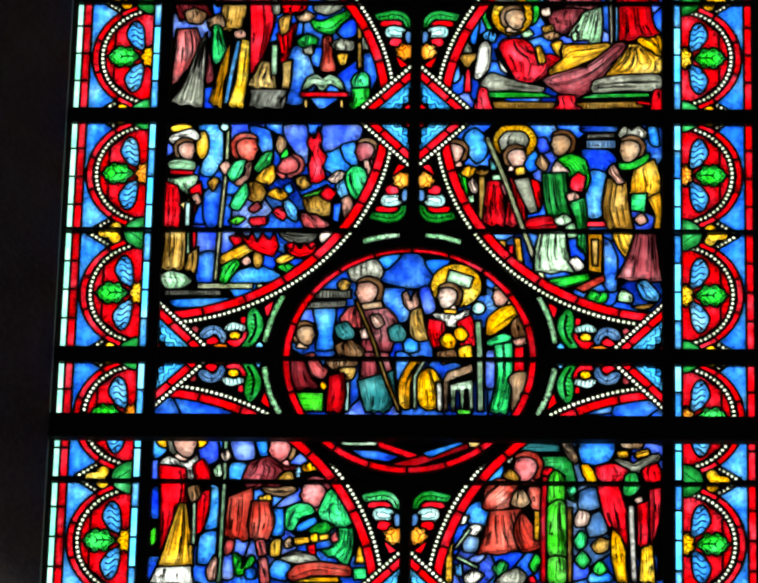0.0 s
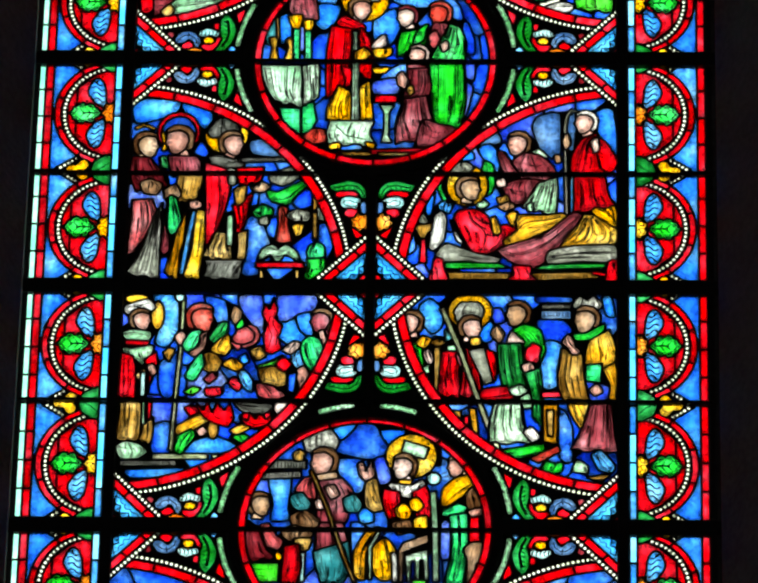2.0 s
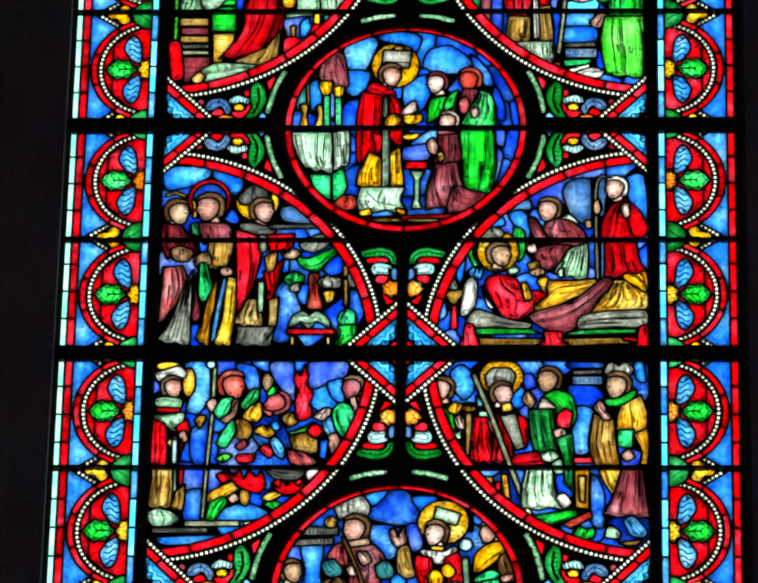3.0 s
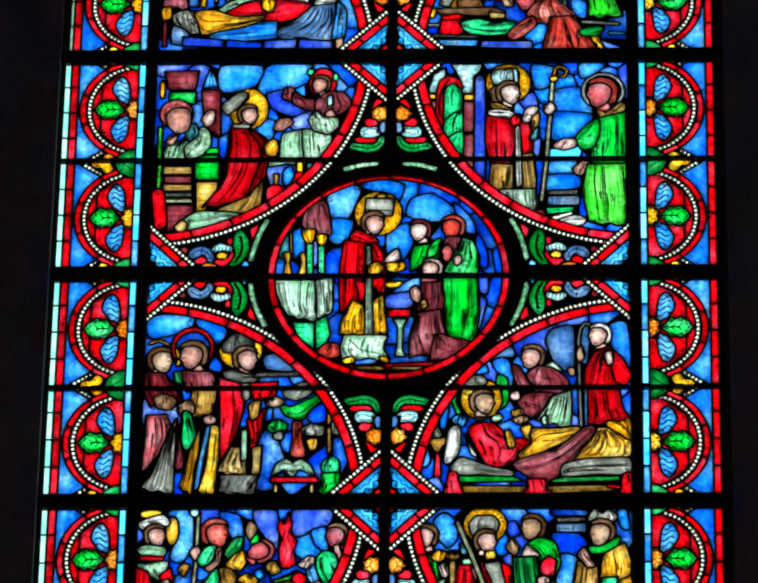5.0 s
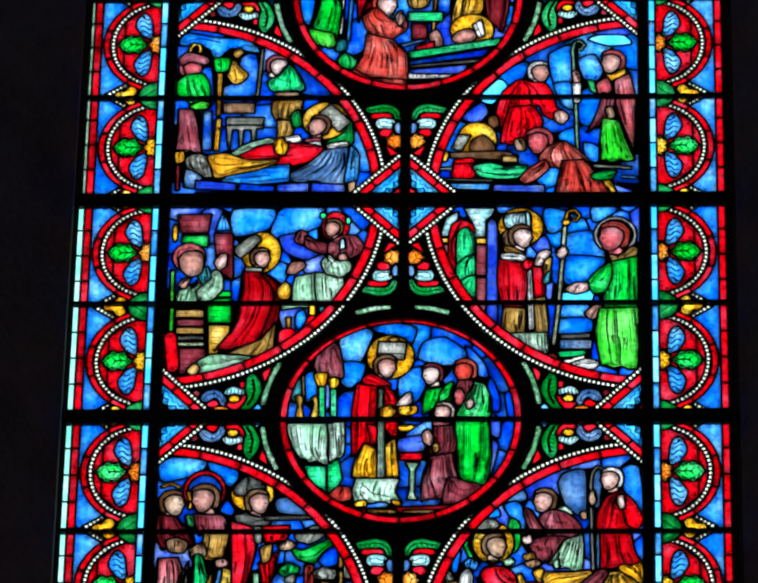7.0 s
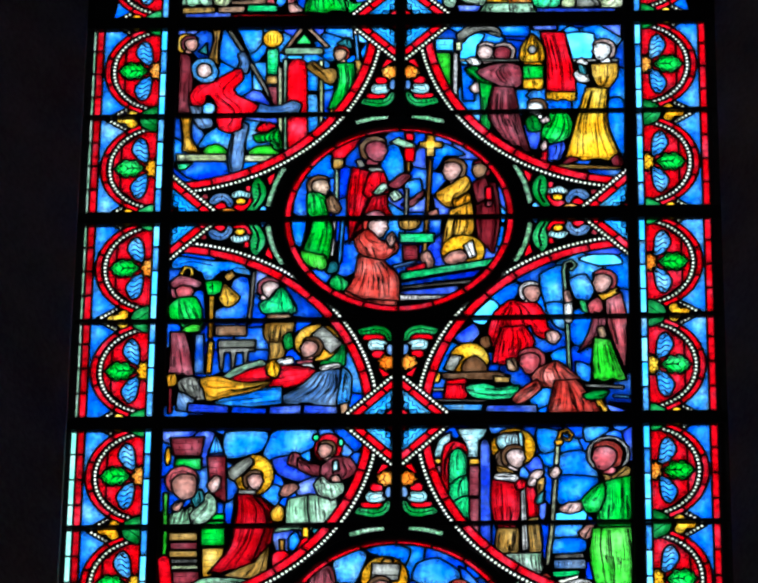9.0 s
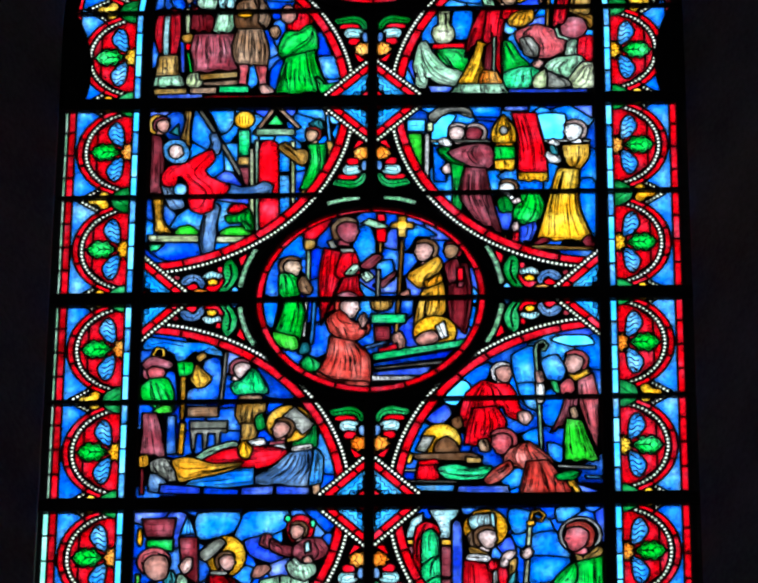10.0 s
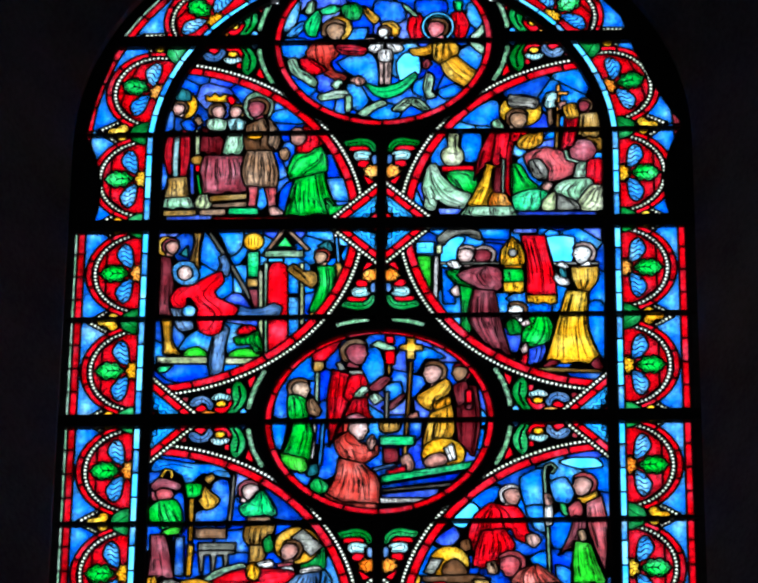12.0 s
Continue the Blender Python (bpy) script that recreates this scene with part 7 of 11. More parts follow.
    g.robe("grey", 7, -39.3, -72.1, -34.8, -69.7, -28.7, -71.4, -27.1, -73.4, -33.2, -73.7)
    g.robe("rust", 6, -36.7, -77.8, -33.8, -74.7, -27.1, -73.7, -17.9, -75.0, -17.2, -77.6, -23.9, -77.3, -30.0, -77.4, -34.5, -79.8)
    g.masonry(g.hard("gold", -35.1, -79.8, -28.5, -78.4, -20.9, -78.3, -19.9, -80.3, -35.1, -80.4))
    g.masonry(g.hard("amber", -15.0, -67.6, -12.0, -65.9, -10.0, -73.6, -15.8, -73.6))
    g.masonry(g.hard("mint", -16.4, -75.3, -10.3, -74.9, -10.5, -79.2, -16.0, -79.3))


def builder_right(g):
    g.tint("teal", 33.3, -30.6, 52.7, -31.1, 53.9, -44.4, 45.9, -39.4, 43.6, -34.4)
    g.tint("blue", 27.7, -38.3, 32.2, -37, 30, -44.5, 26.7, -45.8)
    g.tint("slate", 17.7, -52.1, 25.6, -52.1, 24.6, -64.6, 16.7, -64.6)
    g.tint("deep", 20.1, -65.8, 25.9, -70.8, 24.8, -74.5, 19.1, -72)
    g.tint("slate", 52.7, -45.6, 60.7, -46.8, 61.8, -56.8, 52.8, -58.1)
    g.tint("sky", 54.9, -31.1, 65.7, -30.7, 64.6, -36.7, 59.5, -38.7, 55, -35.5)
    g.tint("slate", 57.3, -56.9, 66.4, -58, 65.3, -79.1, 56.3, -79.2)
    g.tint("slate", 79.4, -34.1, 80.5, -34.1, 80.4, -79, 79, -79)
    g.tint("deep", 37, -55.8, 40.4, -55.7, 40.4, -62, 37.6, -62)
    g.ground("blue")
    g.soft("sky", 25.6, -45.3, 27.3, -38.5, 29.8, -37.5, 30.4, -41.9, 28.0, -45.3)
    g.soft("azure", 18.4, -55.5, 22.9, -52.1, 26.3, -53.8, 26.1, -60.5, 21.5, -60.6)
    g.soft("slate", 18.5, -64.0, 23.1, -63.9, 22.5, -69.0, 18.6, -69.0)
    g.soft("violet", 19.8, -72.3, 23.1, -70.0, 25.3, -70.6, 23.2, -73.0)
    g.soft("azure", 54.9, -31.5, 65.7, -31.4, 64.1, -36.6, 59.6, -38.3, 55.9, -37.7)
    g.soft("slate", 55.0, -48.5, 59.6, -46.8, 61.1, -53.5, 55.0, -54.6)
    g.soft("slate", 57.2, -58.6, 61.1, -55.2, 63.6, -62.0, 58.1, -63.7)
    g.soft("sky", 58.2, -77.1, 62.7, -75.4, 65.8, -78.7, 58.2, -79.7)
    g.soft("violet", 37.3, -55.4, 39.1, -54.7, 39.2, -62.1, 37.7, -61.5)
    g.masonry(g.hard("teal", 34.9, -33.4, 38.0, -30.9, 48.8, -31.6, 48.8, -34.3, 35.3, -34.4))
    g.masonry(g.hard("leaf", 41.1, -35.7, 51.9, -35.6, 54.1, -45.1, 53.5, -51.9, 50.1, -50.2, 50.1, -42.5, 45.8, -39.8, 42.7, -41.8))
    g.robe("grey", 3, 31.0, -36.8, 32.2, -35.1, 33.7, -36.8, 32.5, -38.5)
    g.head(38.4, -39.5, 5.3, "pink", "rust", -1)
    g.robe("ochre", 4, 30.4, -42.6, 32.9, -40.2, 35.7, -43.6, 34.1, -44.6)
    g.robe("rust", 10, 24.8, -53.8, 25.3, -48.1, 28.9, -44.3, 33.5, -45.3, 35.1, -47.0, 33.6, -52.1, 29.1, -54.8)
    g.robe("rust", 7, 38.8, -46.9, 42.1, -47.3, 44.6, -52.7, 41.3, -55.4, 39.1, -52.0)
    g.robe("tan", 5, 33.3, -52.7, 34.5, -48.7, 36.9, -47.6, 39.1, -52.0, 36.7, -53.7)
    g.drape("rust", 14, (26.9, -55.5, 25.5, -62.2, 23.5, -70.0), (36.1, -54.7, 38.3, -60.5, 42.6, -68.1))
    g.robe("rust", 7, 36.4, -55.8, 39.8, -60.4, 42.9, -67.1, 36.8, -68.9, 34.6, -62.2)
    g.masonry(g.hard("amber", 40.4, -54.7, 42.5, -55.0, 42.3, -65.5, 40.5, -65.1))
    g.strip("red", 1.9, 43.9, -41.8, 43.4, -55.4, 43.6, -79.8)
    g.robe("red", 3, 42.7, -42.2, 44.2, -39.8, 46.4, -40.1, 44.9, -42.5)
    g.robe("lime", 5, 45.2, -52.0, 45.5, -43.5, 47.3, -41.1, 49.5, -43.5, 49.8, -50.9, 47.4, -53.0)
    g.robe("lime", 5, 45.3, -53.7, 49.8, -51.9, 50.3, -70.4, 47.5, -71.1, 45.4, -69.5)
    g.robe("lime", 5, 45.4, -71.5, 50.3, -71.4, 50.3, -79.8, 45.5, -79.8)
    g.robe("mint", 3, 50.7, -47.2, 53.2, -45.8, 53.8, -48.2, 51.6, -50.2)
    g.masonry(g.hard("ochre", 50.8, -53.6, 52.6, -53.6, 52.7, -79.8, 51.2, -79.8))
    g.masonry(g.hard("amber", 12.7, -80.1, 12.7, -64.0, 13.9, -60.6, 15.1, -64.0, 15.1, -80.0))
    g.robe("white", 3, 15.4, -58.9, 16.8, -56.6, 19.9, -57.2, 18.1, -59.9)
    g.robe("white", 3, 18.5, -62.3, 21.5, -59.9, 24.5, -60.6, 22.1, -63.6)
    g.strip("celadon", 1.3, 15.8, -68.3, 20.3, -61.3)
    g.strip("celadon", 1.4, 15.9, -71.0, 23.2, -75.0)
    g.robe("white", 4, 18.7, -77.4, 21.1, -75.7, 24.8, -77.3, 21.8, -80.0, 19.0, -79.7)
    g.robe("ice", 2, 15.9, -74.4, 17.7, -73.4, 18.1, -77.4, 16.3, -77.4)
    g.robe("leaf", 4, 27.8, -74.9, 30.2, -72.3, 32.3, -73.9, 30.3, -78.3)
    g.robe("green", 4, 39.3, -73.9, 41.4, -69.8, 42.7, -72.2, 40.9, -76.5)
    g.robe("grey", 6, 28.5, -79.9, 30.9, -77.3, 35.4, -74.9, 37.8, -77.2, 37.0, -79.9)
    g.robe("red", 2, 38.2, -79.5, 40.0, -77.2, 41.8, -79.8)
    g.robe("pale", 3, 53.2, -58.0, 55.0, -54.6, 58.1, -55.9, 57.2, -59.6, 54.2, -60.3)
    g.robe("mint", 4, 53.3, -65.4, 55.1, -62.0, 57.2, -63.7, 56.6, -67.0, 54.5, -68.1)
    g.robe("fern", 5, 53.6, -72.1, 55.7, -68.7, 58.2, -72.0, 56.1, -74.7)
    g.robe("green", 4, 59.1, -75.4, 61.2, -72.0, 63.7, -75.3, 61.2, -77.0)
    g.robe("ochre", 4, 58.8, -67.0, 61.2, -64.3, 64.5, -65.3, 63.3, -68.7, 60.6, -69.4)
    g.robe("tan", 3, 49.4, -31.6, 51.8, -30.9, 54.3, -36.6, 53.4, -38.3, 51.3, -36.0)
    g.robe("gold", 5, 55.3, -38.7, 58.0, -39.0, 60.5, -43.4, 58.0, -45.1, 55.9, -41.7)
    g.robe("tan", 3, 67.2, -28.9, 74.9, -28.8, 74.3, -32.4, 68.7, -32.4)
    g.robe("amber", 3, 66.6, -34.2, 69.7, -33.8, 70.3, -35.8, 67.2, -36.2)
    g.robe("amber", 3, 72.1, -34.8, 76.4, -33.1, 77.0, -34.8, 73.4, -36.5)
    g.robe("grey", 5, 65.7, -36.6, 69.7, -37.6, 71.8, -38.6, 74.3, -37.2, 79.5, -34.8, 80.1, -36.5, 74.9, -39.9, 73.0, -41.6, 70.3, -40.6)
    g.robe("red", 6, 59.9, -39.7, 65.7, -38.6, 70.3, -41.0, 69.7, -43.3, 64.2, -45.1, 61.1, -43.4)
    g.robe("red", 5, 74.9, -40.2, 79.5, -38.2, 80.4, -43.9, 75.8, -44.3)
    g.robe("fern", 5, 68.8, -48.4, 69.7, -42.3, 72.7, -41.6, 73.7, -46.7, 71.2, -49.4)
    g.robe("pale", 2, 72.1, -50.8, 74.3, -49.4, 74.9, -51.8, 72.7, -52.5)
    g.drape("red", 12, (60.8, -46.1, 62.7, -55.2, 65.7, -63.6), (66.6, -45.7, 69.4, -55.2, 70.3, -66.9))
    g.drape("red", 7, (73.4, -52.8, 73.7, -60.2, 73.7, -66.9), (76.4, -51.8, 76.4, -58.5, 75.8, -66.9))
    g.drape("red", 5, (77.3, -47.7, 77.6, -55.1, 77.3, -66.9), (80.1, -47.0, 80.1, -55.1, 78.8, -63.5))
    g.strip("white", 2.0, 71.2, -52.8, 71.5, -63.6, 72.2, -79.6)
    g.drape("gold", 8, (65.4, -61.3, 65.5, -70.3, 67.3, -79.3), (67.6, -63.6, 69.1, -70.3, 69.7, -79.3))
    g.drape("gold", 8, (74.9, -67.9, 74.6, -73.6, 74.3, -79.3), (77.3, -66.9, 77.9, -73.6, 78.2, -79.2))
    g.strip("sky", 1.1, 80.4, -65.2, 80.0, -78.6)


def shrine_left(g):
    g.tint("sky", -79.6, -17.1, -62.2, -17.3, -49.6, -25.1, -54.6, -22, -65.8, -21, -74.3, -24.8)
    g.tint("blue", -62, -21.9, -52.1, -23.5, -51.7, -40.2, -60.2, -44.6)
    g.tint("deep", -62.8, -40, -52.9, -38.6, -51.5, -46.9, -62.6, -46.8)
    g.tint("deep", -37.1, -29.8, -25.8, -40.5, -26.9, -46.5, -36.8, -44.9)
    g.tint("sky", -19.4, -55.5, -11.9, -69, -12.9, -79.3, -17.9, -70.4)
    g.tint("deep", -17.9, -76.3, -11.7, -77.8, -17.7, -86.6)
    g.tint("blue", -73.5, -50.4, -67.5, -46, -66.9, -66.9, -71.7, -66.8)
    g.tint("slate", -77, -19.4, -69.6, -17.2, -59.6, -19.6, -63.2, -24.9, -69.3, -26.3)
    g.tint("slate", -68.2, -21.8, -62, -21.9, -64.3, -28.7, -66.8, -28.6)
    g.ground("blue")
    g.soft("sky", -80.2, -22.0, -77.9, -17.8, -65.8, -20.1, -57.3, -20.6, -52.0, -25.3, -62.3, -23.0, -67.3, -28.0, -69.2, -23.8, -74.4, -21.2)
    g.soft("blue", -72.3, -33.4, -69.2, -32.6, -68.1, -46.8, -70.1, -48.8, -71.4, -40.5)
    g.soft("blue", -57.7, -28.1, -53.7, -27.1, -52.3, -40.7, -54.9, -44.5, -63.4, -44.8, -63.5, -41.0, -60.2, -39.0)
    g.soft("deep", -39.8, -37.8, -39.1, -29.6, -24.4, -40.2, -26.0, -44.2, -36.2, -43.0)
    g.soft("azure", -18.2, -65.9, -16.3, -57.7, -11.1, -70.1, -12.0, -76.2, -17.1, -75.1)
    g.hard("deep", -71.2, -50.9, -68.0, -50.9, -67.4, -67.8, -71.2, -67.4)
    g.line(0.5, -77.5, -20.3, -72.7, -19.5, -65.8, -21.3)
    g.line(0.5, -62.3, -24.7, -57.2, -22.3, -53.4, -23.2)
    g.strip("gold", 1.5, -75.5, -27.9, -76.7, -24.6, -75.4, -22.0, -73.3, -22.5, -72.9, -25.0, -74.2, -25.8)
    g.head(-76.1, -31.7, 4.6, "pink", "plum", 1, -6)
    g.robe("plum", 4, -80.3, -28.7, -77.3, -25.8, -72.8, -26.7, -69.7, -28.8, -71.0, -30.5, -76.5, -29.2, -79.2, -30.8)
    g.robe("green", 5, -80.1, -38.7, -77.3, -35.9, -71.9, -35.5, -69.7, -40.5, -69.4, -48.8, -72.4, -49.6, -76.6, -45.9, -79.8, -43.3)
    g.robe("lime", 3, -75.9, -48.8, -71.8, -46.7, -69.1, -47.6, -69.7, -49.7, -74.5, -50.0)
    g.drape("plum", 8, (-79.2, -50.4, -79.2, -61.1, -79.6, -67.3), (-75.1, -50.4, -73.1, -59.1, -71.8, -67.8))
    g.robe("amber", 2, -80.3, -68.5, -77.6, -67.7, -77.1, -71.8, -79.8, -73.0)
    g.strip("wine", 1.5, -79.1, -73.4, -79.0, -84.4)
    g.robe("green", 3, -68.3, -28.4, -62.5, -28.5, -63.1, -33.1, -67.1, -33.9)
    g.masonry(g.hard("amber", -66.8, -34.3, -64.7, -34.3, -64.9, -53.0, -66.5, -53.0))
    g.masonry(g.hard("gold", -66.5, -53.8, -64.5, -53.9, -65.1, -67.8, -67.1, -67.8))
    g.robe("ochre", 2, -61.6, -26.0, -58.9, -23.9, -57.8, -26.0, -60.1, -28.1)
    g.robe("amber", 4, -61.1, -29.4, -59.7, -31.5, -56.2, -35.3, -58.1, -38.2, -60.8, -39.0, -63.0, -35.6, -62.3, -34.4)
    g.strip("grey", 1.4, -51.0, -24.0, -51.7, -36.6, -52.5, -47.0)
    g.masonry(g.hard("brown", -64.3, -47.2, -53.1, -47.4, -53.0, -51.9, -64.2, -51.8))
    g.masonry(g.hard("grey", -63.1, -53.5, -49.6, -53.6, -49.8, -56.9, -63.0, -56.8))
    g.hard("grey", -63.0, -56.8, -49.8, -56.9, -49.8, -58.6, -52.2, -58.5, -52.6, -65.5, -53.7, -65.5, -54.2, -58.9, -56.5, -58.9, -57.0, -66.3, -58.0, -66.3, -58.6, -58.9, -60.6, -58.9, -61.1, -66.2, -62.1, -66.2)
    g.head(-45.7, -31.2, 4.3, "pale", "plum", 1, -10)
    g.robe("mint", 6, -48.3, -38.3, -44.9, -36.2, -41.6, -31.3, -38.1, -36.3, -36.3, -41.4, -41.3, -42.5, -47.2, -41.6)
    g.robe("brown", 3, -45.8, -43.3, -38.6, -42.6, -37.9, -45.5, -45.3, -46.6)
    g.drape("ochre", 8, (-46.3, -47.0, -46.6, -51.2, -45.1, -55.3), (-36.5, -45.5, -37.7, -53.4, -39.9, -59.5))
    g.drape("ochre", 4, (-44.4, -55.3, -44.3, -59.5, -44.6, -62.3), (-39.7, -55.4, -39.9, -59.5, -41.2, -62.4))
    g.robe("leaf", 2, -40.1, -52.9, -37.8, -50.5, -36.6, -56.7, -39.3, -57.9)
    g.robe("fern", 3, -27.3, -65.8, -24.0, -59.7, -20.2, -47.4, -19.0, -59.8, -18.9, -64.3, -22.2, -66.7)
    g.oval("amber", -28.2, -55.1, 8.2, 8.0)
    g.masonry(g.hard("grey", -30.6, -51.8, -26.3, -47.7, -19.0, -55.6, -23.4, -60.1))
    g.head(-30.2, -57.2, 4.3, "flesh", "brown", -1, 14)
    g.hard("plum", -35.5, -62.8, -29.4, -62.1, -29.0, -65.4, -34.7, -65.7)
    g.robe("white", 2, -43.3, -62.8, -37.5, -61.2, -36.5, -63.7, -42.2, -64.8)
    g.robe("white", 2, -35.4, -64.9, -30.0, -64.1, -29.3, -66.6, -34.7, -67.0)
    g.robe("white", 2, -27.3, -65.4, -20.6, -64.2, -19.9, -66.7, -26.3, -67.5)
    g.robe("celadon", 5, -61.0, -69.5, -56.0, -65.5, -47.7, -62.7, -45.9, -64.4, -54.3, -68.0, -59.6, -70.8)
    g.robe("red", 8, -57.6, -70.4, -50.9, -66.8, -44.2, -65.2, -34.1, -65.7, -29.0, -67.0, -33.9, -71.9, -40.6, -73.8, -47.4, -73.3, -54.2, -71.6)
    g.robe("gold", 3, -45.6, -64.4, -43.3, -62.3, -41.2, -65.7, -42.4, -69.7, -45.2, -68.1)
    g.drape("slate", 12, (-28.0, -67.8, -33.9, -73.9, -43.9, -79.9), (-20.6, -66.7, -18.8, -74.1, -21.0, -81.4))
    g.drape("sky", 10, (-40.6, -74.2, -50.7, -74.9, -62.4, -77.7), (-40.5, -80.3, -50.5, -81.4, -64.0, -82.1))
    g.robe("ice", 5, -18.9, -65.9, -16.5, -70.0, -17.0, -80.2, -20.6, -81.4, -19.5, -72.0)
    g.robe("grey", 6, -76.1, -71.4, -72.5, -69.4, -67.0, -71.5, -65.8, -77.6, -70.1, -78.4, -74.6, -76.7)
    g.robe("amber", 10, -68.4, -70.2, -62.7, -69.5, -54.1, -72.5, -44.1, -71.8, -50.7, -74.9, -60.8, -77.3, -65.8, -78.8, -66.9, -74.3)
    g.robe("slate", 6, -76.0, -75.5, -71.5, -78.4, -70.0, -82.8, -76.4, -82.8)
    g.masonry(g.hard("violet", -72.8, -80.0, -58.3, -81.4, -58.5, -84.6, -73.0, -84.0))
    g.masonry(g.hard("blue", -57.6, -81.4, -45.1, -82.7, -45.4, -85.1, -57.9, -84.6))
    g.masonry(g.hard("violet", -44.5, -81.9, -33.1, -81.2, -33.3, -85.3, -44.7, -85.2))
    g.masonry(g.hard("violet", -32.4, -81.2, -20.6, -82.2, -20.6, -85.4, -32.7, -85.3))
    g.strip("wine", 1.4, -72.6, -85.9, -18.6, -86.5)
    g.hard("tan", -20.0, -81.4, -17.0, -80.6, -16.9, -85.5, -19.6, -85.4)


def burial_right(g):
    g.tint("sky", 36.6, -33.7, 44, -32.3, 41.5, -39.8, 32.9, -42.7)
    g.tint("blue", 23.1, -44.1, 31.7, -45.7, 31.7, -54.6, 20.7, -56)
    g.tint("sky", 50.8, -30.8, 57.6, -24.9, 58, -50.5, 51.3, -45.9)
    g.tint("blue", 52.5, -51.9, 61, -53.5, 60.9, -69.8, 54.8, -63.8)
    g.tint("sky", 62.5, -23.4, 68.7, -26.5, 68.5, -35.6, 63.6, -37)
    g.tint("blue", 65, -18.9, 81.1, -19.1, 81, -23.6, 69.9, -23.5)
    g.tint("sky", 77.3, -25.1, 81, -25.2, 80.7, -41.8, 79.6, -35.7)
    g.tint("deep", 62.9, -49, 68.4, -47.6, 68.2, -64, 62.7, -71.3)
    g.tint("sky", 15.9, -80.3, 32.9, -81, 32.9, -84.5, 15.9, -84.3)
    g.tint("deep", 32.9, -81.3, 49.8, -81.5, 48.6, -85, 32.9, -84.8)
    g.ground("sky")
    g.soft("sky", 33.0, -35.9, 41.9, -30.4, 42.2, -33.6, 38.5, -39.3, 33.4, -41.8)
    g.soft("cyan", 25.8, -45.8, 32.5, -38.0, 35.1, -41.0, 30.0, -48.0)
    g.soft("sky", 50.4, -27.4, 59.0, -23.3, 58.9, -37.9, 52.1, -39.1)
    g.soft("azure", 60.6, -29.6, 65.7, -27.6, 68.4, -33.9, 66.7, -38.0, 62.6, -37.1)
    g.soft("cyan", 64.1, -20.4, 68.6, -19.2, 76.1, -19.3, 78.8, -22.3, 70.9, -23.0)
    g.soft("sky", 52.0, -39.9, 58.5, -40.0, 58.4, -50.4, 55.0, -48.3)
    g.soft("sky", 53.3, -61.8, 58.7, -58.6, 60.3, -66.8, 56.9, -67.6)
    g.soft("violet", 19.8, -54.0, 26.6, -47.9, 28.3, -52.1, 24.9, -56.1)
    g.soft("azure", 62.3, -64.8, 67.0, -66.9, 66.6, -73.0, 62.9, -70.9)
    g.strip("celadon", 1.4, 59.9, -68.9, 59.4, -50.4, 58.9, -35.8, 58.3, -25.4, 59.0, -22.0, 61.0, -21.2, 62.4, -22.9, 61.3, -25.0, 60.0, -24.6)
    g.robe("white", 2, 58.5, -39.6, 60.9, -39.6, 60.8, -47.1, 58.8, -47.5)
    g.robe("flesh", 2, 58.2, -34.6, 60.2, -34.2, 61.2, -38.4, 58.8, -39.2)
    g.head(46.3, -34.4, 4.3, "flesh", "white", 1)
    g.robe("red", 9, 34.4, -43.4, 39.5, -38.5, 44.2, -39.8, 48.3, -39.9, 50.7, -44.1, 52.0, -50.3, 53.7, -51.5, 52.6, -54.8, 48.6, -52.7, 46.9, -48.2, 43.5, -49.4, 36.8, -49.7, 35.1, -56.3, 32.0, -57.5, 32.4, -50.0)
    g.drape("red", 10, (36.8, -50.1, 34.4, -58.3, 33.7, -64.9), (43.9, -49.4, 47.2, -56.4, 43.5, -64.2))
    g.robe("flesh", 2, 52.0, -51.9, 55.4, -51.6, 56.7, -54.1, 54.6, -56.9, 52.3, -55.2)
    g.robe("brown", 2, 28.3, -54.5, 31.7, -53.3, 32.4, -57.5, 29.7, -58.7)
    g.robe("tan", 2, 38.1, -63.7, 40.8, -62.9, 41.8, -67.8, 38.8, -67.8)
    g.oval("gold", 24.9, -63.5, 7.2, 7.6)
    g.masonry(g.hard("grey", 15.9, -67.1, 18.5, -61.0, 22.9, -61.5, 19.6, -68.4))
    g.soft("brown", 22.9, -68.0, 23.6, -63.9, 27.0, -61.9, 30.0, -64.8, 31.0, -68.1)
    g.hard("brown", 14.9, -68.7, 35.0, -68.2, 39.4, -70.3, 38.4, -72.3, 15.9, -71.2)
    g.robe("amber", 2, 11.2, -70.7, 12.5, -67.9, 14.9, -69.2, 14.2, -72.4, 11.8, -72.0)
    g.robe("red", 4, 17.2, -73.7, 22.6, -72.9, 24.3, -77.8, 21.6, -80.6, 16.6, -79.4)
    g.robe("red", 2, 17.2, -72.0, 23.3, -71.3, 24.0, -72.9, 17.6, -73.3)
    g.robe("mint", 6, 24.0, -75.0, 30.0, -73.8, 35.0, -75.5, 42.1, -74.8, 40.1, -78.8, 33.4, -79.5, 26.7, -78.7)
    g.hard("ochre", 33.4, -70.2, 39.1, -70.7, 39.1, -73.1, 33.7, -73.0)
    g.strip("grey", 1.2, 11.5, -75.6, 16.6, -75.7)
    g.strip("grey", 1.0, 13.2, -80.1, 30.8, -80.7)
    g.head(46.8, -63.8, 5.2, "pink", "pink", -1, -10)
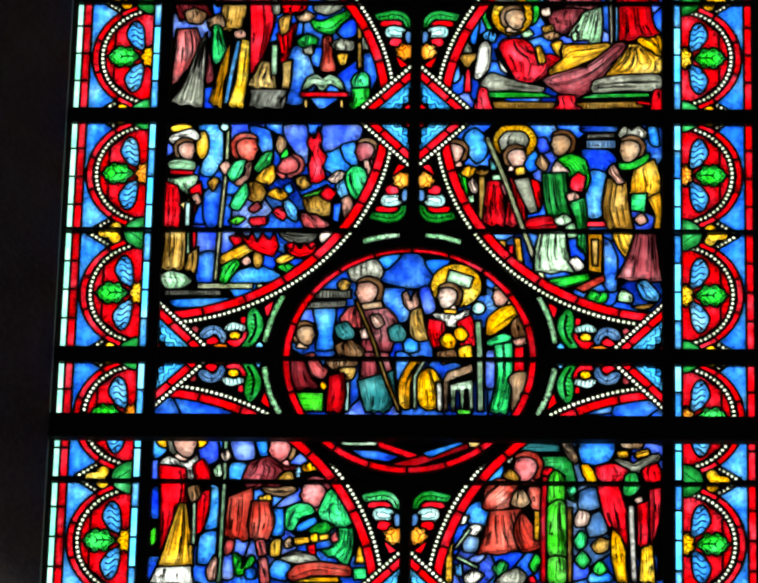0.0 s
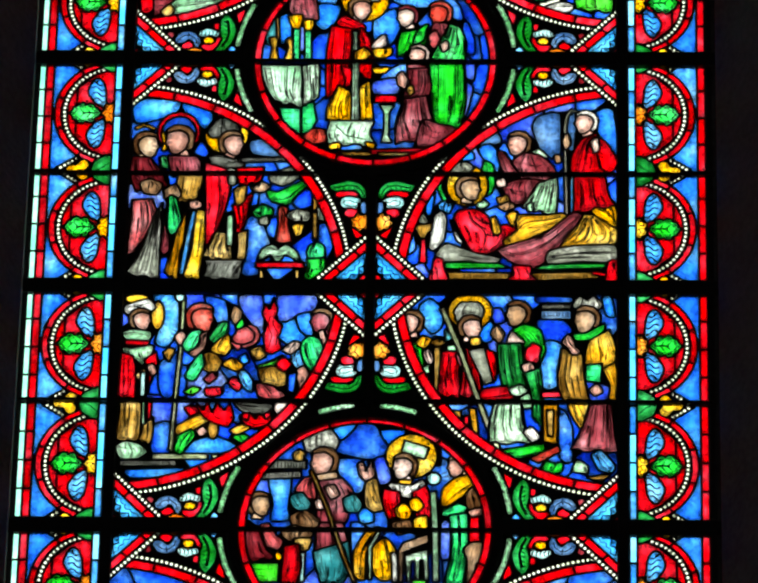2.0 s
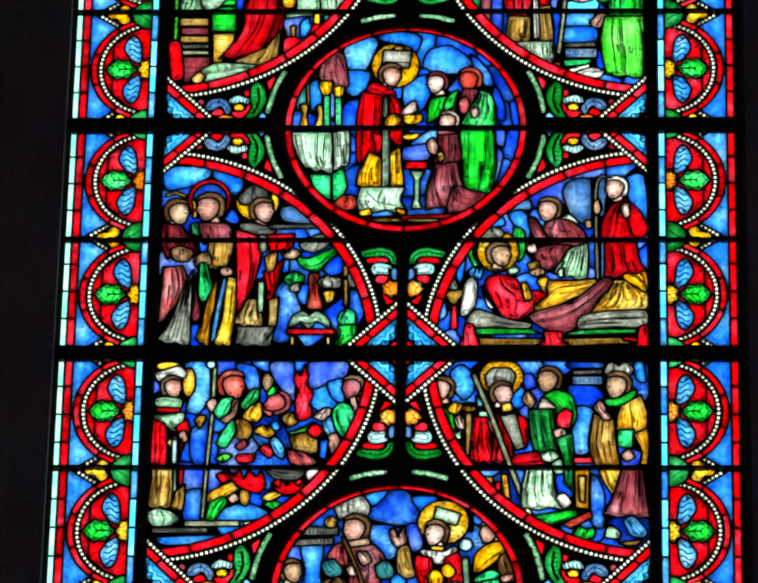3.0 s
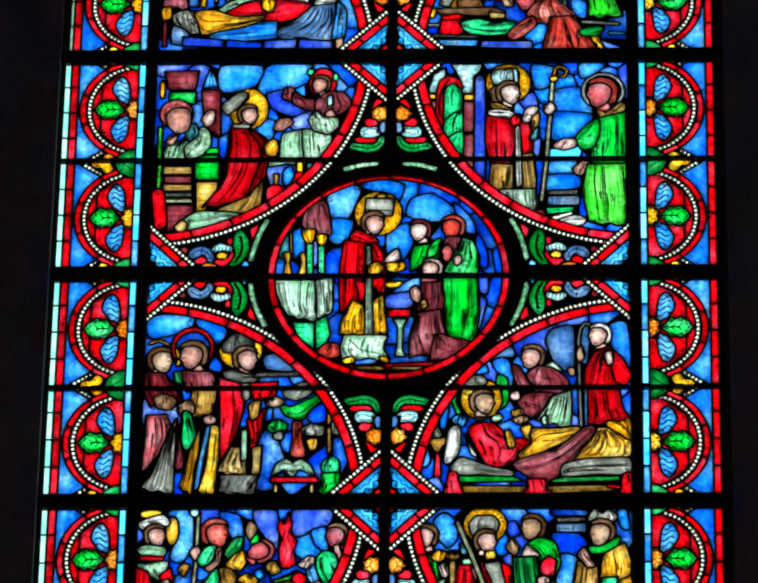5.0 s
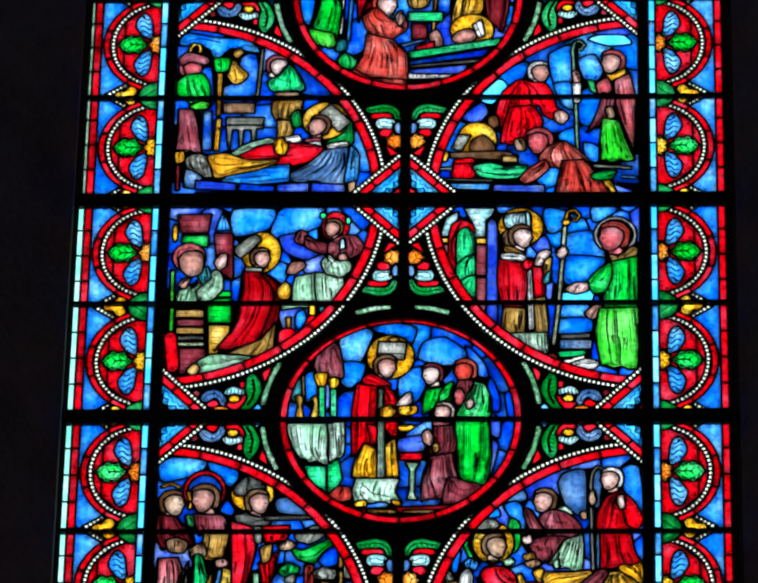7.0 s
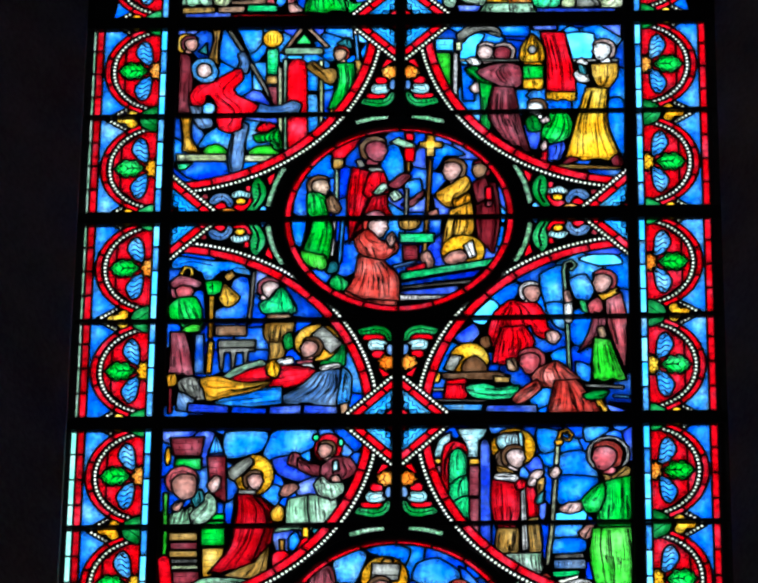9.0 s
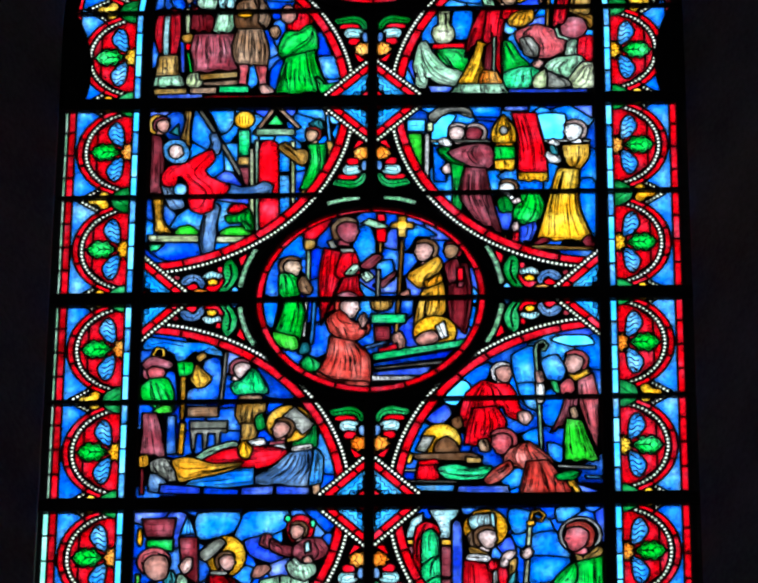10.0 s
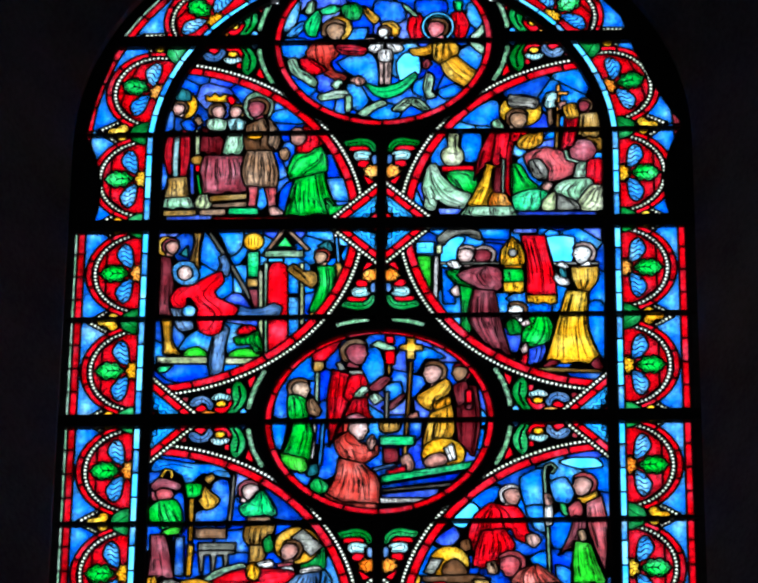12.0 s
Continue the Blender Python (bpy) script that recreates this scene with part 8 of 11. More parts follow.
    g.robe("rust", 8, 47.1, -71.2, 49.5, -67.5, 55.3, -64.7, 60.3, -69.3, 63.6, -73.0, 58.5, -75.8, 51.8, -74.5, 48.5, -74.0)
    g.drape("rust", 12, (55.2, -72.9, 53.5, -81.0, 52.1, -87.8), (61.9, -72.5, 66.2, -79.1, 70.8, -86.8))
    g.robe("rust", 5, 40.1, -80.0, 43.4, -76.0, 48.5, -72.4, 49.5, -75.7, 45.1, -80.1, 41.7, -81.7)
    g.robe("amber", 2, 68.9, -81.2, 70.5, -80.4, 73.5, -86.1, 71.5, -86.4)
    g.strip("grey", 1.4, 65.2, -74.6, 78.7, -75.6)
    g.robe("fern", 3, 64.5, -78.7, 68.6, -77.1, 73.3, -77.2, 71.2, -80.0, 66.2, -80.3)
    g.strip("ice", 1.0, 74.9, -79.2, 80.9, -79.7)
    g.strip("slate", 1.0, 73.5, -82.4, 81.9, -82.9)
    g.masonry(g.hard("sky", 14.9, -81.8, 30.0, -81.9, 29.2, -84.8, 15.8, -84.2))
    g.masonry(g.hard("violet", 30.8, -82.4, 48.4, -82.5, 48.7, -85.8, 30.3, -85.2))
    g.strip("ruby", 1.2, 17.5, -86.5, 40.0, -87.1)
    g.strip("ruby", 1.2, 65.1, -87.2, 81.5, -87.6)
    g.head(72.5, -30.2, 4.8, "flesh", "pink", -1)
    g.robe("amber", 3, 69.7, -36.0, 72.4, -36.0, 77.2, -33.1, 76.8, -36.9, 72.4, -38.5)
    g.drape("pink", 7, (73.4, -38.5, 74.0, -48.5, 76.8, -60.9), (77.9, -36.1, 79.7, -48.5, 79.1, -67.0))
    g.robe("pink", 4, 66.6, -40.5, 70.4, -37.2, 71.7, -42.2, 69.3, -44.7, 66.6, -43.0)
    g.drape("plum", 6, (69.3, -44.3, 67.2, -52.5, 63.7, -59.9), (72.7, -45.6, 71.6, -52.6, 68.1, -56.7))
    g.robe("leaf", 2, 63.6, -38.4, 65.6, -38.8, 66.6, -43.8, 64.6, -42.6)
    g.robe("tan", 1, 69.9, -50.5, 71.9, -49.7, 72.9, -53.8, 70.9, -54.6)
    g.drape("lime", 10, (69.2, -55.0, 68.4, -64.9, 68.6, -72.2), (73.9, -55.9, 76.5, -65.0, 79.0, -71.9))


def assault_left(g):
    g.tint("blue", -81.9, 84.6, -74.2, 85.3, -76.7, 82.9, -80.4, 78.1)
    g.tint("sky", -66.4, 83.5, -58.8, 84.2, -58.5, 74.5, -64.7, 66.5, -68.7, 73)
    g.tint("blue", -61.3, 82.6, -49.8, 82.5, -49.4, 64.7, -55.8, 69.6)
    g.tint("sky", -58.2, 61.6, -49.3, 63.1, -49, 48.7, -56.7, 55.2)
    g.tint("deep", -75.5, 45.9, -65.3, 44.2, -67.4, 30, -73.8, 31.6)
    g.tint("blue", -57.8, 45.6, -52.7, 47.1, -51.3, 39.2, -56.2, 34.5)
    g.tint("sky", -73.1, 52.2, -68.1, 53, -67.2, 45.8, -71.6, 44.3)
    g.tint("deep", -30.6, 83.8, -19.1, 83.6, -22.8, 75.5, -28, 78.9)
    g.tint("sky", -57.4, 33, -52.5, 36, -52.3, 29.7, -57.3, 28.2)
    g.tint("blue", -28.7, 48.4, -23.8, 54.6, -22.4, 49.8, -27.3, 40.4)
    g.tint("sky", -79.2, 23.9, -69.7, 23.7, -62.1, 22, -72.1, 17.5)
    g.tint("sky", -57.1, 22.7, -48.4, 23.4, -54.5, 19.6)
    g.tint("deep", -59.8, 26.7, -52.2, 26.6, -47.1, 24.9, -57.2, 23.5)
    g.tint("deep", -17.5, 59.3, -12.5, 64.1, -14.8, 51.3, -18.6, 48.2)
    g.ground("sky")
    g.hard("violet", -78.8, 87.5, -70.0, 87.3, -70.8, 85.1, -78.7, 84.3)
    g.soft("azure", -65.5, 72.0, -64.6, 84.3, -62.0, 85.8, -56.3, 71.8, -55.8, 66.9, -59.7, 67.4)
    g.soft("sky", -60.9, 87.2, -51.4, 87.0, -51.2, 78.5, -54.6, 74.0, -58.0, 83.1)
    g.soft("blue", -80.3, 23.9, -60.3, 23.6, -61.9, 18.8, -70.5, 16.8, -75.8, 18.4)
    g.oval("amber", -78.2, 78.5, 4.2, 4.8)
    g.head(-76.8, 78.5, 3.5, "flesh", "plum", 1)
    g.drape("ochre", 4, (-68.7, 87.3, -68.0, 78.8, -69.6, 69.8), (-65.5, 87.3, -66.3, 76.5, -66.4, 68.5))
    g.hard("teal", -73.7, 74.8, -70.6, 78.8, -70.1, 73.0)
    g.drape("plum", 6, (-79.8, 73.6, -79.9, 61.1, -79.7, 47.0), (-77.1, 72.7, -75.7, 60.0, -76.0, 46.5))
    g.drape("amber", 4, (-78.8, 46.1, -77.7, 34.7, -77.4, 29.5), (-75.4, 46.1, -75.6, 35.8, -72.3, 29.4))
    g.strip("grey", 1.7, -64.1, 87.2, -56.7, 73.6, -45.3, 50.4)
    g.masonry(g.hard("ochre", -48.7, 63.3, -44.1, 63.2, -44.1, 59.2, -48.6, 59.3))
    g.masonry(g.hard("plum", -48.2, 58.4, -44.0, 58.3, -43.8, 48.1, -46.0, 50.4))
    g.oval("gold", -46.6, 80.2, 3.8, 4.1)
    g.line(0.4, -48.4, 82.0, -48.3, 78.4)
    g.line(0.4, -47.4, 82.0, -47.3, 78.4)
    g.line(0.4, -46.3, 82.0, -46.2, 78.4)
    g.line(0.4, -45.1, 81.9, -45.0, 78.3)
    g.masonry(g.hard("mint", -48.8, 75.7, -44.4, 75.6, -44.1, 63.6, -48.5, 63.7))
    g.strip("cream", 1.7, -43.7, 67.2, -42.8, 26.3)
    g.strip("celadon", 1.6, -41.8, 70.7, -40.9, 27.1)
    g.soft("red", -39.9, 43.7, -40.3, 66.0, -39.3, 69.3, -37.2, 70.2, -35.1, 68.8, -34.5, 65.7, -34.1, 43.6)
    g.soft("red", -39.9, 43.7, -34.1, 43.6, -33.9, 32.2, -39.2, 28.0)
    g.masonry(g.hard("sky", -33.9, 67.9, -29.8, 67.8, -29.6, 55.8, -33.6, 55.9))
    g.masonry(g.hard("ice", -33.6, 54.6, -29.6, 54.5, -29.3, 37.8, -33.1, 34.8))
    g.strip("cream", 1.6, -28.8, 70.0, -28.3, 41.3)
    g.strip("tan", 1.7, -42.9, 73.4, -35.4, 85.8)
    g.strip("tan", 1.7, -34.7, 86.2, -26.4, 75.8)
    g.hard("teal", -39.5, 76.9, -35.0, 84.0, -31.0, 76.7)
    g.hard("green", -38.4, 77.6, -35.2, 82.7, -31.9, 77.4)
    g.masonry(g.hard("celadon", -42.3, 76.1, -28.2, 75.8, -27.8, 72.7, -42.6, 72.9))
    g.hard("cyan", -41.2, 72.5, -35.5, 72.4, -35.5, 70.6, -41.1, 70.7)
    g.soft("lime", -70.5, 28.5, -69.2, 31.1, -65.8, 32.1, -62.9, 30.1, -62.2, 27.9)
    g.soft("lime", -54.5, 28.0, -51.8, 30.6, -46.6, 31.1, -42.7, 27.8)
    g.masonry(g.hard("cream", -80.3, 28.2, -61.8, 27.9, -61.7, 24.7, -80.2, 25.0))
    g.masonry(g.hard("cream", -56.4, 27.4, -41.3, 27.1, -46.4, 24.2, -56.3, 24.4))
    g.hard("mint", -80.1, 23.9, -74.2, 24.2, -76.7, 21.2, -79.7, 20.9)
    g.robe("red", 3, -51.6, 38.2, -50.3, 41.2, -46.8, 41.6, -44.3, 39.8, -46.7, 38.1)
    g.robe("green", 4, -52.3, 36.0, -48.1, 36.8, -44.3, 39.4, -43.2, 34.1, -42.4, 29.3, -44.8, 30.2, -46.7, 33.8, -51.0, 33.4)
    g.robe("slate", 5, -59.0, 38.8, -57.7, 42.2, -55.2, 40.4, -56.1, 34.3, -56.4, 27.4, -57.4, 19.6, -60.2, 20.1, -61.1, 25.3, -60.5, 32.2)
    g.robe("slate", 5, -54.3, 46.6, -52.3, 50.5, -47.0, 48.6, -42.1, 49.2, -39.0, 51.1, -36.2, 49.8, -37.0, 46.7, -41.7, 45.0, -49.0, 44.9)
    g.robe("slate", 3, -75.8, 50.9, -72.3, 51.7, -71.5, 47.7, -68.6, 44.6, -67.8, 40.7, -71.9, 39.9, -73.8, 43.4)
    g.oval("sky", -69.2, 48.6, 2.6, 2.8)
    g.robe("slate", 3, -59.3, 65.2, -58.0, 69.6, -58.8, 73.0, -56.7, 74.1, -55.0, 69.6, -55.8, 64.7)
    g.robe("red", 6, -75.7, 54.4, -73.2, 58.8, -68.3, 59.6, -64.0, 62.9, -60.5, 65.0, -58.3, 66.1, -57.6, 61.9, -61.0, 57.5, -59.4, 54.1, -55.8, 51.9, -51.9, 49.6, -53.9, 46.1, -57.4, 44.0, -57.9, 39.6, -61.4, 38.1, -64.6, 39.7, -65.9, 44.1, -65.6, 49.8, -68.2, 54.7, -70.6, 55.4, -71.4, 50.8, -74.7, 50.9)
    g.soft("ice", -75.4, 68.4, -73.2, 70.8, -69.0, 70.5, -66.5, 65.3, -68.0, 61.4, -71.9, 61.2, -74.6, 63.5)
    g.soft("pale", -73.6, 67.2, -71.9, 69.0, -69.4, 68.1, -68.8, 64.7, -70.9, 63.0, -73.0, 64.1)
    g.robe("teal", 1, -22.9, 77.5, -19.1, 80.1, -17.6, 75.2, -20.1, 76.1)
    g.head(-21.4, 73.0, 3.3, "tan", "rust", -1)
    g.robe("ochre", 5, -33.8, 67.0, -31.6, 69.2, -28.0, 65.5, -24.5, 65.9, -23.0, 62.8, -25.1, 58.8, -29.7, 62.9)
    g.robe("ochre", 3, -17.1, 68.0, -15.2, 70.2, -12.9, 64.4, -13.9, 59.5, -16.0, 62.7)
    g.drape("green", 7, (-22.8, 68.1, -22.3, 59.7, -25.3, 47.8), (-17.1, 68.0, -16.7, 57.8, -18.6, 47.5))
    g.strip("ochre", 1.7, -24.6, 47.4, -25.7, 41.7, -30.3, 36.1)
    g.strip("ice", 1.4, -16.5, 83.2, -15.4, 69.8)
    g.oval("white", -16.5, 83.7, 1.0, 2.0)


def relics_right(g):
    g.tint("sky", 24, 80.4, 29.1, 82, 27.8, 63.4, 24, 65.1)
    g.tint("blue", 30.4, 82, 48.3, 82.5, 45.7, 76, 43.1, 74.5)
    g.tint("deep", 49.5, 83.3, 59.7, 83.1, 59.7, 79.9, 49.5, 80)
    g.tint("sky", 61, 80.6, 81.4, 80.3, 79.9, 69, 74.9, 72.3, 63.4, 69.3)
    g.tint("sky", 63.4, 66.1, 69.7, 66, 67, 54.8, 61.9, 46.9)
    g.tint("blue", 44.3, 55.2, 55.6, 51.8, 49.3, 44, 45.5, 45.6)
    g.tint("sky", 77.3, 65.9, 81.1, 66.6, 80.9, 53, 77.1, 49.9)
    g.tint("blue", 75.8, 51.5, 81.5, 51.4, 81.4, 43.5, 76, 43.5)
    g.tint("deep", 76.3, 42.7, 81.4, 42.7, 81.1, 27.7, 79.2, 27.7)
    g.tint("sky", 21.5, 55.5, 29.1, 54.6, 28.5, 45.9, 21.5, 46)
    g.tint("deep", 53, 32.8, 60.5, 31.2, 59.1, 21.8, 51.6, 23.5)
    g.tint("blue", 81.6, 19.1, 69.1, 18.8, 74, 15.3, 79, 16.8)
    g.ground("sky")
    g.hard("sky", 34.2, 85.4, 47.3, 85.2, 46.9, 79.4, 37.0, 80.0)
    g.hard("violet", 48.0, 85.2, 57.2, 85.0, 57.1, 82.3, 48.0, 82.5)
    g.soft("cyan", 22.2, 68.2, 22.6, 77.1, 25.7, 80.7, 30.0, 80.6, 27.1, 74.8, 26.4, 68.1)
    g.soft("cyan", 59.9, 80.0, 69.8, 79.9, 68.9, 69.6, 61.6, 69.7)
    g.hard("violet", 72.3, 84.7, 80.4, 84.6, 80.3, 78.3, 77.5, 80.6)
    g.hard("sky", 21.9, 66.9, 26.4, 66.8, 27.1, 50.4, 22.6, 50.5)
    g.soft("azure", 46.0, 52.7, 52.6, 55.3, 54.3, 50.0, 61.3, 49.8, 60.2, 43.3, 56.0, 44.2)
    g.soft("sky", 75.6, 49.6, 80.1, 49.5, 79.6, 19.0, 76.6, 27.7, 75.4, 36.5)
    g.soft("violet", 44.9, 39.2, 50.7, 36.9, 48.9, 28.2, 45.8, 30.4)
    g.robe("grey", 4, 20.8, 80.7, 24.7, 84.3, 30.0, 85.1, 35.3, 83.2, 36.3, 80.0, 30.0, 82.8, 24.7, 80.7, 21.9, 77.1)
    g.masonry(g.hard("cyan", 12.7, 79.1, 19.4, 79.0, 19.4, 73.6, 12.7, 73.7))
    g.masonry(g.hard("lime", 12.0, 72.8, 18.3, 72.7, 18.4, 52.3, 15.2, 59.5))
    g.strip("white", 1.9, 20.1, 72.7, 19.8, 47.9)
    g.masonry(g.hard("cream", 19.8, 77.2, 22.2, 78.0, 22.2, 73.6, 20.1, 73.1))
    g.head(31.4, 72.9, 4.2, "pale", "pale", -1)
    g.head(37.7, 72.4, 4.4, "plum", "pale", -1)
    g.strip("grey", 1.2, 21.2, 69.1, 44.0, 68.7, 79.1, 68.1)
    g.robe("white", 2, 24.0, 69.1, 26.4, 70.4, 29.2, 68.1, 28.2, 66.3, 25.4, 67.3)
    g.robe("pale", 2, 25.4, 56.6, 28.2, 59.2, 30.6, 57.9, 29.6, 54.3, 26.4, 54.4)
    g.robe("fern", 5, 24.0, 65.1, 28.2, 65.9, 31.0, 61.4, 34.1, 59.1, 33.4, 53.8, 29.9, 58.3, 26.4, 61.0)
    g.drape("green", 5, (29.2, 58.3, 29.9, 48.2, 29.5, 36.8), (33.4, 56.9, 33.4, 48.1, 31.6, 36.3))
    g.robe("plum", 9, 28.2, 63.7, 32.4, 65.8, 38.7, 67.0, 42.9, 65.6, 43.9, 59.0, 40.4, 55.5, 36.2, 57.8, 31.7, 60.5)
    g.drape("plum", 14, (34.1, 56.5, 32.3, 43.8, 37.5, 32.7), (40.8, 55.9, 43.1, 41.4, 46.5, 27.4))
    g.robe("gold", 4, 44.0, 68.7, 44.4, 74.5, 47.9, 80.2, 51.4, 74.8, 51.7, 68.6)
    g.oval("dusk", 47.9, 73.5, 1.6, 2.0)
    g.masonry(g.hard("gold", 44.7, 67.8, 51.4, 67.7, 51.3, 66.4, 44.7, 66.5))
    g.drape("green", 5, (45.0, 65.6, 45.0, 62.9, 45.0, 60.3), (51.3, 65.5, 51.3, 62.8, 51.3, 60.2))
    g.drape("gold", 5, (45.0, 59.4, 45.0, 57.6, 45.3, 55.8), (51.3, 59.7, 51.3, 57.5, 50.9, 55.7))
    g.drape("red", 10, (51.5, 81.1, 53.5, 67.7, 53.3, 54.8), (59.2, 80.9, 61.9, 67.5, 63.1, 54.2))
    g.drape("gold", 9, (53.3, 53.5, 53.3, 52.2, 53.7, 50.8), (63.1, 53.3, 63.1, 52.0, 63.1, 50.7))
    g.head(73.9, 73.1, 4.7, "white", "pale", -1)
    g.robe("white", 2, 63.6, 67.5, 65.8, 69.2, 68.2, 66.9, 66.4, 65.2)
    g.robe("white", 3, 62.9, 61.7, 64.6, 64.3, 67.8, 61.6, 68.4, 58.5, 64.9, 58.6)
    g.robe("teal", 2, 64.7, 66.6, 67.1, 65.2, 67.4, 61.6, 65.0, 63.0)
    g.drape("amber", 7, (69.6, 66.0, 70.2, 60.7, 71.9, 56.3), (78.3, 66.3, 77.9, 60.6, 74.7, 55.3))
    g.drape("gold", 16, (67.7, 55.4, 63.6, 38.8, 60.0, 24.1), (74.7, 54.9, 74.4, 38.7, 79.3, 23.4))
    g.robe("wine", 3, 58.2, 21.6, 61.0, 24.5, 64.5, 23.6, 61.0, 21.5)
    g.robe("wine", 3, 75.5, 22.6, 78.3, 25.5, 80.0, 21.2, 78.2, 19.1)
    g.masonry(g.hard("ochre", 52.3, 20.8, 61.0, 21.5, 80.0, 19.9, 79.9, 18.6, 54.1, 19.5))
    g.head(49.4, 47.0, 4.0, "white", "brown", -1)
    g.robe("fern", 5, 45.6, 41.3, 48.0, 43.5, 50.4, 40.4, 50.7, 36.9, 46.6, 36.5)
    g.robe("green", 8, 51.8, 36.9, 55.3, 45.5, 59.5, 44.6, 61.6, 39.7, 60.4, 33.7, 55.9, 31.1, 51.7, 32.5)
    g.robe("pale", 2, 50.4, 41.2, 53.2, 43.0, 53.9, 40.8, 51.5, 39.9)
    g.robe("pale", 2, 50.3, 30.4, 52.4, 32.5, 53.1, 28.1, 51.4, 26.9)
    g.robe("red", 3, 50.7, 26.0, 52.7, 27.7, 53.7, 23.8, 52.3, 20.8, 49.9, 21.7)
    g.drape("violet", 3, (53.8, 29.4, 53.8, 26.0, 53.4, 22.9), (58.7, 31.1, 59.0, 28.0, 57.2, 23.7))
    g.robe("ochre", 2, 45.5, 25.2, 48.2, 25.6, 48.9, 23.9, 46.5, 23.5)


def court_left(g):
    g.tint("blue", -66, -19.2, -52.9, -19.4, -51.4, -27.9, -57.2, -27.8, -63.2, -25.2)
    g.tint("sky", -42.1, -31.5, -31.6, -36.7, -30.3, -40.1, -38.1, -40)
    g.tint("blue", -38, -43.3, -32.8, -45.1, -33.9, -53.4, -37.8, -53.4)
    g.tint("sky", -22.2, -55.3, -13.2, -55.5, -10.5, -65.4, -21.4, -65.3)
    g.tint("deep", -20.8, -66.9, -8.5, -68, -11.6, -77, -20.6, -75.2)
    g.tint("blue", -47.7, -73.1, -41.3, -73.2, -41.1, -83, -46.2, -82.9)
    g.tint("deep", -36.4, -56.7, -33.8, -60.1, -36.2, -68.3, -38.8, -65)
    g.tint("deep", -70.6, -41.1, -67.3, -39.5, -67.4, -61.2, -70.6, -59.5)
    g.tint("blue", -73, -24.2, -68.4, -24.2, -69.5, -31, -73.4, -32.6)
    g.ground("blue")
    g.soft("sky", -44.4, -38.8, -40.0, -35.4, -34.6, -34.3, -27.4, -38.7, -30.9, -40.5)
    g.soft("deep", -22.9, -46.2, -20.7, -55.4, -18.2, -54.6, -22.3, -43.9)
    g.soft("blue", -22.1, -57.7, -19.2, -55.9, -15.5, -67.0, -16.3, -66.1, -22.0, -65.9)
    g.soft("azure", -21.2, -68.2, -9.5, -67.6, -8.7, -73.9, -10.8, -77.3, -20.4, -76.4)
    g.soft("blue", -37.1, -73.4, -33.3, -68.0, -33.8, -80.3, -37.3, -82.5)
    g.soft("azure", -46.1, -70.5, -42.2, -70.6, -41.0, -76.7, -44.4, -81.4, -46.2, -80.5)
    g.hard("violet", -71.8, -44.1, -70.0, -44.1, -68.8, -74.0, -70.6, -73.9)
    g.oval("gold", -73.3, -31.3, 4.5, 6.5)
    g.robe("teal", 1, -77.7, -27.0, -75.3, -23.3, -72.0, -25.2, -71.9, -29.0, -75.9, -28.9)
    g.head(-75.4, -32.6, 3.3, "flesh", "brown", -1)
    g.robe("blue", 2, -74.8, -39.6, -71.3, -38.3, -69.3, -42.0, -71.8, -44.8)
    g.robe("tan", 1, -69.8, -38.3, -68.8, -36.0, -66.9, -39.8, -68.3, -41.1)
    g.drape("ruby", 5, (-79.3, -46.9, -80.1, -55.5, -78.3, -64.9), (-77.1, -46.1, -77.2, -55.5, -76.5, -65.8))
    g.drape("ruby", 4, (-74.3, -43.8, -74.4, -54.4, -74.4, -65.9), (-71.8, -44.3, -71.5, -54.5, -72.6, -65.0))
    g.strip("aqua", 2.3, -76.0, -46.5, -76.4, -57.1, -76.2, -66.3)
    g.drape("ochre", 7, (-78.3, -66.3, -78.9, -71.3, -79.4, -75.4), (-72.2, -65.9, -71.7, -71.4, -71.2, -75.5))
    g.drape("celadon", 6, (-79.1, -75.8, -79.7, -77.6, -80.0, -79.9), (-70.9, -75.5, -69.8, -77.8, -69.4, -79.6))
    g.strip("cream", 1.9, -68.6, -43.0, -68.3, -55.5)
    g.robe("ochre", 2, -70.7, -56.8, -67.9, -55.5, -65.7, -57.3, -67.4, -59.6, -69.9, -59.1)
    g.hard("red", -69.2, -60.0, -67.0, -60.1, -67.0, -63.3, -69.1, -63.2)
    g.strip("green", 1.9, -67.8, -64.2, -66.3, -73.8)
    g.robe("cream", 3, -68.5, -77.4, -67.4, -74.7, -63.8, -74.3, -62.3, -77.5, -64.0, -80.6, -67.9, -80.1)
    g.hard("gold", -65.7, -29.5, -66.2, -26.3, -64.3, -27.5, -62.6, -25.4, -60.7, -27.5, -59.0, -25.9, -57.1, -27.1, -57.8, -30.2)
    g.head(-61.6, -34.3, 3.7, "flesh", "brown", 1)
    g.robe("celadon", 4, -65.1, -38.9, -61.5, -38.0, -57.9, -39.5, -58.9, -43.6, -64.3, -43.1)
    g.drape("wine", 6, (-66.5, -42.1, -66.7, -47.6, -66.9, -53.6), (-64.6, -43.1, -59.5, -47.8, -59.0, -54.7))
    g.drape("plum", 12, (-65.4, -56.0, -66.6, -63.7, -65.3, -73.3), (-51.8, -56.2, -48.7, -64.1, -49.6, -72.3))
    g.robe("red", 2, -58.2, -28.3, -56.4, -26.9, -54.6, -29.3, -56.3, -31.6)
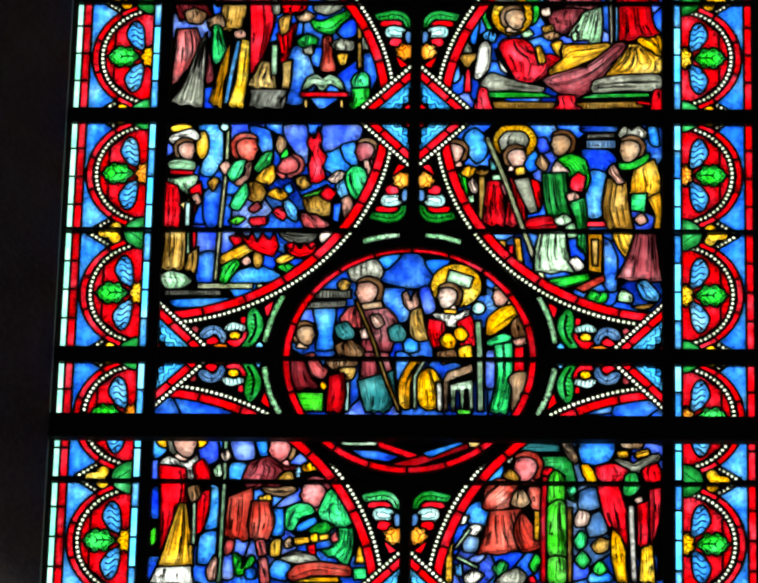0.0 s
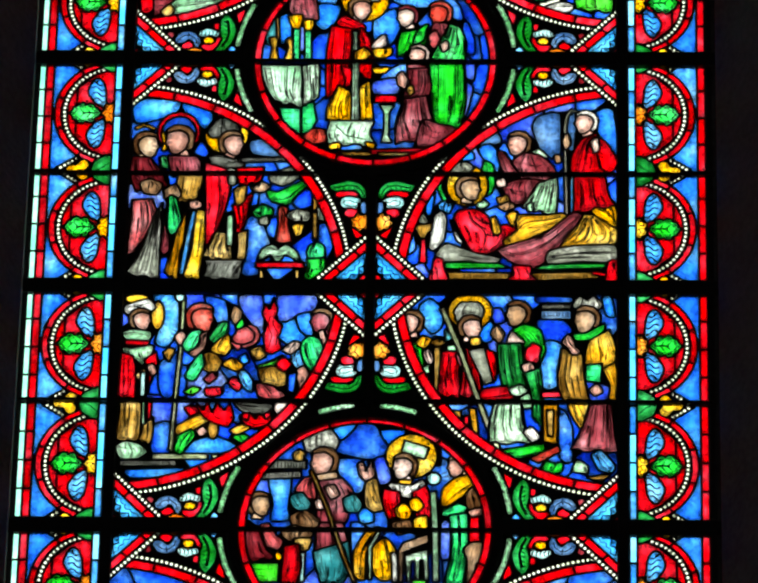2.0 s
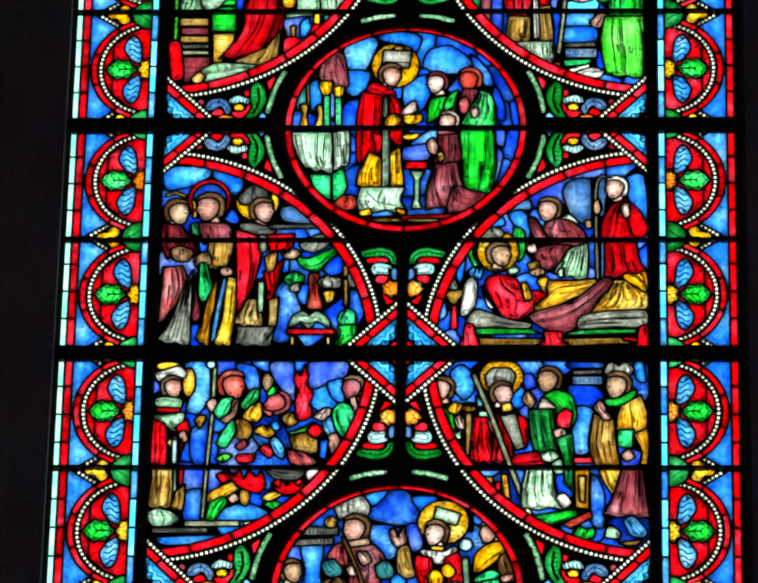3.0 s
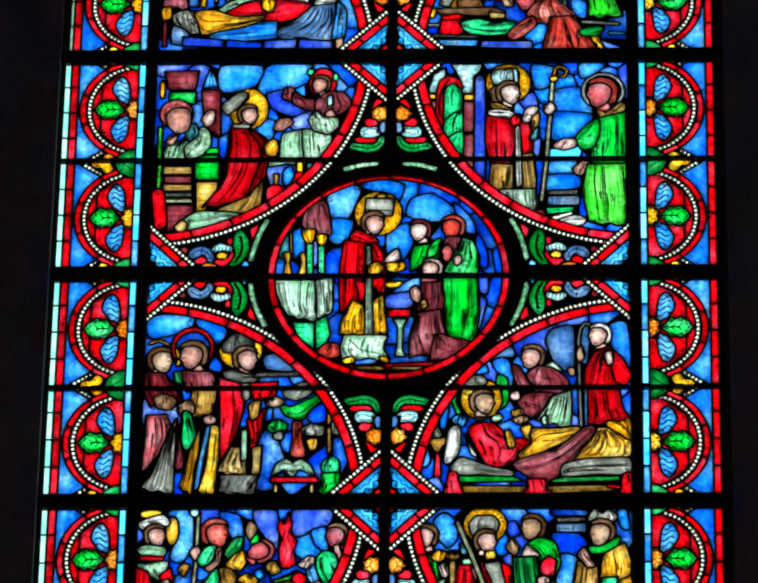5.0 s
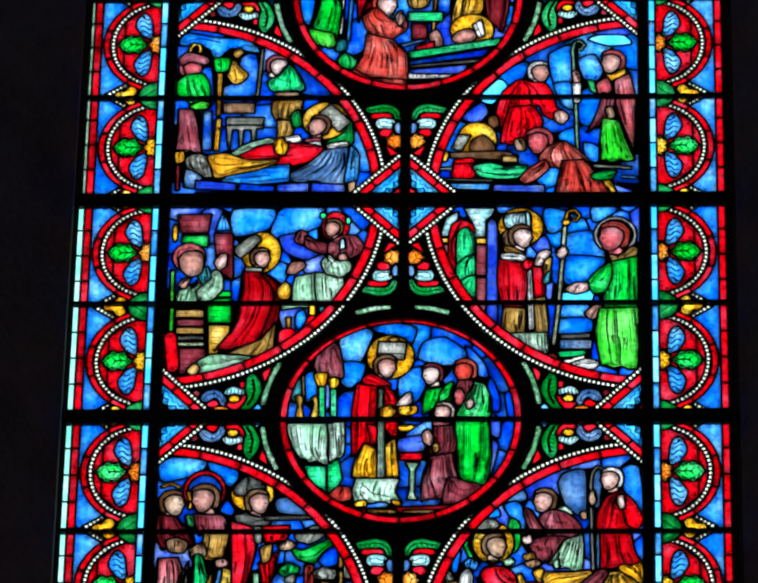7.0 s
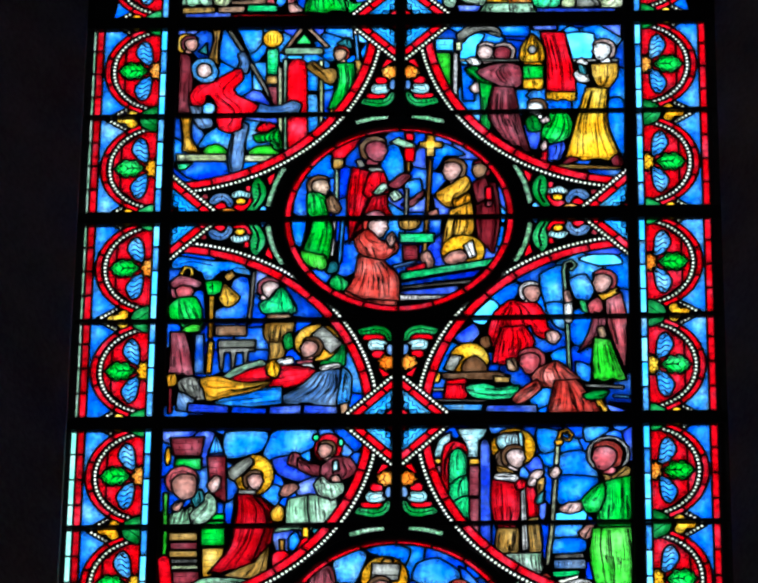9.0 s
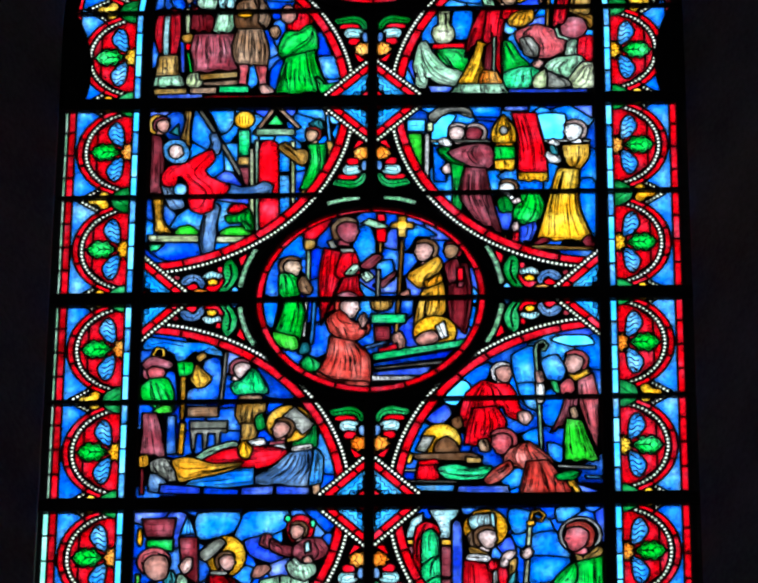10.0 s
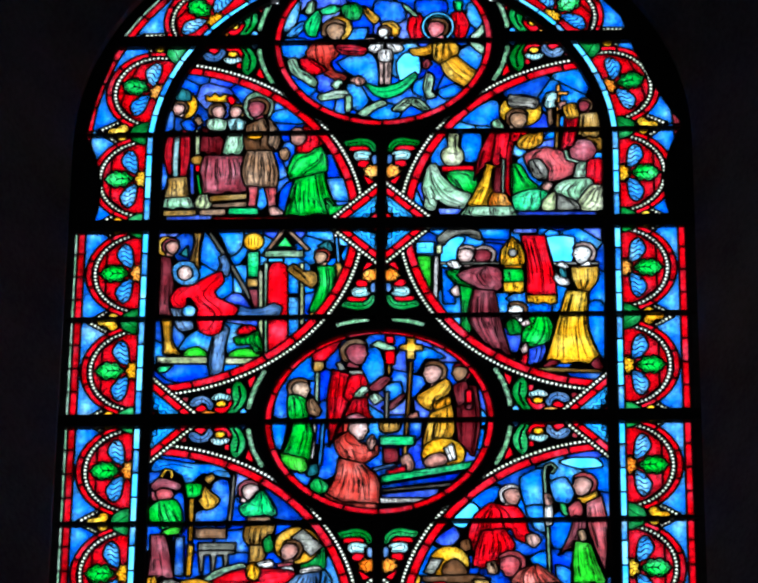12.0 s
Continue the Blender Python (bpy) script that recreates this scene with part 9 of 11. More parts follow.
    g.head(-54.1, -34.4, 3.3, "flesh", "ochre", -1)
    g.robe("aqua", 4, -57.2, -39.0, -54.3, -38.1, -51.1, -39.1, -51.3, -43.3, -56.4, -43.2)
    g.drape("celadon", 6, (-57.1, -44.6, -58.0, -50.1, -58.6, -54.7), (-52.4, -44.2, -51.2, -50.2, -52.9, -54.8))
    g.masonry(g.hard("ochre", -63.8, -74.7, -49.2, -73.6, -49.5, -76.4, -63.4, -77.5))
    g.masonry(g.hard("tan", -62.3, -78.4, -48.4, -77.3, -48.0, -80.0, -62.2, -80.2))
    g.oval("celadon", -46.2, -32.3, 5.9, 7.4)
    g.head(-46.2, -32.7, 4.5, "plum", "brown", -1)
    g.drape("brown", 8, (-50.3, -41.5, -50.9, -47.9, -50.0, -53.5), (-44.3, -38.3, -41.6, -45.8, -41.1, -53.2))
    g.drape("tan", 5, (-42.5, -37.9, -41.6, -43.5, -41.9, -50.9), (-39.9, -41.2, -38.0, -46.8, -39.3, -52.8))
    g.oval("gold", -47.3, -46.4, 3.1, 1.7)
    g.drape("tan", 12, (-49.7, -54.0, -51.3, -62.9, -49.7, -70.0), (-41.1, -54.1, -38.8, -63.3, -39.3, -71.1))
    g.drape("pink", 2, (-48.9, -70.9, -48.5, -75.5, -48.6, -79.6), (-46.1, -71.0, -46.3, -75.5, -46.6, -79.6))
    g.drape("pink", 2, (-42.5, -71.5, -41.4, -76.5, -40.9, -80.6), (-39.3, -71.6, -39.2, -75.6, -39.1, -80.2))
    g.robe("flesh", 1, -41.3, -80.6, -38.8, -80.2, -35.9, -83.4, -40.5, -84.2)
    g.robe("tan", 2, -37.9, -53.7, -35.7, -52.4, -34.3, -55.2, -35.6, -58.4, -37.4, -57.0)
    g.robe("red", 7, -30.5, -46.0, -28.4, -42.4, -25.2, -40.6, -23.0, -42.9, -22.9, -51.7, -27.1, -55.3, -31.4, -54.3)
    g.soft("flesh", -33.7, -44.6, -31.6, -42.8, -29.1, -44.7, -28.6, -48.4, -30.8, -51.1, -33.3, -49.7)
    g.robe("green", 9, -31.8, -55.7, -27.1, -55.8, -22.9, -52.2, -21.0, -58.2, -20.9, -63.7, -25.2, -65.0, -29.4, -67.6, -33.7, -66.6, -34.1, -62.1)
    g.drape("green", 14, (-31.5, -67.6, -33.5, -75.8, -34.8, -83.9), (-21.6, -64.6, -19.0, -76.0, -15.0, -83.3))
    g.robe("green", 5, -20.4, -76.9, -17.5, -80.6, -10.8, -79.8, -12.1, -82.9, -18.9, -84.2)
    g.masonry(g.hard("ochre", -80.3, -81.2, -67.9, -81.0, -67.8, -83.7, -80.2, -84.0))
    g.masonry(g.hard("tan", -67.2, -81.0, -56.9, -80.8, -57.2, -83.9, -67.1, -83.7))
    g.masonry(g.hard("mint", -56.2, -80.3, -45.2, -80.5, -45.1, -83.7, -56.5, -83.5))
    g.hard("ruby", -62.1, -84.5, -17.8, -85.3, -17.8, -86.9, -62.1, -86.1)
    g.letters(-60.3, -17.8, -85.6, 1.3)


def healing_right(g):
    g.tint("sky", 29.2, -37.8, 40.9, -34.6, 39.5, -41.3, 24, -42.7)
    g.tint("blue", 30.4, -48.7, 35.6, -48, 33, -60.4, 29.8, -59.5)
    g.tint("sky", 22.7, -49.4, 24, -56.1, 22, -60.2, 18.8, -59.3)
    g.tint("blue", 55.9, -21.4, 64.4, -19.8, 63, -28.3, 59.1, -31.6)
    g.tint("deep", 65.5, -38.4, 68.1, -36.8, 66.6, -50.2, 64, -53.4)
    g.tint("sky", 49.9, -48.2, 62.8, -46.8, 61.4, -55.1, 52.4, -54.9)
    g.tint("blue", 69.6, -18.2, 74.9, -19.2, 72.2, -23.3, 69.6, -22.5)
    g.tint("deep", 12.4, -72.4, 15, -70.8, 14.4, -82.3, 12.5, -80.6)
    g.tint("blue", 49.6, -83.7, 81.6, -83.9, 81.5, -86.7, 49.6, -86.5)
    g.tint("sky", 18.9, -82.4, 30.4, -81.8, 29.1, -85.8, 18.9, -85.7)
    g.ground("sky")
    g.soft("azure", 28.3, -40.2, 40.9, -31.1, 43.7, -35.9, 40.8, -42.8)
    g.soft("azure", 18.6, -56.2, 22.6, -49.3, 24.7, -48.5, 24.7, -54.0, 22.6, -56.3, 22.2, -65.4, 19.4, -72.2)
    g.soft("sky", 30.1, -47.2, 36.2, -47.3, 35.4, -59.2, 30.0, -59.1)
    g.soft("violet", 53.3, -53.6, 64.0, -50.1, 64.0, -54.7, 56.8, -58.3)
    g.soft("sky", 64.2, -33.9, 64.8, -40.9, 62.3, -43.2)
    g.soft("blue", 69.4, -45.6, 73.1, -41.1, 72.9, -52.6, 70.0, -53.0)
    g.hard("violet", 20.1, -81.7, 30.0, -81.9, 28.2, -85.0, 21.2, -84.9)
    g.hard("violet", 49.5, -83.6, 78.8, -84.2, 78.8, -86.2, 49.4, -85.7)
    g.robe("cream", 4, 24.7, -47.1, 27.9, -47.1, 27.6, -53.1, 29.3, -55.5, 29.5, -59.1, 27.4, -61.4, 23.8, -60.9, 22.4, -57.6, 22.9, -54.6, 24.9, -53.3)
    g.line(0.5, 24.3, -55.8, 28.3, -56.4)
    g.hard("red", 21.5, -62.0, 34.0, -61.7, 34.0, -64.7, 21.8, -64.7)
    g.robe("green", 7, 24.0, -65.4, 33.9, -65.2, 34.3, -73.8, 31.1, -76.5, 27.2, -72.3)
    g.robe("celadon", 9, 17.2, -63.0, 19.4, -61.2, 21.1, -65.8, 24.0, -70.0, 27.5, -73.7, 32.9, -76.1, 31.8, -81.5, 24.7, -80.5, 20.4, -77.2, 19.0, -82.6, 16.2, -81.2, 16.5, -76.7, 15.5, -72.1)
    g.halo(51.3, -36.0, 8.0, 7.8)
    g.robe("grey", 4, 47.4, -28.9, 57.4, -30.5, 56.7, -34.7, 47.3, -33.6)
    g.head(49.8, -39.7, 4.5, "tan", "brown", 1, -10)
    g.robe("celadon", 3, 40.5, -41.8, 43.0, -40.0, 45.1, -44.2, 43.0, -46.0)
    g.drape("ruby", 8, (41.5, -44.6, 37.2, -54.2, 34.3, -67.9), (48.0, -46.1, 44.3, -59.0, 38.9, -61.1))
    g.drape("red", 8, (42.6, -47.4, 41.5, -56.6, 40.7, -63.5), (49.8, -46.2, 47.5, -56.7, 47.4, -77.3))
    g.robe("red", 5, 48.0, -46.6, 52.6, -45.3, 55.1, -46.7, 51.5, -50.8, 47.9, -50.3)
    g.robe("amber", 6, 50.1, -51.7, 52.6, -48.3, 59.0, -46.6, 58.6, -51.4, 55.0, -54.1, 51.1, -53.8)
    g.drape("gold", 7, (38.9, -61.6, 35.3, -72.5, 31.8, -80.6), (41.4, -62.6, 41.0, -72.6, 38.9, -81.2))
    g.drape("wine", 5, (42.1, -63.5, 41.7, -70.3, 41.4, -75.3), (44.3, -61.2, 44.2, -70.4, 44.2, -77.2))
    g.strip("celadon", 1.2, 44.8, -59.0, 44.4, -75.4)
    g.drape("orange", 7, (41.0, -75.3, 39.9, -78.5, 39.6, -81.2), (45.3, -75.9, 46.3, -78.6, 48.1, -81.3))
    g.drape("celadon", 9, (31.4, -81.5, 30.4, -83.3, 29.3, -85.1), (47.7, -81.8, 48.4, -84.1, 49.4, -85.9))
    g.robe("green", 6, 48.2, -61.8, 50.7, -62.7, 53.5, -68.7, 57.3, -73.4, 53.4, -76.5, 48.4, -76.4)
    g.robe("mint", 9, 48.4, -76.8, 54.8, -74.2, 60.5, -74.3, 60.1, -79.8, 56.5, -82.8, 49.5, -82.7)
    g.robe("pink", 9, 52.9, -57.3, 60.4, -54.2, 66.1, -56.2, 71.3, -63.1, 70.2, -65.8, 64.8, -68.9, 58.5, -68.8, 54.9, -64.2)
    g.robe("grey", 4, 54.6, -60.5, 57.8, -59.7, 60.6, -64.3, 60.2, -68.9, 56.0, -67.4)
    g.robe("ochre", 3, 74.4, -49.4, 79.4, -47.9, 81.5, -51.9, 80.0, -56.0, 77.2, -52.2)
    g.soft("plum", 69.7, -53.9, 72.9, -50.8, 76.8, -51.3, 78.6, -55.5, 76.4, -59.6, 72.1, -60.4, 70.0, -57.6)
    g.strip("celadon", 1.6, 67.5, -54.8, 68.5, -59.4, 73.1, -61.3)
    g.robe("celadon", 4, 71.7, -62.2, 75.6, -60.9, 75.5, -69.1, 70.9, -69.1)
    g.robe("red", 4, 76.3, -60.5, 81.3, -60.1, 80.1, -71.5, 75.8, -71.4)
    g.robe("celadon", 9, 63.4, -73.5, 67.3, -69.9, 75.5, -69.1, 77.2, -71.4, 72.5, -79.1, 67.2, -76.7)
    g.robe("cream", 6, 72.1, -80.4, 77.2, -72.4, 81.8, -73.4, 81.6, -82.9, 74.2, -83.2)
    g.robe("grey", 6, 63.3, -75.7, 70.7, -79.9, 72.4, -82.7, 63.6, -83.0)
    g.robe("cream", 4, 59.4, -78.8, 63.4, -74.8, 63.3, -83.0, 59.0, -82.9)
    g.robe("flesh", 2, 58.4, -72.5, 60.6, -69.8, 62.7, -71.6, 60.9, -74.3)
    g.strip("ochre", 1.4, 65.1, -37.7, 64.3, -54.7)
    g.strip("orange", 1.4, 65.4, -23.7, 65.1, -36.3)
    g.strip("orange", 1.4, 62.1, -27.8, 69.0, -28.0)
    g.robe("aqua", 4, 59.9, -32.0, 61.4, -28.0, 64.6, -27.9, 63.8, -34.4, 61.0, -34.8)
    g.robe("tan", 2, 61.3, -36.2, 62.8, -35.3, 63.4, -41.8, 61.9, -43.6)
    g.robe("flesh", 2, 65.3, -33.0, 67.8, -31.7, 68.1, -34.9, 66.0, -35.8)
    g.drape("red", 5, (68.9, -34.5, 67.6, -45.6, 66.5, -54.8), (72.4, -37.8, 71.6, -45.7, 70.4, -52.6))
    g.robe("amber", 4, 67.1, -34.5, 71.4, -33.1, 72.8, -38.7, 68.8, -40.1)
    g.head(75.3, -33.7, 3.1, "plum", "brown", -1)
    g.drape("ochre", 8, (73.8, -38.3, 73.4, -43.4, 73.0, -48.0), (81.7, -37.1, 80.6, -43.5, 79.4, -48.6))


def inscription_medallion(g):
    g.tint("deep", -13.6, 37.6, -5.5, 38.8, -4.3, 29.7, -8.3, 26.3)
    g.ground("deep")
    g.soft("deep", -9.5, 28.4, -8.7, 32.0, -0.3, 39.1, 6.7, 32.1, 5.2, 26.8, -0.1, 26.0)
    g.soft("sky", -12.8, 33.7, -9.7, 36.6, -3.4, 38.0, -8.0, 32.7)
    g.soft("blue", -9.4, 24.9, -0.0, 24.3, -1.4, 14.4, -3.6, 13.7, -7.8, 19.6)
    g.soft("sky", 4.4, 35.6, 12.3, 35.6, 10.8, 32.1, 7.7, 30.3)
    g.soft("azure", 17.0, 34.2, 23.3, 30.4, 23.7, 23.3, 21.8, 25.1)
    g.soft("azure", -30.8, 17.8, -24.6, 17.8, -25.6, 7.3, -24.5, 3.8, -29.8, 3.4, -29.0, 9.0)
    g.soft("sky", -1.9, 6.7, 1.9, 7.4, 2.6, 2.9, -1.2, 2.5)
    g.soft("blue", -4.0, 2.2, 0.4, 0.5, -1.6, -8.2, -3.4, -10.0)
    g.soft("violet", 24.9, 2.4, 27.1, 2.4, 27.0, -9.8, 24.8, -9.8)
    g.soft("violet", 2.8, 25.0, 6.2, 25.7, 7.9, 18.0, 4.8, 16.2)
    g.hard("dusk", -33.5, 24.8, -19.1, 24.9, -19.1, 21.7, -32.8, 21.6)
    g.hard("dusk", -35.9, 20.2, -20.9, 21.0, -20.9, 18.5, -35.8, 17.7)
    g.letters(-32.2, -19.1, 23.2, 2.3)
    g.letters(-35.3, -21.2, 19.5, 1.9)
    g.robe("ochre", 3, -23.6, 27.0, -21.7, 28.7, -19.8, 27.0, -20.7, 24.9, -22.9, 24.8)
    g.robe("grey", 8, -20.3, 33.3, -16.9, 35.5, -11.9, 35.5, -9.6, 32.3, -10.5, 29.1, -16.1, 28.4, -18.9, 28.4)
    g.head(-13.5, 24.5, 5.0, "flesh", "brown", -1)
    g.hard("brown", -16.5, 19.6, -9.3, 21.0, -8.7, 17.9, -15.5, 17.1)
    g.robe("pink", 6, -22.3, 14.3, -19.9, 17.8, -16.5, 18.9, -15.4, 14.3, -16.3, 10.8, -20.7, 12.2)
    g.drape("plum", 10, (-15.5, 16.8, -15.0, 9.1, -15.5, 2.1), (-7.7, 17.9, -4.5, 12.6, -6.5, 2.9))
    g.robe("teal", 4, -24.1, 11.5, -20.7, 12.9, -17.8, 9.1, -19.6, 6.3, -23.1, 8.0)
    g.robe("teal", 5, -6.9, 10.9, -3.5, 12.3, -1.3, 9.2, -2.2, 6.4, -5.9, 6.7)
    g.robe("flesh", 2, -13.0, 15.1, -10.2, 15.8, -8.5, 12.6, -11.0, 10.9)
    g.robe("flesh", 2, -16.3, 10.1, -13.8, 10.8, -13.1, 7.4, -15.6, 7.3)
    g.drape("plum", 10, (-15.1, 1.8, -15.2, -8.3, -12.6, -14.2), (-7.4, 1.8, -5.3, -8.2, -7.0, -15.2))
    g.drape("teal", 7, (-15.8, -8.3, -14.8, -13.5, -13.1, -19.0), (-5.4, -4.8, -4.6, -13.4, -6.9, -18.6))
    g.strip("ochre", 1.3, -17.8, 21.3, -12.2, 7.4, -7.1, -8.3, -2.9, -18.9)
    g.robe("brown", 4, -23.9, 4.5, -19.0, 6.3, -14.9, 2.8, -16.6, -0.3, -22.3, 1.0)
    g.robe("brown", 3, -26.6, -1.4, -22.9, 1.0, -16.6, -1.4, -19.7, -4.2, -24.3, -3.9)
    g.robe("ochre", 2, -22.5, -3.8, -17.2, -3.5, -18.3, -7.3, -20.8, -7.3)
    g.hard("aqua", -20.5, -8.3, -18.9, -8.3, -19.0, -19.0, -20.5, -19.0)
    g.head(-34.3, 9.0, 4.2, "tan", "brown", 1)
    g.robe("pink", 7, -34.7, -0.4, -31.3, 1.7, -28.4, -3.2, -26.5, -4.2, -27.7, -7.0, -32.0, -6.0, -34.3, -3.9)
    g.drape("wine", 6, (-37.5, 0.2, -38.2, -6.7, -37.5, -11.2), (-34.7, 0.3, -32.0, -6.7, -29.4, -10.1))
    g.robe("gold", 2, -28.8, -9.4, -27.3, -8.0, -26.3, -10.1, -27.5, -11.5)
    g.drape("ruby", 6, (-25.2, -6.6, -25.6, -13.6, -25.8, -19.1), (-21.5, -5.9, -20.7, -13.5, -22.1, -19.1))
    g.masonry(g.hard("lime", -36.2, -12.2, -27.2, -12.2, -27.3, -19.1, -35.1, -19.1))
    g.halo(14.6, 26.5, 8.4, 8.1)
    g.hard("celadon", 12.3, 32.4, 20.2, 29.7, 19.0, 25.4, 11.2, 27.5)
    g.head(12.5, 22.9, 4.5, "pale", "brown", -1)
    g.robe("flesh", 2, -2.5, 23.2, -1.3, 24.3, 0.0, 20.4, 1.8, 24.6, 2.6, 19.7, 0.1, 17.6, -1.8, 19.7)
    g.robe("ochre", 4, 0.4, 16.5, 3.2, 18.0, 4.3, 11.0, 6.2, 7.5, 2.5, 6.7, 0.3, 9.2)
    g.hard("amber", 10.4, 18.0, 15.1, 18.0, 14.8, 15.9, 11.0, 15.9)
    g.robe("white", 5, 7.3, 16.2, 11.0, 15.9, 15.1, 15.6, 18.2, 17.7, 19.2, 15.6, 14.2, 11.7, 11.1, 12.4)
    g.drape("red", 6, (6.4, 14.1, 6.2, 9.2, 8.1, 4.0), (10.5, 13.1, 10.8, 9.2, 10.6, 4.7))
    g.drape("red", 6, (15.5, 13.1, 16.2, 7.5, 17.5, 2.3), (19.2, 15.2, 20.8, 9.3, 20.0, 2.3))
    g.robe("gold", 5, 9.9, 7.5, 12.1, 9.2, 14.9, 7.5, 14.0, 4.0, 10.6, 4.4)
    g.robe("gold", 4, 14.3, 10.3, 16.7, 11.4, 18.6, 8.6, 16.8, 6.5, 14.9, 7.5)
    g.robe("brown", 4, 8.8, 2.3, 14.4, 3.3, 15.0, -0.1, 10.7, -1.6)
    g.robe("gold", 3, 15.9, 3.7, 19.6, 4.8, 20.0, -0.1, 16.3, -0.1)
    g.robe("gold", 7, 3.4, -6.5, 6.7, -3.7, 9.9, -8.2, 10.7, -16.1, 6.1, -17.8, 3.5, -15.1)
    g.robe("amber", 7, -2.8, -8.2, 0.5, -1.6, 4.2, 0.5, 3.0, -3.7, -0.0, -8.2, -0.1, -17.9, -2.6, -16.2)
    g.strip("celadon", 1.4, 5.4, 0.5, 1.8, -6.5, 2.0, -17.9)
    g.strip("white", 1.9, 9.6, -8.2, 10.1, -18.9)
    g.masonry(g.hard("tan", 10.8, -8.1, 12.3, -4.7, 20.3, -1.5, 20.7, -4.6, 12.7, -8.1, 12.6, -18.8, 11.3, -18.8))
    g.masonry(g.hard("celadon", 13.0, -9.2, 20.4, -7.0, 20.9, -18.8, 19.4, -18.8, 18.9, -10.9, 18.0, -10.9, 17.8, -18.8, 16.6, -18.8, 16.2, -11.2, 15.2, -11.2, 15.0, -18.8, 13.8, -18.8))
    g.strip("celadon", 2.2, 21.7, 13.8, 22.5, 2.3, 23.1, -18.8)
    g.oval("aqua", 21.9, 18.4, 2.3, 2.3)
    g.masonry(g.hard("lime", 15.3, -18.1, 20.3, -18.1, 20.0, -19.8, 15.7, -19.8))
    g.head(29.7, 23.0, 3.8, "flesh", "brown", -1)
    g.robe("gold", 9, 25.4, 14.6, 29.1, 18.1, 34.4, 19.5, 35.4, 16.7, 31.3, 12.9, 26.7, 9.3, 24.9, 9.0)
    g.robe("brown", 4, 32.6, 12.9, 35.1, 15.3, 37.6, 9.4, 35.5, 6.9, 33.0, 8.0)
    g.robe("mint", 4, 24.9, 6.5, 29.8, 9.0, 32.6, 8.0, 31.4, 5.5, 25.5, 4.8)
    g.drape("mint", 9, (27.7, 4.8, 28.5, -6.3, 26.5, -18.7), (32.4, 5.5, 32.5, -6.3, 31.1, -19.1))
    g.hard("red", 33.6, 4.8, 36.7, 5.2, 37.1, -4.5, 33.4, -4.9)
    g.robe("flesh", 2, 33.0, 6.6, 37.6, 8.0, 38.6, 5.9, 34.5, 4.8)
    g.robe("tan", 5, 32.2, -7.0, 34.6, -4.9, 38.4, -5.2, 37.5, -9.7, 35.3, -12.1, 34.5, -18.3, 33.3, -18.4, 33.5, -10.8)
    g.hard("lead", -23.7, -28.0, 25.7, -27.7, 18.2, -40.7, -15.7, -40.9)
    g.masonry(g.hard("celadon", -21.3, -29.2, -9.8, -28.8, -9.4, -31.3, -21.1, -31.2))
    g.hard("blue", -18.6, -32.4, -9.7, -32.7, -1.9, -35.0, -6.5, -36.9, -14.2, -35.5)
    g.hard("red", -9.5, -29.3, 4.2, -34.3, 1.2, -35.9, -9.7, -31.7)
    g.hard("ruby", -6.5, -37.8, 21.1, -29.4, 22.0, -31.1, 1.2, -39.1)
    g.hard("sky", 3.9, -33.6, 17.4, -29.1, 19.2, -29.8, 7.3, -35.3)
    g.masonry(g.hard("fern", -4.4, -28.4, 5.6, -28.3, 5.4, -30.2, -3.6, -30.3))
    g.soft("ochre", 19.2, -28.6, 22.9, -28.5, 22.6, -31.1, 19.9, -31.3)


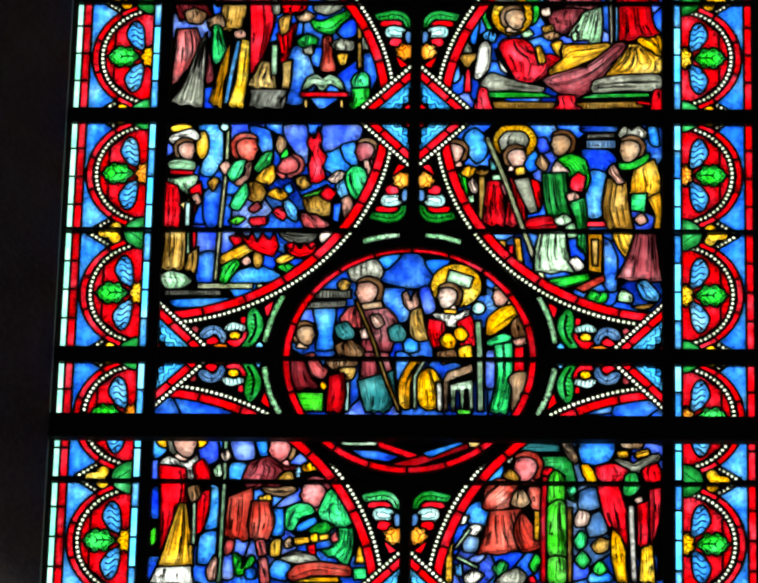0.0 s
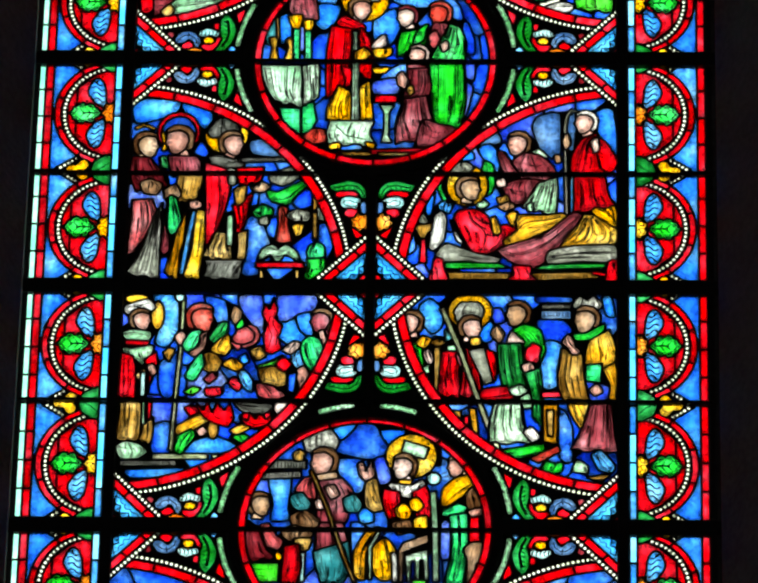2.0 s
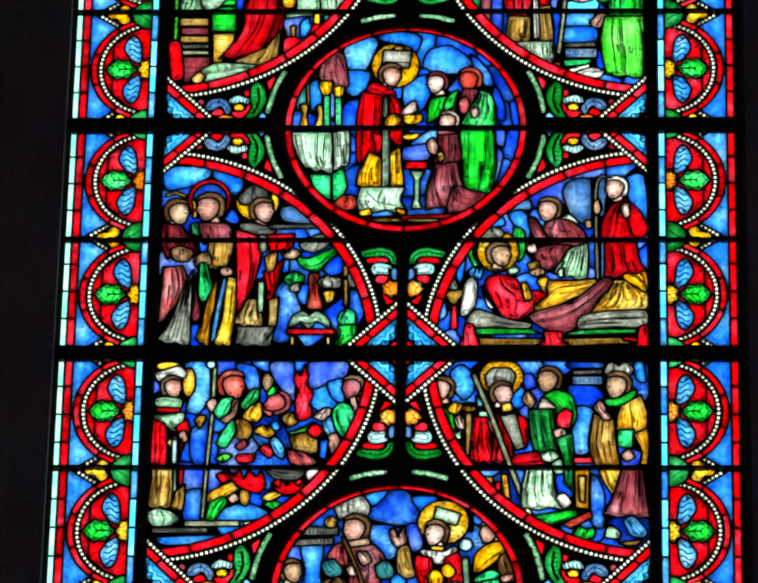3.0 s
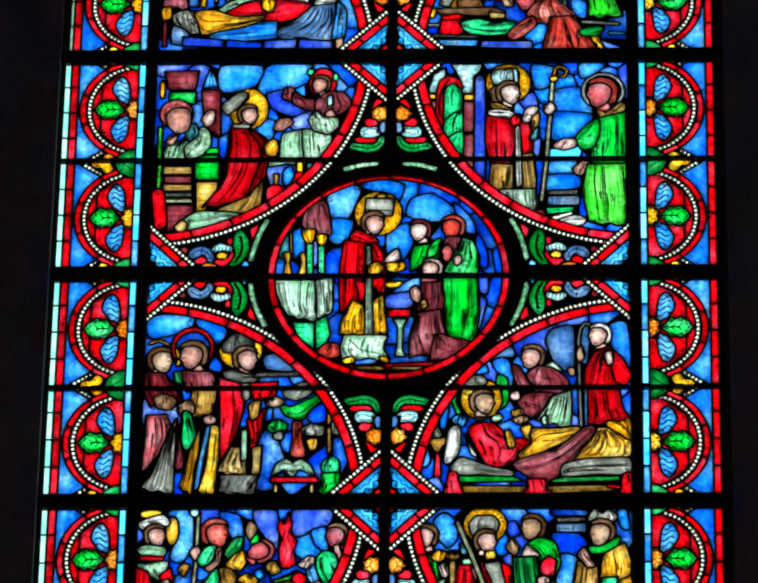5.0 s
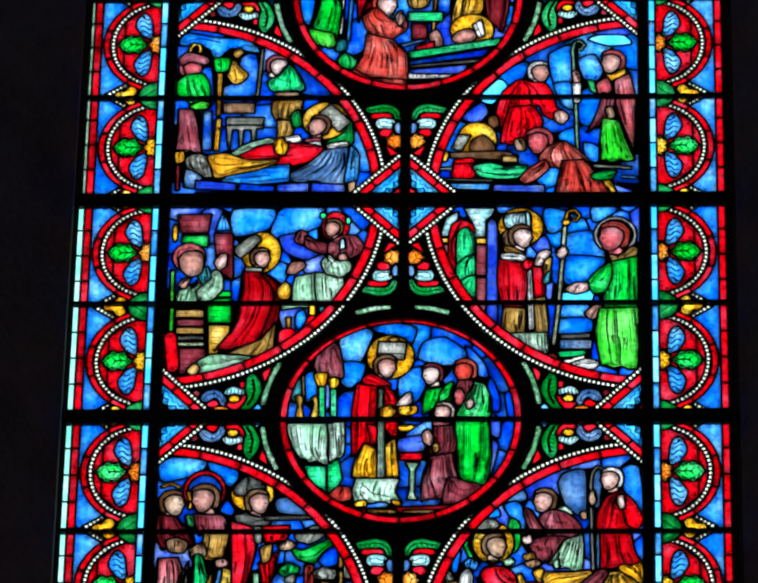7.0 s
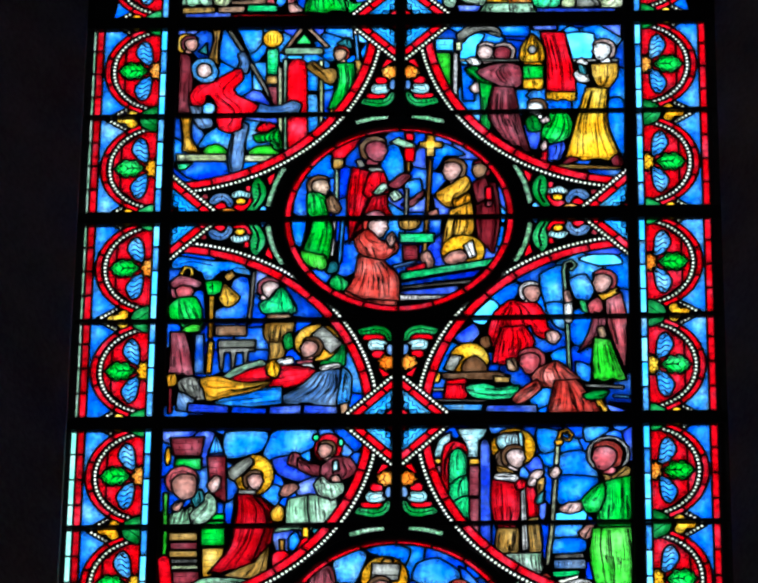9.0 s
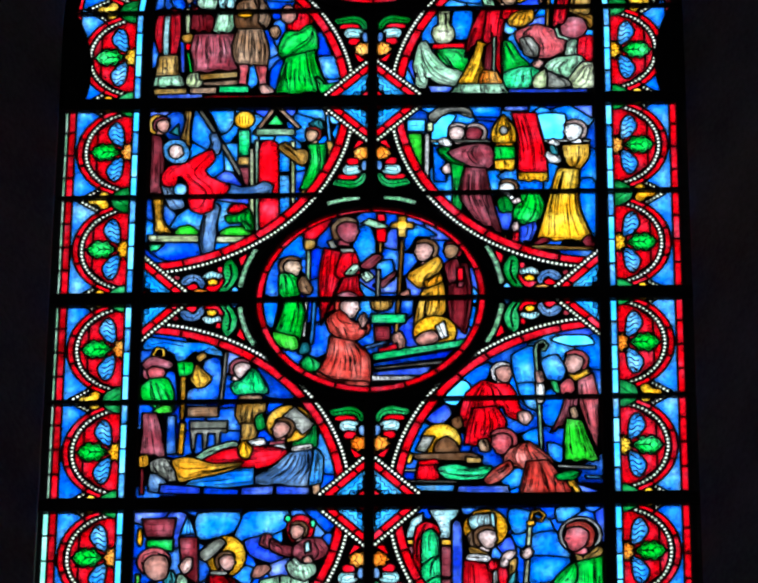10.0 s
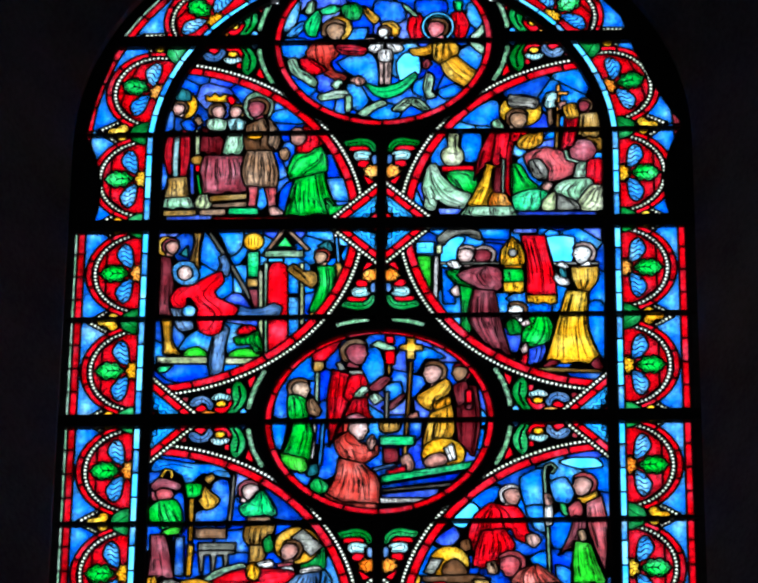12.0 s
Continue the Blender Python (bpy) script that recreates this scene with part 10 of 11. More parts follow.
def communion_medallion(g):
    g.tint("sky", -20.9, 31.6, -12.7, 35, -9.7, 32.7, -13.4, 22.3, -20.3, 23.5)
    g.tint("sky", -9.3, 37.3, -3.9, 37.8, -3.8, 33.2, -8.7, 33.2)
    g.tint("sky", -2.9, 37.8, 9.8, 36.6, 8.4, 31.4, 4, 32, -2.4, 33.2)
    g.tint("blue", 8.8, 36, 21.6, 31.3, 23.5, 27.8, 20.6, 26.7, 15.8, 23.3, 10, 22.2, 5.1, 24.5)
    g.tint("sky", -19.7, 21.2, -12.4, 21.7, -13.3, 18.3, -20.1, 15.4)
    g.tint("blue", -20.1, 14.8, -16.2, 14.8, -17.1, 10.8, -20, 9.7)
    g.tint("sky", -2.6, 15.3, 7.1, 21, 8.1, 16.4, 2.3, 11.9, -1.6, 10.7)
    g.tint("blue", 3.3, 10.7, 7.1, 15.3, 9.1, 9.5, 6.3, 3.8, 4.3, 6.1)
    g.tint("sky", 25.5, 26.7, 30.4, 23.2, 28.5, 19.7, 26, 20.9)
    g.tint("blue", 30.4, 16.3, 34.3, 17.4, 36.3, 11.7, 31.4, 9.4)
    g.tint("sky", 31.4, 8.3, 37.2, 10.5, 38.7, 3.7, 32.4, 2.6)
    g.tint("blue", 32.9, 1.4, 39.2, 2.5, 39.2, -0.3, 32.9, -0.3)
    g.tint("sky", 32.9, -1.4, 39.7, -1.4, 38.7, -6.5, 32.6, -6.5)
    g.tint("blue", 32.9, -7.6, 38.2, -7.7, 36.3, -15.6, 32.5, -14.4)
    g.tint("sky", 32.5, -15.5, 36.3, -16.7, 34.4, -22.3, 32.5, -23.4)
    g.tint("blue", -19.8, -1.7, -16.9, -1.2, -16.7, -9.7, -19.6, -10.8)
    g.tint("deep", -19.1, -11.9, -16.7, -10.8, -16.5, -19.8, -19, -19.8)
    g.tint("blue", -0.4, -4.1, 7.3, -4.1, 7.4, -12, -0.3, -12)
    g.tint("deep", -0.2, -19.9, 2.2, -19.9, 2.3, -28.9, -0.1, -28.8)
    g.ground("blue")
    g.soft("azure", -20.6, 32.2, -15.4, 36.5, -10.4, 34.5, -12.0, 29.2, -14.8, 22.4, -20.1, 24.4)
    g.soft("sky", -10.1, 36.1, -2.2, 38.0, 4.4, 36.0, 2.8, 30.2, -0.5, 30.2, -5.5, 34.5)
    g.soft("azure", 6.2, 24.3, 7.8, 30.2, 14.3, 32.1, 21.8, 26.2, 19.4, 22.3, 12.8, 22.0)
    g.soft("blue", 21.8, 29.1, 27.6, 22.3, 29.2, 16.5, 25.1, 18.4)
    g.soft("blue", 30.1, 16.5, 32.9, 8.8, 32.9, 3.0, 29.3, 4.9)
    g.soft("violet", 30.0, 2.1, 33.3, -0.8, 33.0, -7.5, 29.4, -4.6)
    g.soft("violet", 30.1, -8.5, 32.7, -10.4, 30.8, -19.9, 28.9, -23.6)
    g.soft("sky", -19.7, 22.4, -12.6, 21.5, -14.2, 15.6, -17.4, 12.8, -19.9, 14.7)
    g.soft("azure", -0.2, 16.6, 6.3, 20.4, 8.0, 14.6, 4.8, 6.9, -0.1, 8.9)
    g.robe("plum", 7, -28.0, 26.4, -25.1, 30.3, -21.8, 28.3, -20.2, 16.6, -26.5, 17.4, -29.0, 20.5)
    g.drape("green", 5, (8.8, 11.1, 8.1, 6.9, 7.8, 2.1), (17.5, 12.7, 16.2, 6.9, 13.0, 5.0))
    g.soft("teal", -37.5, 12.8, -34.4, 16.7, -34.1, 7.0, -36.4, 7.0)
    g.soft("sky", -32.7, 16.7, -29.5, 18.6, -28.9, 8.9, -31.8, 7.0)
    g.strip("ochre", 1.0, -33.4, 17.4, -32.8, 7.0)
    g.robe("gold", 2, -29.5, 17.8, -25.2, 18.2, -26.1, 13.2, -28.0, 13.2)
    g.robe("gold", 2, -24.5, 15.9, -21.2, 16.2, -21.8, 12.4, -23.8, 12.4)
    g.masonry(g.hard("mint", -28.0, 12.8, -25.7, 12.8, -25.5, 0.1, -27.7, 0.1))
    g.masonry(g.hard("mint", -24.1, 12.0, -21.8, 12.0, -21.5, 0.8, -23.8, 0.8))
    g.robe("amber", 2, -35.8, 8.9, -33.5, 8.9, -33.7, 5.1, -33.0, 0.1, -35.3, 0.1, -34.7, 5.1)
    g.robe("amber", 2, -30.2, 8.2, -28.6, 8.9, -28.1, 0.1, -30.4, 0.1, -29.5, 4.7)
    g.drape("celadon", 8, (-38.8, -2.2, -36.0, -10.2, -33.2, -15.6), (-24.4, -2.2, -25.2, -12.2, -24.1, -17.5))
    g.drape("celadon", 4, (-24.1, -2.2, -23.6, -10.3, -23.4, -16.7), (-19.5, -1.5, -19.1, -8.4, -19.3, -14.1))
    g.masonry(g.hard("mint", -32.2, -18.2, -24.7, -18.6, -24.5, -29.2, -30.4, -23.9))
    g.masonry(g.hard("mint", -24.4, -18.2, -20.5, -15.6, -19.1, -23.5, -20.9, -27.3, -24.1, -29.2))
    g.robe("rust", 3, -23.5, -30.0, -20.3, -26.9, -16.7, -27.3, -16.3, -31.5, -21.8, -32.2)
    g.halo(-3.8, 24.7, 8.2, 8.9)
    g.hard("grey", -8.0, 31.0, 1.8, 30.6, 1.0, 23.6, -8.6, 24.0)
    g.oval("ochre", -2.8, 31.7, 2.0, 1.0)
    g.line(0.5, -8.1, 26.3, 1.3, 25.9)
    g.head(-5.6, 21.2, 4.4, "flesh", "brown", 1, -8)
    g.robe("red", 4, -12.4, 16.6, -10.1, 17.8, -4.1, 13.9, -4.4, 12.0, -8.4, 12.7, -13.0, 14.7)
    g.drape("red", 8, (-14.6, 13.5, -16.0, 1.2, -15.7, -14.1), (-8.0, 12.3, -8.2, 3.1, -10.9, -10.3))
    g.drape("red", 7, (-7.4, 12.0, -7.5, 3.1, -8.1, -2.6), (-5.1, 12.7, -1.4, 6.9, -1.8, -6.5))
    g.drape("red", 5, (-10.7, -2.6, -9.6, -8.4, -9.8, -14.1), (-7.8, -3.4, -8.0, -10.3, -7.9, -15.2))
    g.drape("gold", 5, (-11.9, -10.3, -15.0, -17.9, -15.5, -22.8), (-8.6, -12.2, -8.2, -17.9, -8.4, -22.8))
    g.drape("gold", 5, (-4.7, -10.3, -4.9, -17.9, -4.8, -22.8), (-2.1, -8.4, -1.4, -16.0, -0.9, -22.4))
    g.hard("celadon", -7.9, 12.0, -5.9, 12.0, -5.6, 5.0, -4.8, -25.5, -7.7, -25.5, -7.9, 5.0)
    g.line(0.35, -7.3, 10.4, -6.4, -23.6)
    g.line(0.35, -6.4, 10.4, -5.6, -23.6)
    g.robe("amber", 3, -6.9, 3.5, -3.3, 5.4, -1.7, 2.7, -4.2, 0.4, -6.5, 0.4)
    g.robe("pale", 2, -1.4, 5.8, 1.5, 9.6, 3.1, 10.4, 3.5, 6.9, 0.3, 4.2)
    g.robe("gold", 3, -0.7, 4.6, 5.2, 5.0, 5.2, 2.7, 2.6, 1.5, -0.0, 1.9)
    g.robe("gold", 2, -0.9, -3.0, 2.7, -2.3, 4.9, -2.7, 3.0, -4.6, -0.2, -4.6)
    g.drape("celadon", 6, (-14.2, -23.9, -15.1, -28.5, -14.7, -32.2), (-0.6, -24.0, -1.8, -28.5, 0.2, -32.6))
    g.line(0.5, -12.9, -25.1, -9.2, -29.2, -2.8, -30.7)
    g.robe("gold", 1, -15.0, -33.0, -11.5, -31.9, -11.1, -34.1, -14.3, -34.5)
    g.robe("gold", 1, -2.7, -31.9, 0.2, -32.3, 0.5, -34.1, -1.7, -33.8)
    g.masonry(g.hard("red", -0.1, -13.3, 7.7, -13.4, 7.4, -16.4, -0.1, -16.4))
    g.hard("celadon", 1.6, -17.1, 6.8, -17.2, 5.2, -20.2, 5.0, -29.3, 6.3, -31.9, 2.4, -31.9, 3.3, -27.4, 3.2, -20.2)
    g.soft("violet", -0.2, -8.4, 7.6, -6.9, 7.7, -12.2, -0.1, -12.6)
    g.hard("ruby", -14.0, -35.2, 18.3, -33.8, 15.1, -36.4, -10.7, -37.1)
    g.hard("ochre", -11.1, -35.2, -0.7, -35.6, -0.7, -37.1, -10.1, -37.1)
    g.letters(-10.7, -0.7, -36.2, 1.4)
    g.hard("ochre", 1.5, -35.6, 14.8, -35.7, 13.5, -37.2, 1.5, -37.1)
    g.letters(1.7, 14.3, -36.2, 1.4)
    g.head(10.6, 18.1, 4.1, "pale", "plum", -1, -6)
    g.robe("green", 4, 17.5, 14.6, 16.2, 8.8, 13.0, 6.9, 13.6, 10.4, 15.5, 13.4)
    g.head(21.7, 19.4, 4.4, "rust", "rust", -1, -6)
    g.robe("plum", 3, 19.8, 15.0, 24.3, 14.6, 25.0, 11.1, 21.1, 9.2, 18.8, 11.5)
    g.drape("green", 9, (25.3, 14.2, 21.8, 6.9, 19.2, 1.1), (28.0, 13.4, 30.0, 6.9, 29.4, -0.1))
    g.robe("pink", 2, 18.2, 10.4, 20.1, 11.9, 21.5, 8.4, 19.8, 5.3, 18.2, 6.9)
    g.robe("pale", 1, 21.8, 6.9, 24.1, 8.0, 24.4, 5.3, 22.8, 3.8)
    g.drape("green", 12, (18.9, -0.4, 19.4, -12.2, 19.8, -23.6), (29.4, -0.4, 30.1, -14.2, 28.5, -25.5))
    g.head(14.7, 2.7, 3.9, "flesh", "pale", -1)
    g.robe("plum", 3, 11.1, -1.2, 16.3, -1.2, 16.7, -3.1, 11.5, -3.5)
    g.drape("plum", 7, (11.5, -3.5, 11.2, -8.4, 10.3, -14.1), (17.3, -3.1, 18.4, -10.3, 16.8, -15.3))
    g.robe("flesh", 2, 7.6, -5.7, 9.2, -4.2, 10.9, -7.3, 10.3, -10.7, 8.0, -9.2)
    g.robe("ochre", 1, 10.9, -10.3, 12.5, -9.6, 13.2, -12.2, 11.6, -13.4)
    g.drape("plum", 12, (10.3, -15.3, 8.1, -23.6, 7.9, -31.9), (17.1, -14.1, 19.8, -23.6, 26.3, -27.4))
    g.robe("plum", 6, 16.6, -23.6, 21.4, -25.1, 27.3, -26.7, 23.1, -31.2, 15.0, -33.0)


def tomb_medallion(g):
    g.tint("sky", -37.5, 11.5, -32.9, 16.1, -31.8, 6.7, -36.4, 2.1)
    g.tint("blue", -33, 22, -23.7, 28.9, -23.5, 17.1, -25.8, 18.3, -30.1, 20.2)
    g.tint("sky", -38.2, -0.2, -31.6, -0.3, -33.3, -10.7, -37.1, -8.3)
    g.tint("deep", -4.7, 29.9, 0.9, 29.8, 2.9, 19.1, -3.7, 16.9)
    g.tint("sky", 4.8, 26.2, 9.5, 27.3, 9.5, 19.1, 4.8, 17.9)
    g.tint("blue", 3, 16.8, 9.6, 15.5, 8.6, 12, 4, 9.7)
    g.tint("blue", 14.2, 29.6, 19.9, 31.9, 25.6, 25.9, 22.7, 27.1, 15.2, 26.1)
    g.tint("sky", 10.5, 15.5, 13.3, 16.7, 14.3, 6.1, 10.6, 5)
    g.tint("sky", 35.9, 7, 38.7, 8.1, 39.2, 1.1, 36.4, 0.6)
    g.tint("blue", 35.9, -3.5, 39.2, -3.5, 37.8, -11.6, 35.9, -10.4)
    g.tint("sky", -5.4, 6.4, 1.2, 5.1, 0.3, -6.5, -3.4, -4.1)
    g.tint("blue", 9.7, -0.8, 16.2, -0.9, 15.3, -9, 10.7, -11.2)
    g.tint("deep", 10.6, 7.3, 16.2, 7.3, 15.3, 3.8, 11.5, 3.8)
    g.tint("sky", 12.5, -11.3, 16.3, -10.2, 15.4, -18.2, 12.6, -17)
    g.tint("blue", -21.3, -1.6, -17.5, -0.5, -17.2, -20.1, -21, -20.1)
    g.tint("blue", -2.9, -9.9, 0.4, -11.1, 0.5, -19.2, -3.3, -18)
    g.ground("blue")
    g.soft("sky", -33.0, 18.3, -30.7, 26.1, -24.2, 28.2, -23.7, 18.2, -27.1, 19.6)
    g.soft("blue", -35.7, 15.4, -32.3, 17.5, -32.3, 2.5, -37.2, 2.5)
    g.soft("sky", -38.8, -0.7, -33.3, -0.7, -35.1, -12.4, -37.8, -8.1)
    g.soft("sky", -5.1, 30.1, -1.3, 32.2, 0.8, 25.7, 0.9, 19.2, -2.9, 14.9, -6.0, 21.4)
    g.soft("sky", 10.5, 29.9, 16.1, 32.0, 23.0, 27.5, 16.1, 27.6, 12.7, 21.2, 10.6, 21.2)
    g.soft("azure", 2.3, 14.9, 7.2, 16.5, 7.9, 8.4, 3.4, 6.3)
    g.soft("sky", 34.4, 5.9, 37.9, 1.6, 37.2, -2.7, 34.1, -1.6)
    g.soft("sky", 34.1, -4.8, 37.2, -4.8, 35.8, -13.3, 33.7, -11.1)
    g.hard("red", -24.9, 32.5, -13.5, 35.9, -15.9, 31.5, -19.3, 27.2, -20.3, 26.4, -24.1, 26.4)
    g.robe("ochre", 2, -24.1, 26.0, -20.3, 26.0, -20.6, 22.5, -23.4, 22.1)
    g.strip("celadon", 1.5, -22.3, 21.7, -22.5, 2.3)
    g.strip("white", 1.5, -23.0, -1.1, -23.7, -16.7)
    g.strip("ice", 1.5, -19.9, -0.7, -21.0, -19.7)
    g.robe("teal", 2, -25.4, -19.7, -22.0, -18.9, -21.6, -23.1, -25.0, -23.9)
    g.head(-28.8, 14.4, 4.5, "tan", "brown", 1)
    g.robe("green", 6, -32.2, 11.0, -29.1, 11.0, -26.3, 8.8, -25.8, 1.5, -29.2, 0.3, -32.0, 2.5)
    g.drape("green", 9, (-29.9, 0.3, -32.4, -10.3, -34.4, -16.6), (-25.8, 0.7, -23.9, -6.2, -26.0, -22.2))
    g.drape("lime", 6, (-34.4, -14.5, -33.6, -18.7, -31.2, -21.3), (-26.5, -16.7, -25.7, -20.5, -27.1, -22.2))
    g.robe("brown", 3, -25.9, 7.9, -23.9, 10.1, -21.0, 4.5, -22.0, 2.3, -24.8, 3.2)
    g.head(-9.3, 30.6, 5.5, "plum", "brown", 1)
    g.hard("grey", -15.8, 25.5, -13.7, 26.3, -11.9, 22.8, -14.4, 22.0)
    g.hard("grey", -11.6, 22.4, -6.4, 22.3, -5.3, 20.1, -10.9, 19.8)
    g.drape("red", 8, (-16.4, 22.0, -18.0, 8.7, -17.3, -10.5), (-10.9, 20.2, -10.7, 10.7, -15.4, -4.1))
    g.robe("red", 6, -10.2, 19.3, -6.0, 19.7, -4.6, 15.0, -4.5, 10.7, -9.3, 8.6, -12.1, 10.8)
    g.drape("ruby", 8, (-9.3, 9.0, -12.0, 2.2, -15.3, -6.3), (-4.9, 9.8, -4.5, 4.2, -2.7, 0.8))
    g.robe("celadon", 2, -9.4, 10.7, -6.0, 15.0, -3.5, 14.1, -6.3, 10.7)
    g.robe("plum", 2, -3.9, 14.1, 0.9, 19.2, 4.0, 18.3, -0.1, 13.2)
    g.robe("celadon", 3, -3.5, 10.6, -1.1, 11.9, 1.0, 9.3, -1.7, 7.2)
    g.robe("plum", 3, 1.0, 5.4, 5.8, 9.2, 8.9, 11.8, 8.6, 9.6, 4.5, 5.0)
    g.hard("celadon", -3.7, 33.5, -0.6, 35.7, 5.6, 32.5, 6.4, 29.9, 0.8, 31.3)
    g.strip("ochre", 1.2, 3.3, 25.6, 3.3, 20.0)
    g.hard("red", 1.5, 30.9, 5.7, 31.2, 5.4, 24.7, 1.9, 24.8)
    g.hard("red", 1.8, 37.8, 4.9, 37.3, 5.3, 33.9, 2.2, 34.3)
    g.strip("grey", 1.4, 2.7, 12.7, 2.5, -2.2)
    g.hard("amber", 9.4, 36.8, 12.6, 36.4, 12.6, 33.8, 15.4, 33.3, 15.4, 30.7, 12.6, 30.7, 12.6, 26.8, 9.5, 26.9, 9.5, 30.8, 6.7, 31.2, 7.0, 33.4, 9.5, 33.8)
    g.strip("ochre", 1.5, 11.1, 26.0, 10.3, 6.2, 9.1, -16.3)
    g.robe("flesh", 2, 7.7, -16.7, 10.5, -15.1, 12.2, -19.3, 11.5, -22.7, 8.8, -20.9)
    g.robe("flesh", 2, 10.4, 1.9, 13.4, 3.6, 13.8, 0.6, 11.1, -0.2)
    g.head(19.6, 21.1, 4.8, "flesh", "brown", -1)
    g.robe("amber", 6, 13.8, 10.4, 18.9, 13.8, 23.7, 17.6, 25.1, 13.7, 21.3, 8.2, 17.9, 4.4, 14.1, 8.3)
    g.robe("amber", 4, 19.3, 6.9, 24.8, 10.3, 25.1, 6.0, 20.7, 3.5)
    g.drape("amber", 10, (18.6, 2.7, 16.9, -4.6, 15.9, -11.8), (25.5, 6.0, 26.2, -4.7, 24.5, -8.9))
    g.head(29.3, 21.0, 3.8, "brown", "wine", -1)
    g.drape("wine", 8, (28.2, 15.4, 27.6, 1.7, 28.6, -11.1), (34.1, 14.4, 35.5, -0.5, 33.4, -15.4))
    g.robe("wine", 4, 26.5, 14.5, 30.7, 16.6, 31.7, 10.2, 28.2, 5.9)
    g.hard("red", 30.7, 12.8, 33.1, 13.2, 33.1, 7.2, 30.7, 7.2)
    g.robe("plum", 1, 30.7, 6.8, 33.1, 6.7, 32.7, 4.6, 31.0, 4.6)
    g.robe("ochre", 3, 0.4, -0.5, 7.3, -0.6, 6.6, -4.4, 2.9, -5.2, 0.8, -4.4)
    g.masonry(g.hard("mint", 0.1, -6.9, 12.8, -7.1, 12.5, -11.3, 0.2, -11.1))
    g.masonry(g.hard("wine", 1.2, -12.0, 7.0, -12.1, 7.1, -19.2, 1.6, -19.2))
    g.strip("slate", 1.5, -2.1, -21.7, 6.1, -19.2)
    g.masonry(g.hard("ruby", 2.7, -22.1, 9.5, -19.7, 9.8, -23.5, 3.0, -24.2))
    g.oval("gold", 22.8, -15.2, 7.9, 7.2)
    g.soft("flesh", 16.0, -18.5, 18.0, -16.0, 22.1, -14.8, 24.2, -17.3, 23.1, -19.4, 17.7, -20.6)
    g.hard("white", 22.8, -12.7, 26.2, -10.2, 27.6, -17.4, 24.9, -18.6)
    g.line(0.5, 24.2, -11.9, 26.2, -17.8)
    g.masonry(g.hard("mint", 0.6, -24.2, 33.7, -18.3, 34.1, -21.3, 0.7, -27.6))
    g.masonry(g.hard("blue", 0.7, -28.4, 30.0, -22.9, 26.6, -26.6, 1.0, -30.1))
    g.hard("dusk", 1.4, -30.1, 26.6, -27.5, 24.9, -29.1, 1.4, -31.3)
    g.hard("violet", 0.4, -32.2, 21.5, -29.9, 19.8, -36.2, 0.4, -38.0)
    g.hard("white", -0.7, -31.7, 1.4, -33.8, 18.1, -34.0, 17.7, -35.7, 0.4, -35.9)
    g.letters(1.4, 18.1, -34.8, 1.5)
    g.head(-8.2, -3.4, 5.0, "flesh", "rust", 1, -6)
    g.robe("plum", 2, -12.3, 1.4, -7.9, 3.0, -4.4, 0.8, -7.9, 0.0)
    g.robe("rust", 7, -15.3, -9.2, -11.2, -5.5, -6.7, -10.6, -0.9, -11.1, -1.2, -14.9, -7.6, -19.1, -13.5, -14.8)
    g.robe("flesh", 2, -4.3, -9.0, -2.3, -6.4, -1.2, -9.8, -2.9, -13.2)
    g.drape("rust", 12, (-13.8, -16.9, -15.1, -25.3, -19.4, -33.2), (-5.6, -19.1, -0.7, -25.4, -0.3, -36.7))
    g.robe("rust", 5, -19.4, -31.5, -12.5, -35.8, -0.6, -36.7, -1.3, -38.4, -10.8, -37.4, -17.7, -33.6)
    g.robe("fern", 3, -24.2, -27.7, -21.9, -24.8, -17.8, -28.2, -19.4, -31.5, -23.2, -30.6)


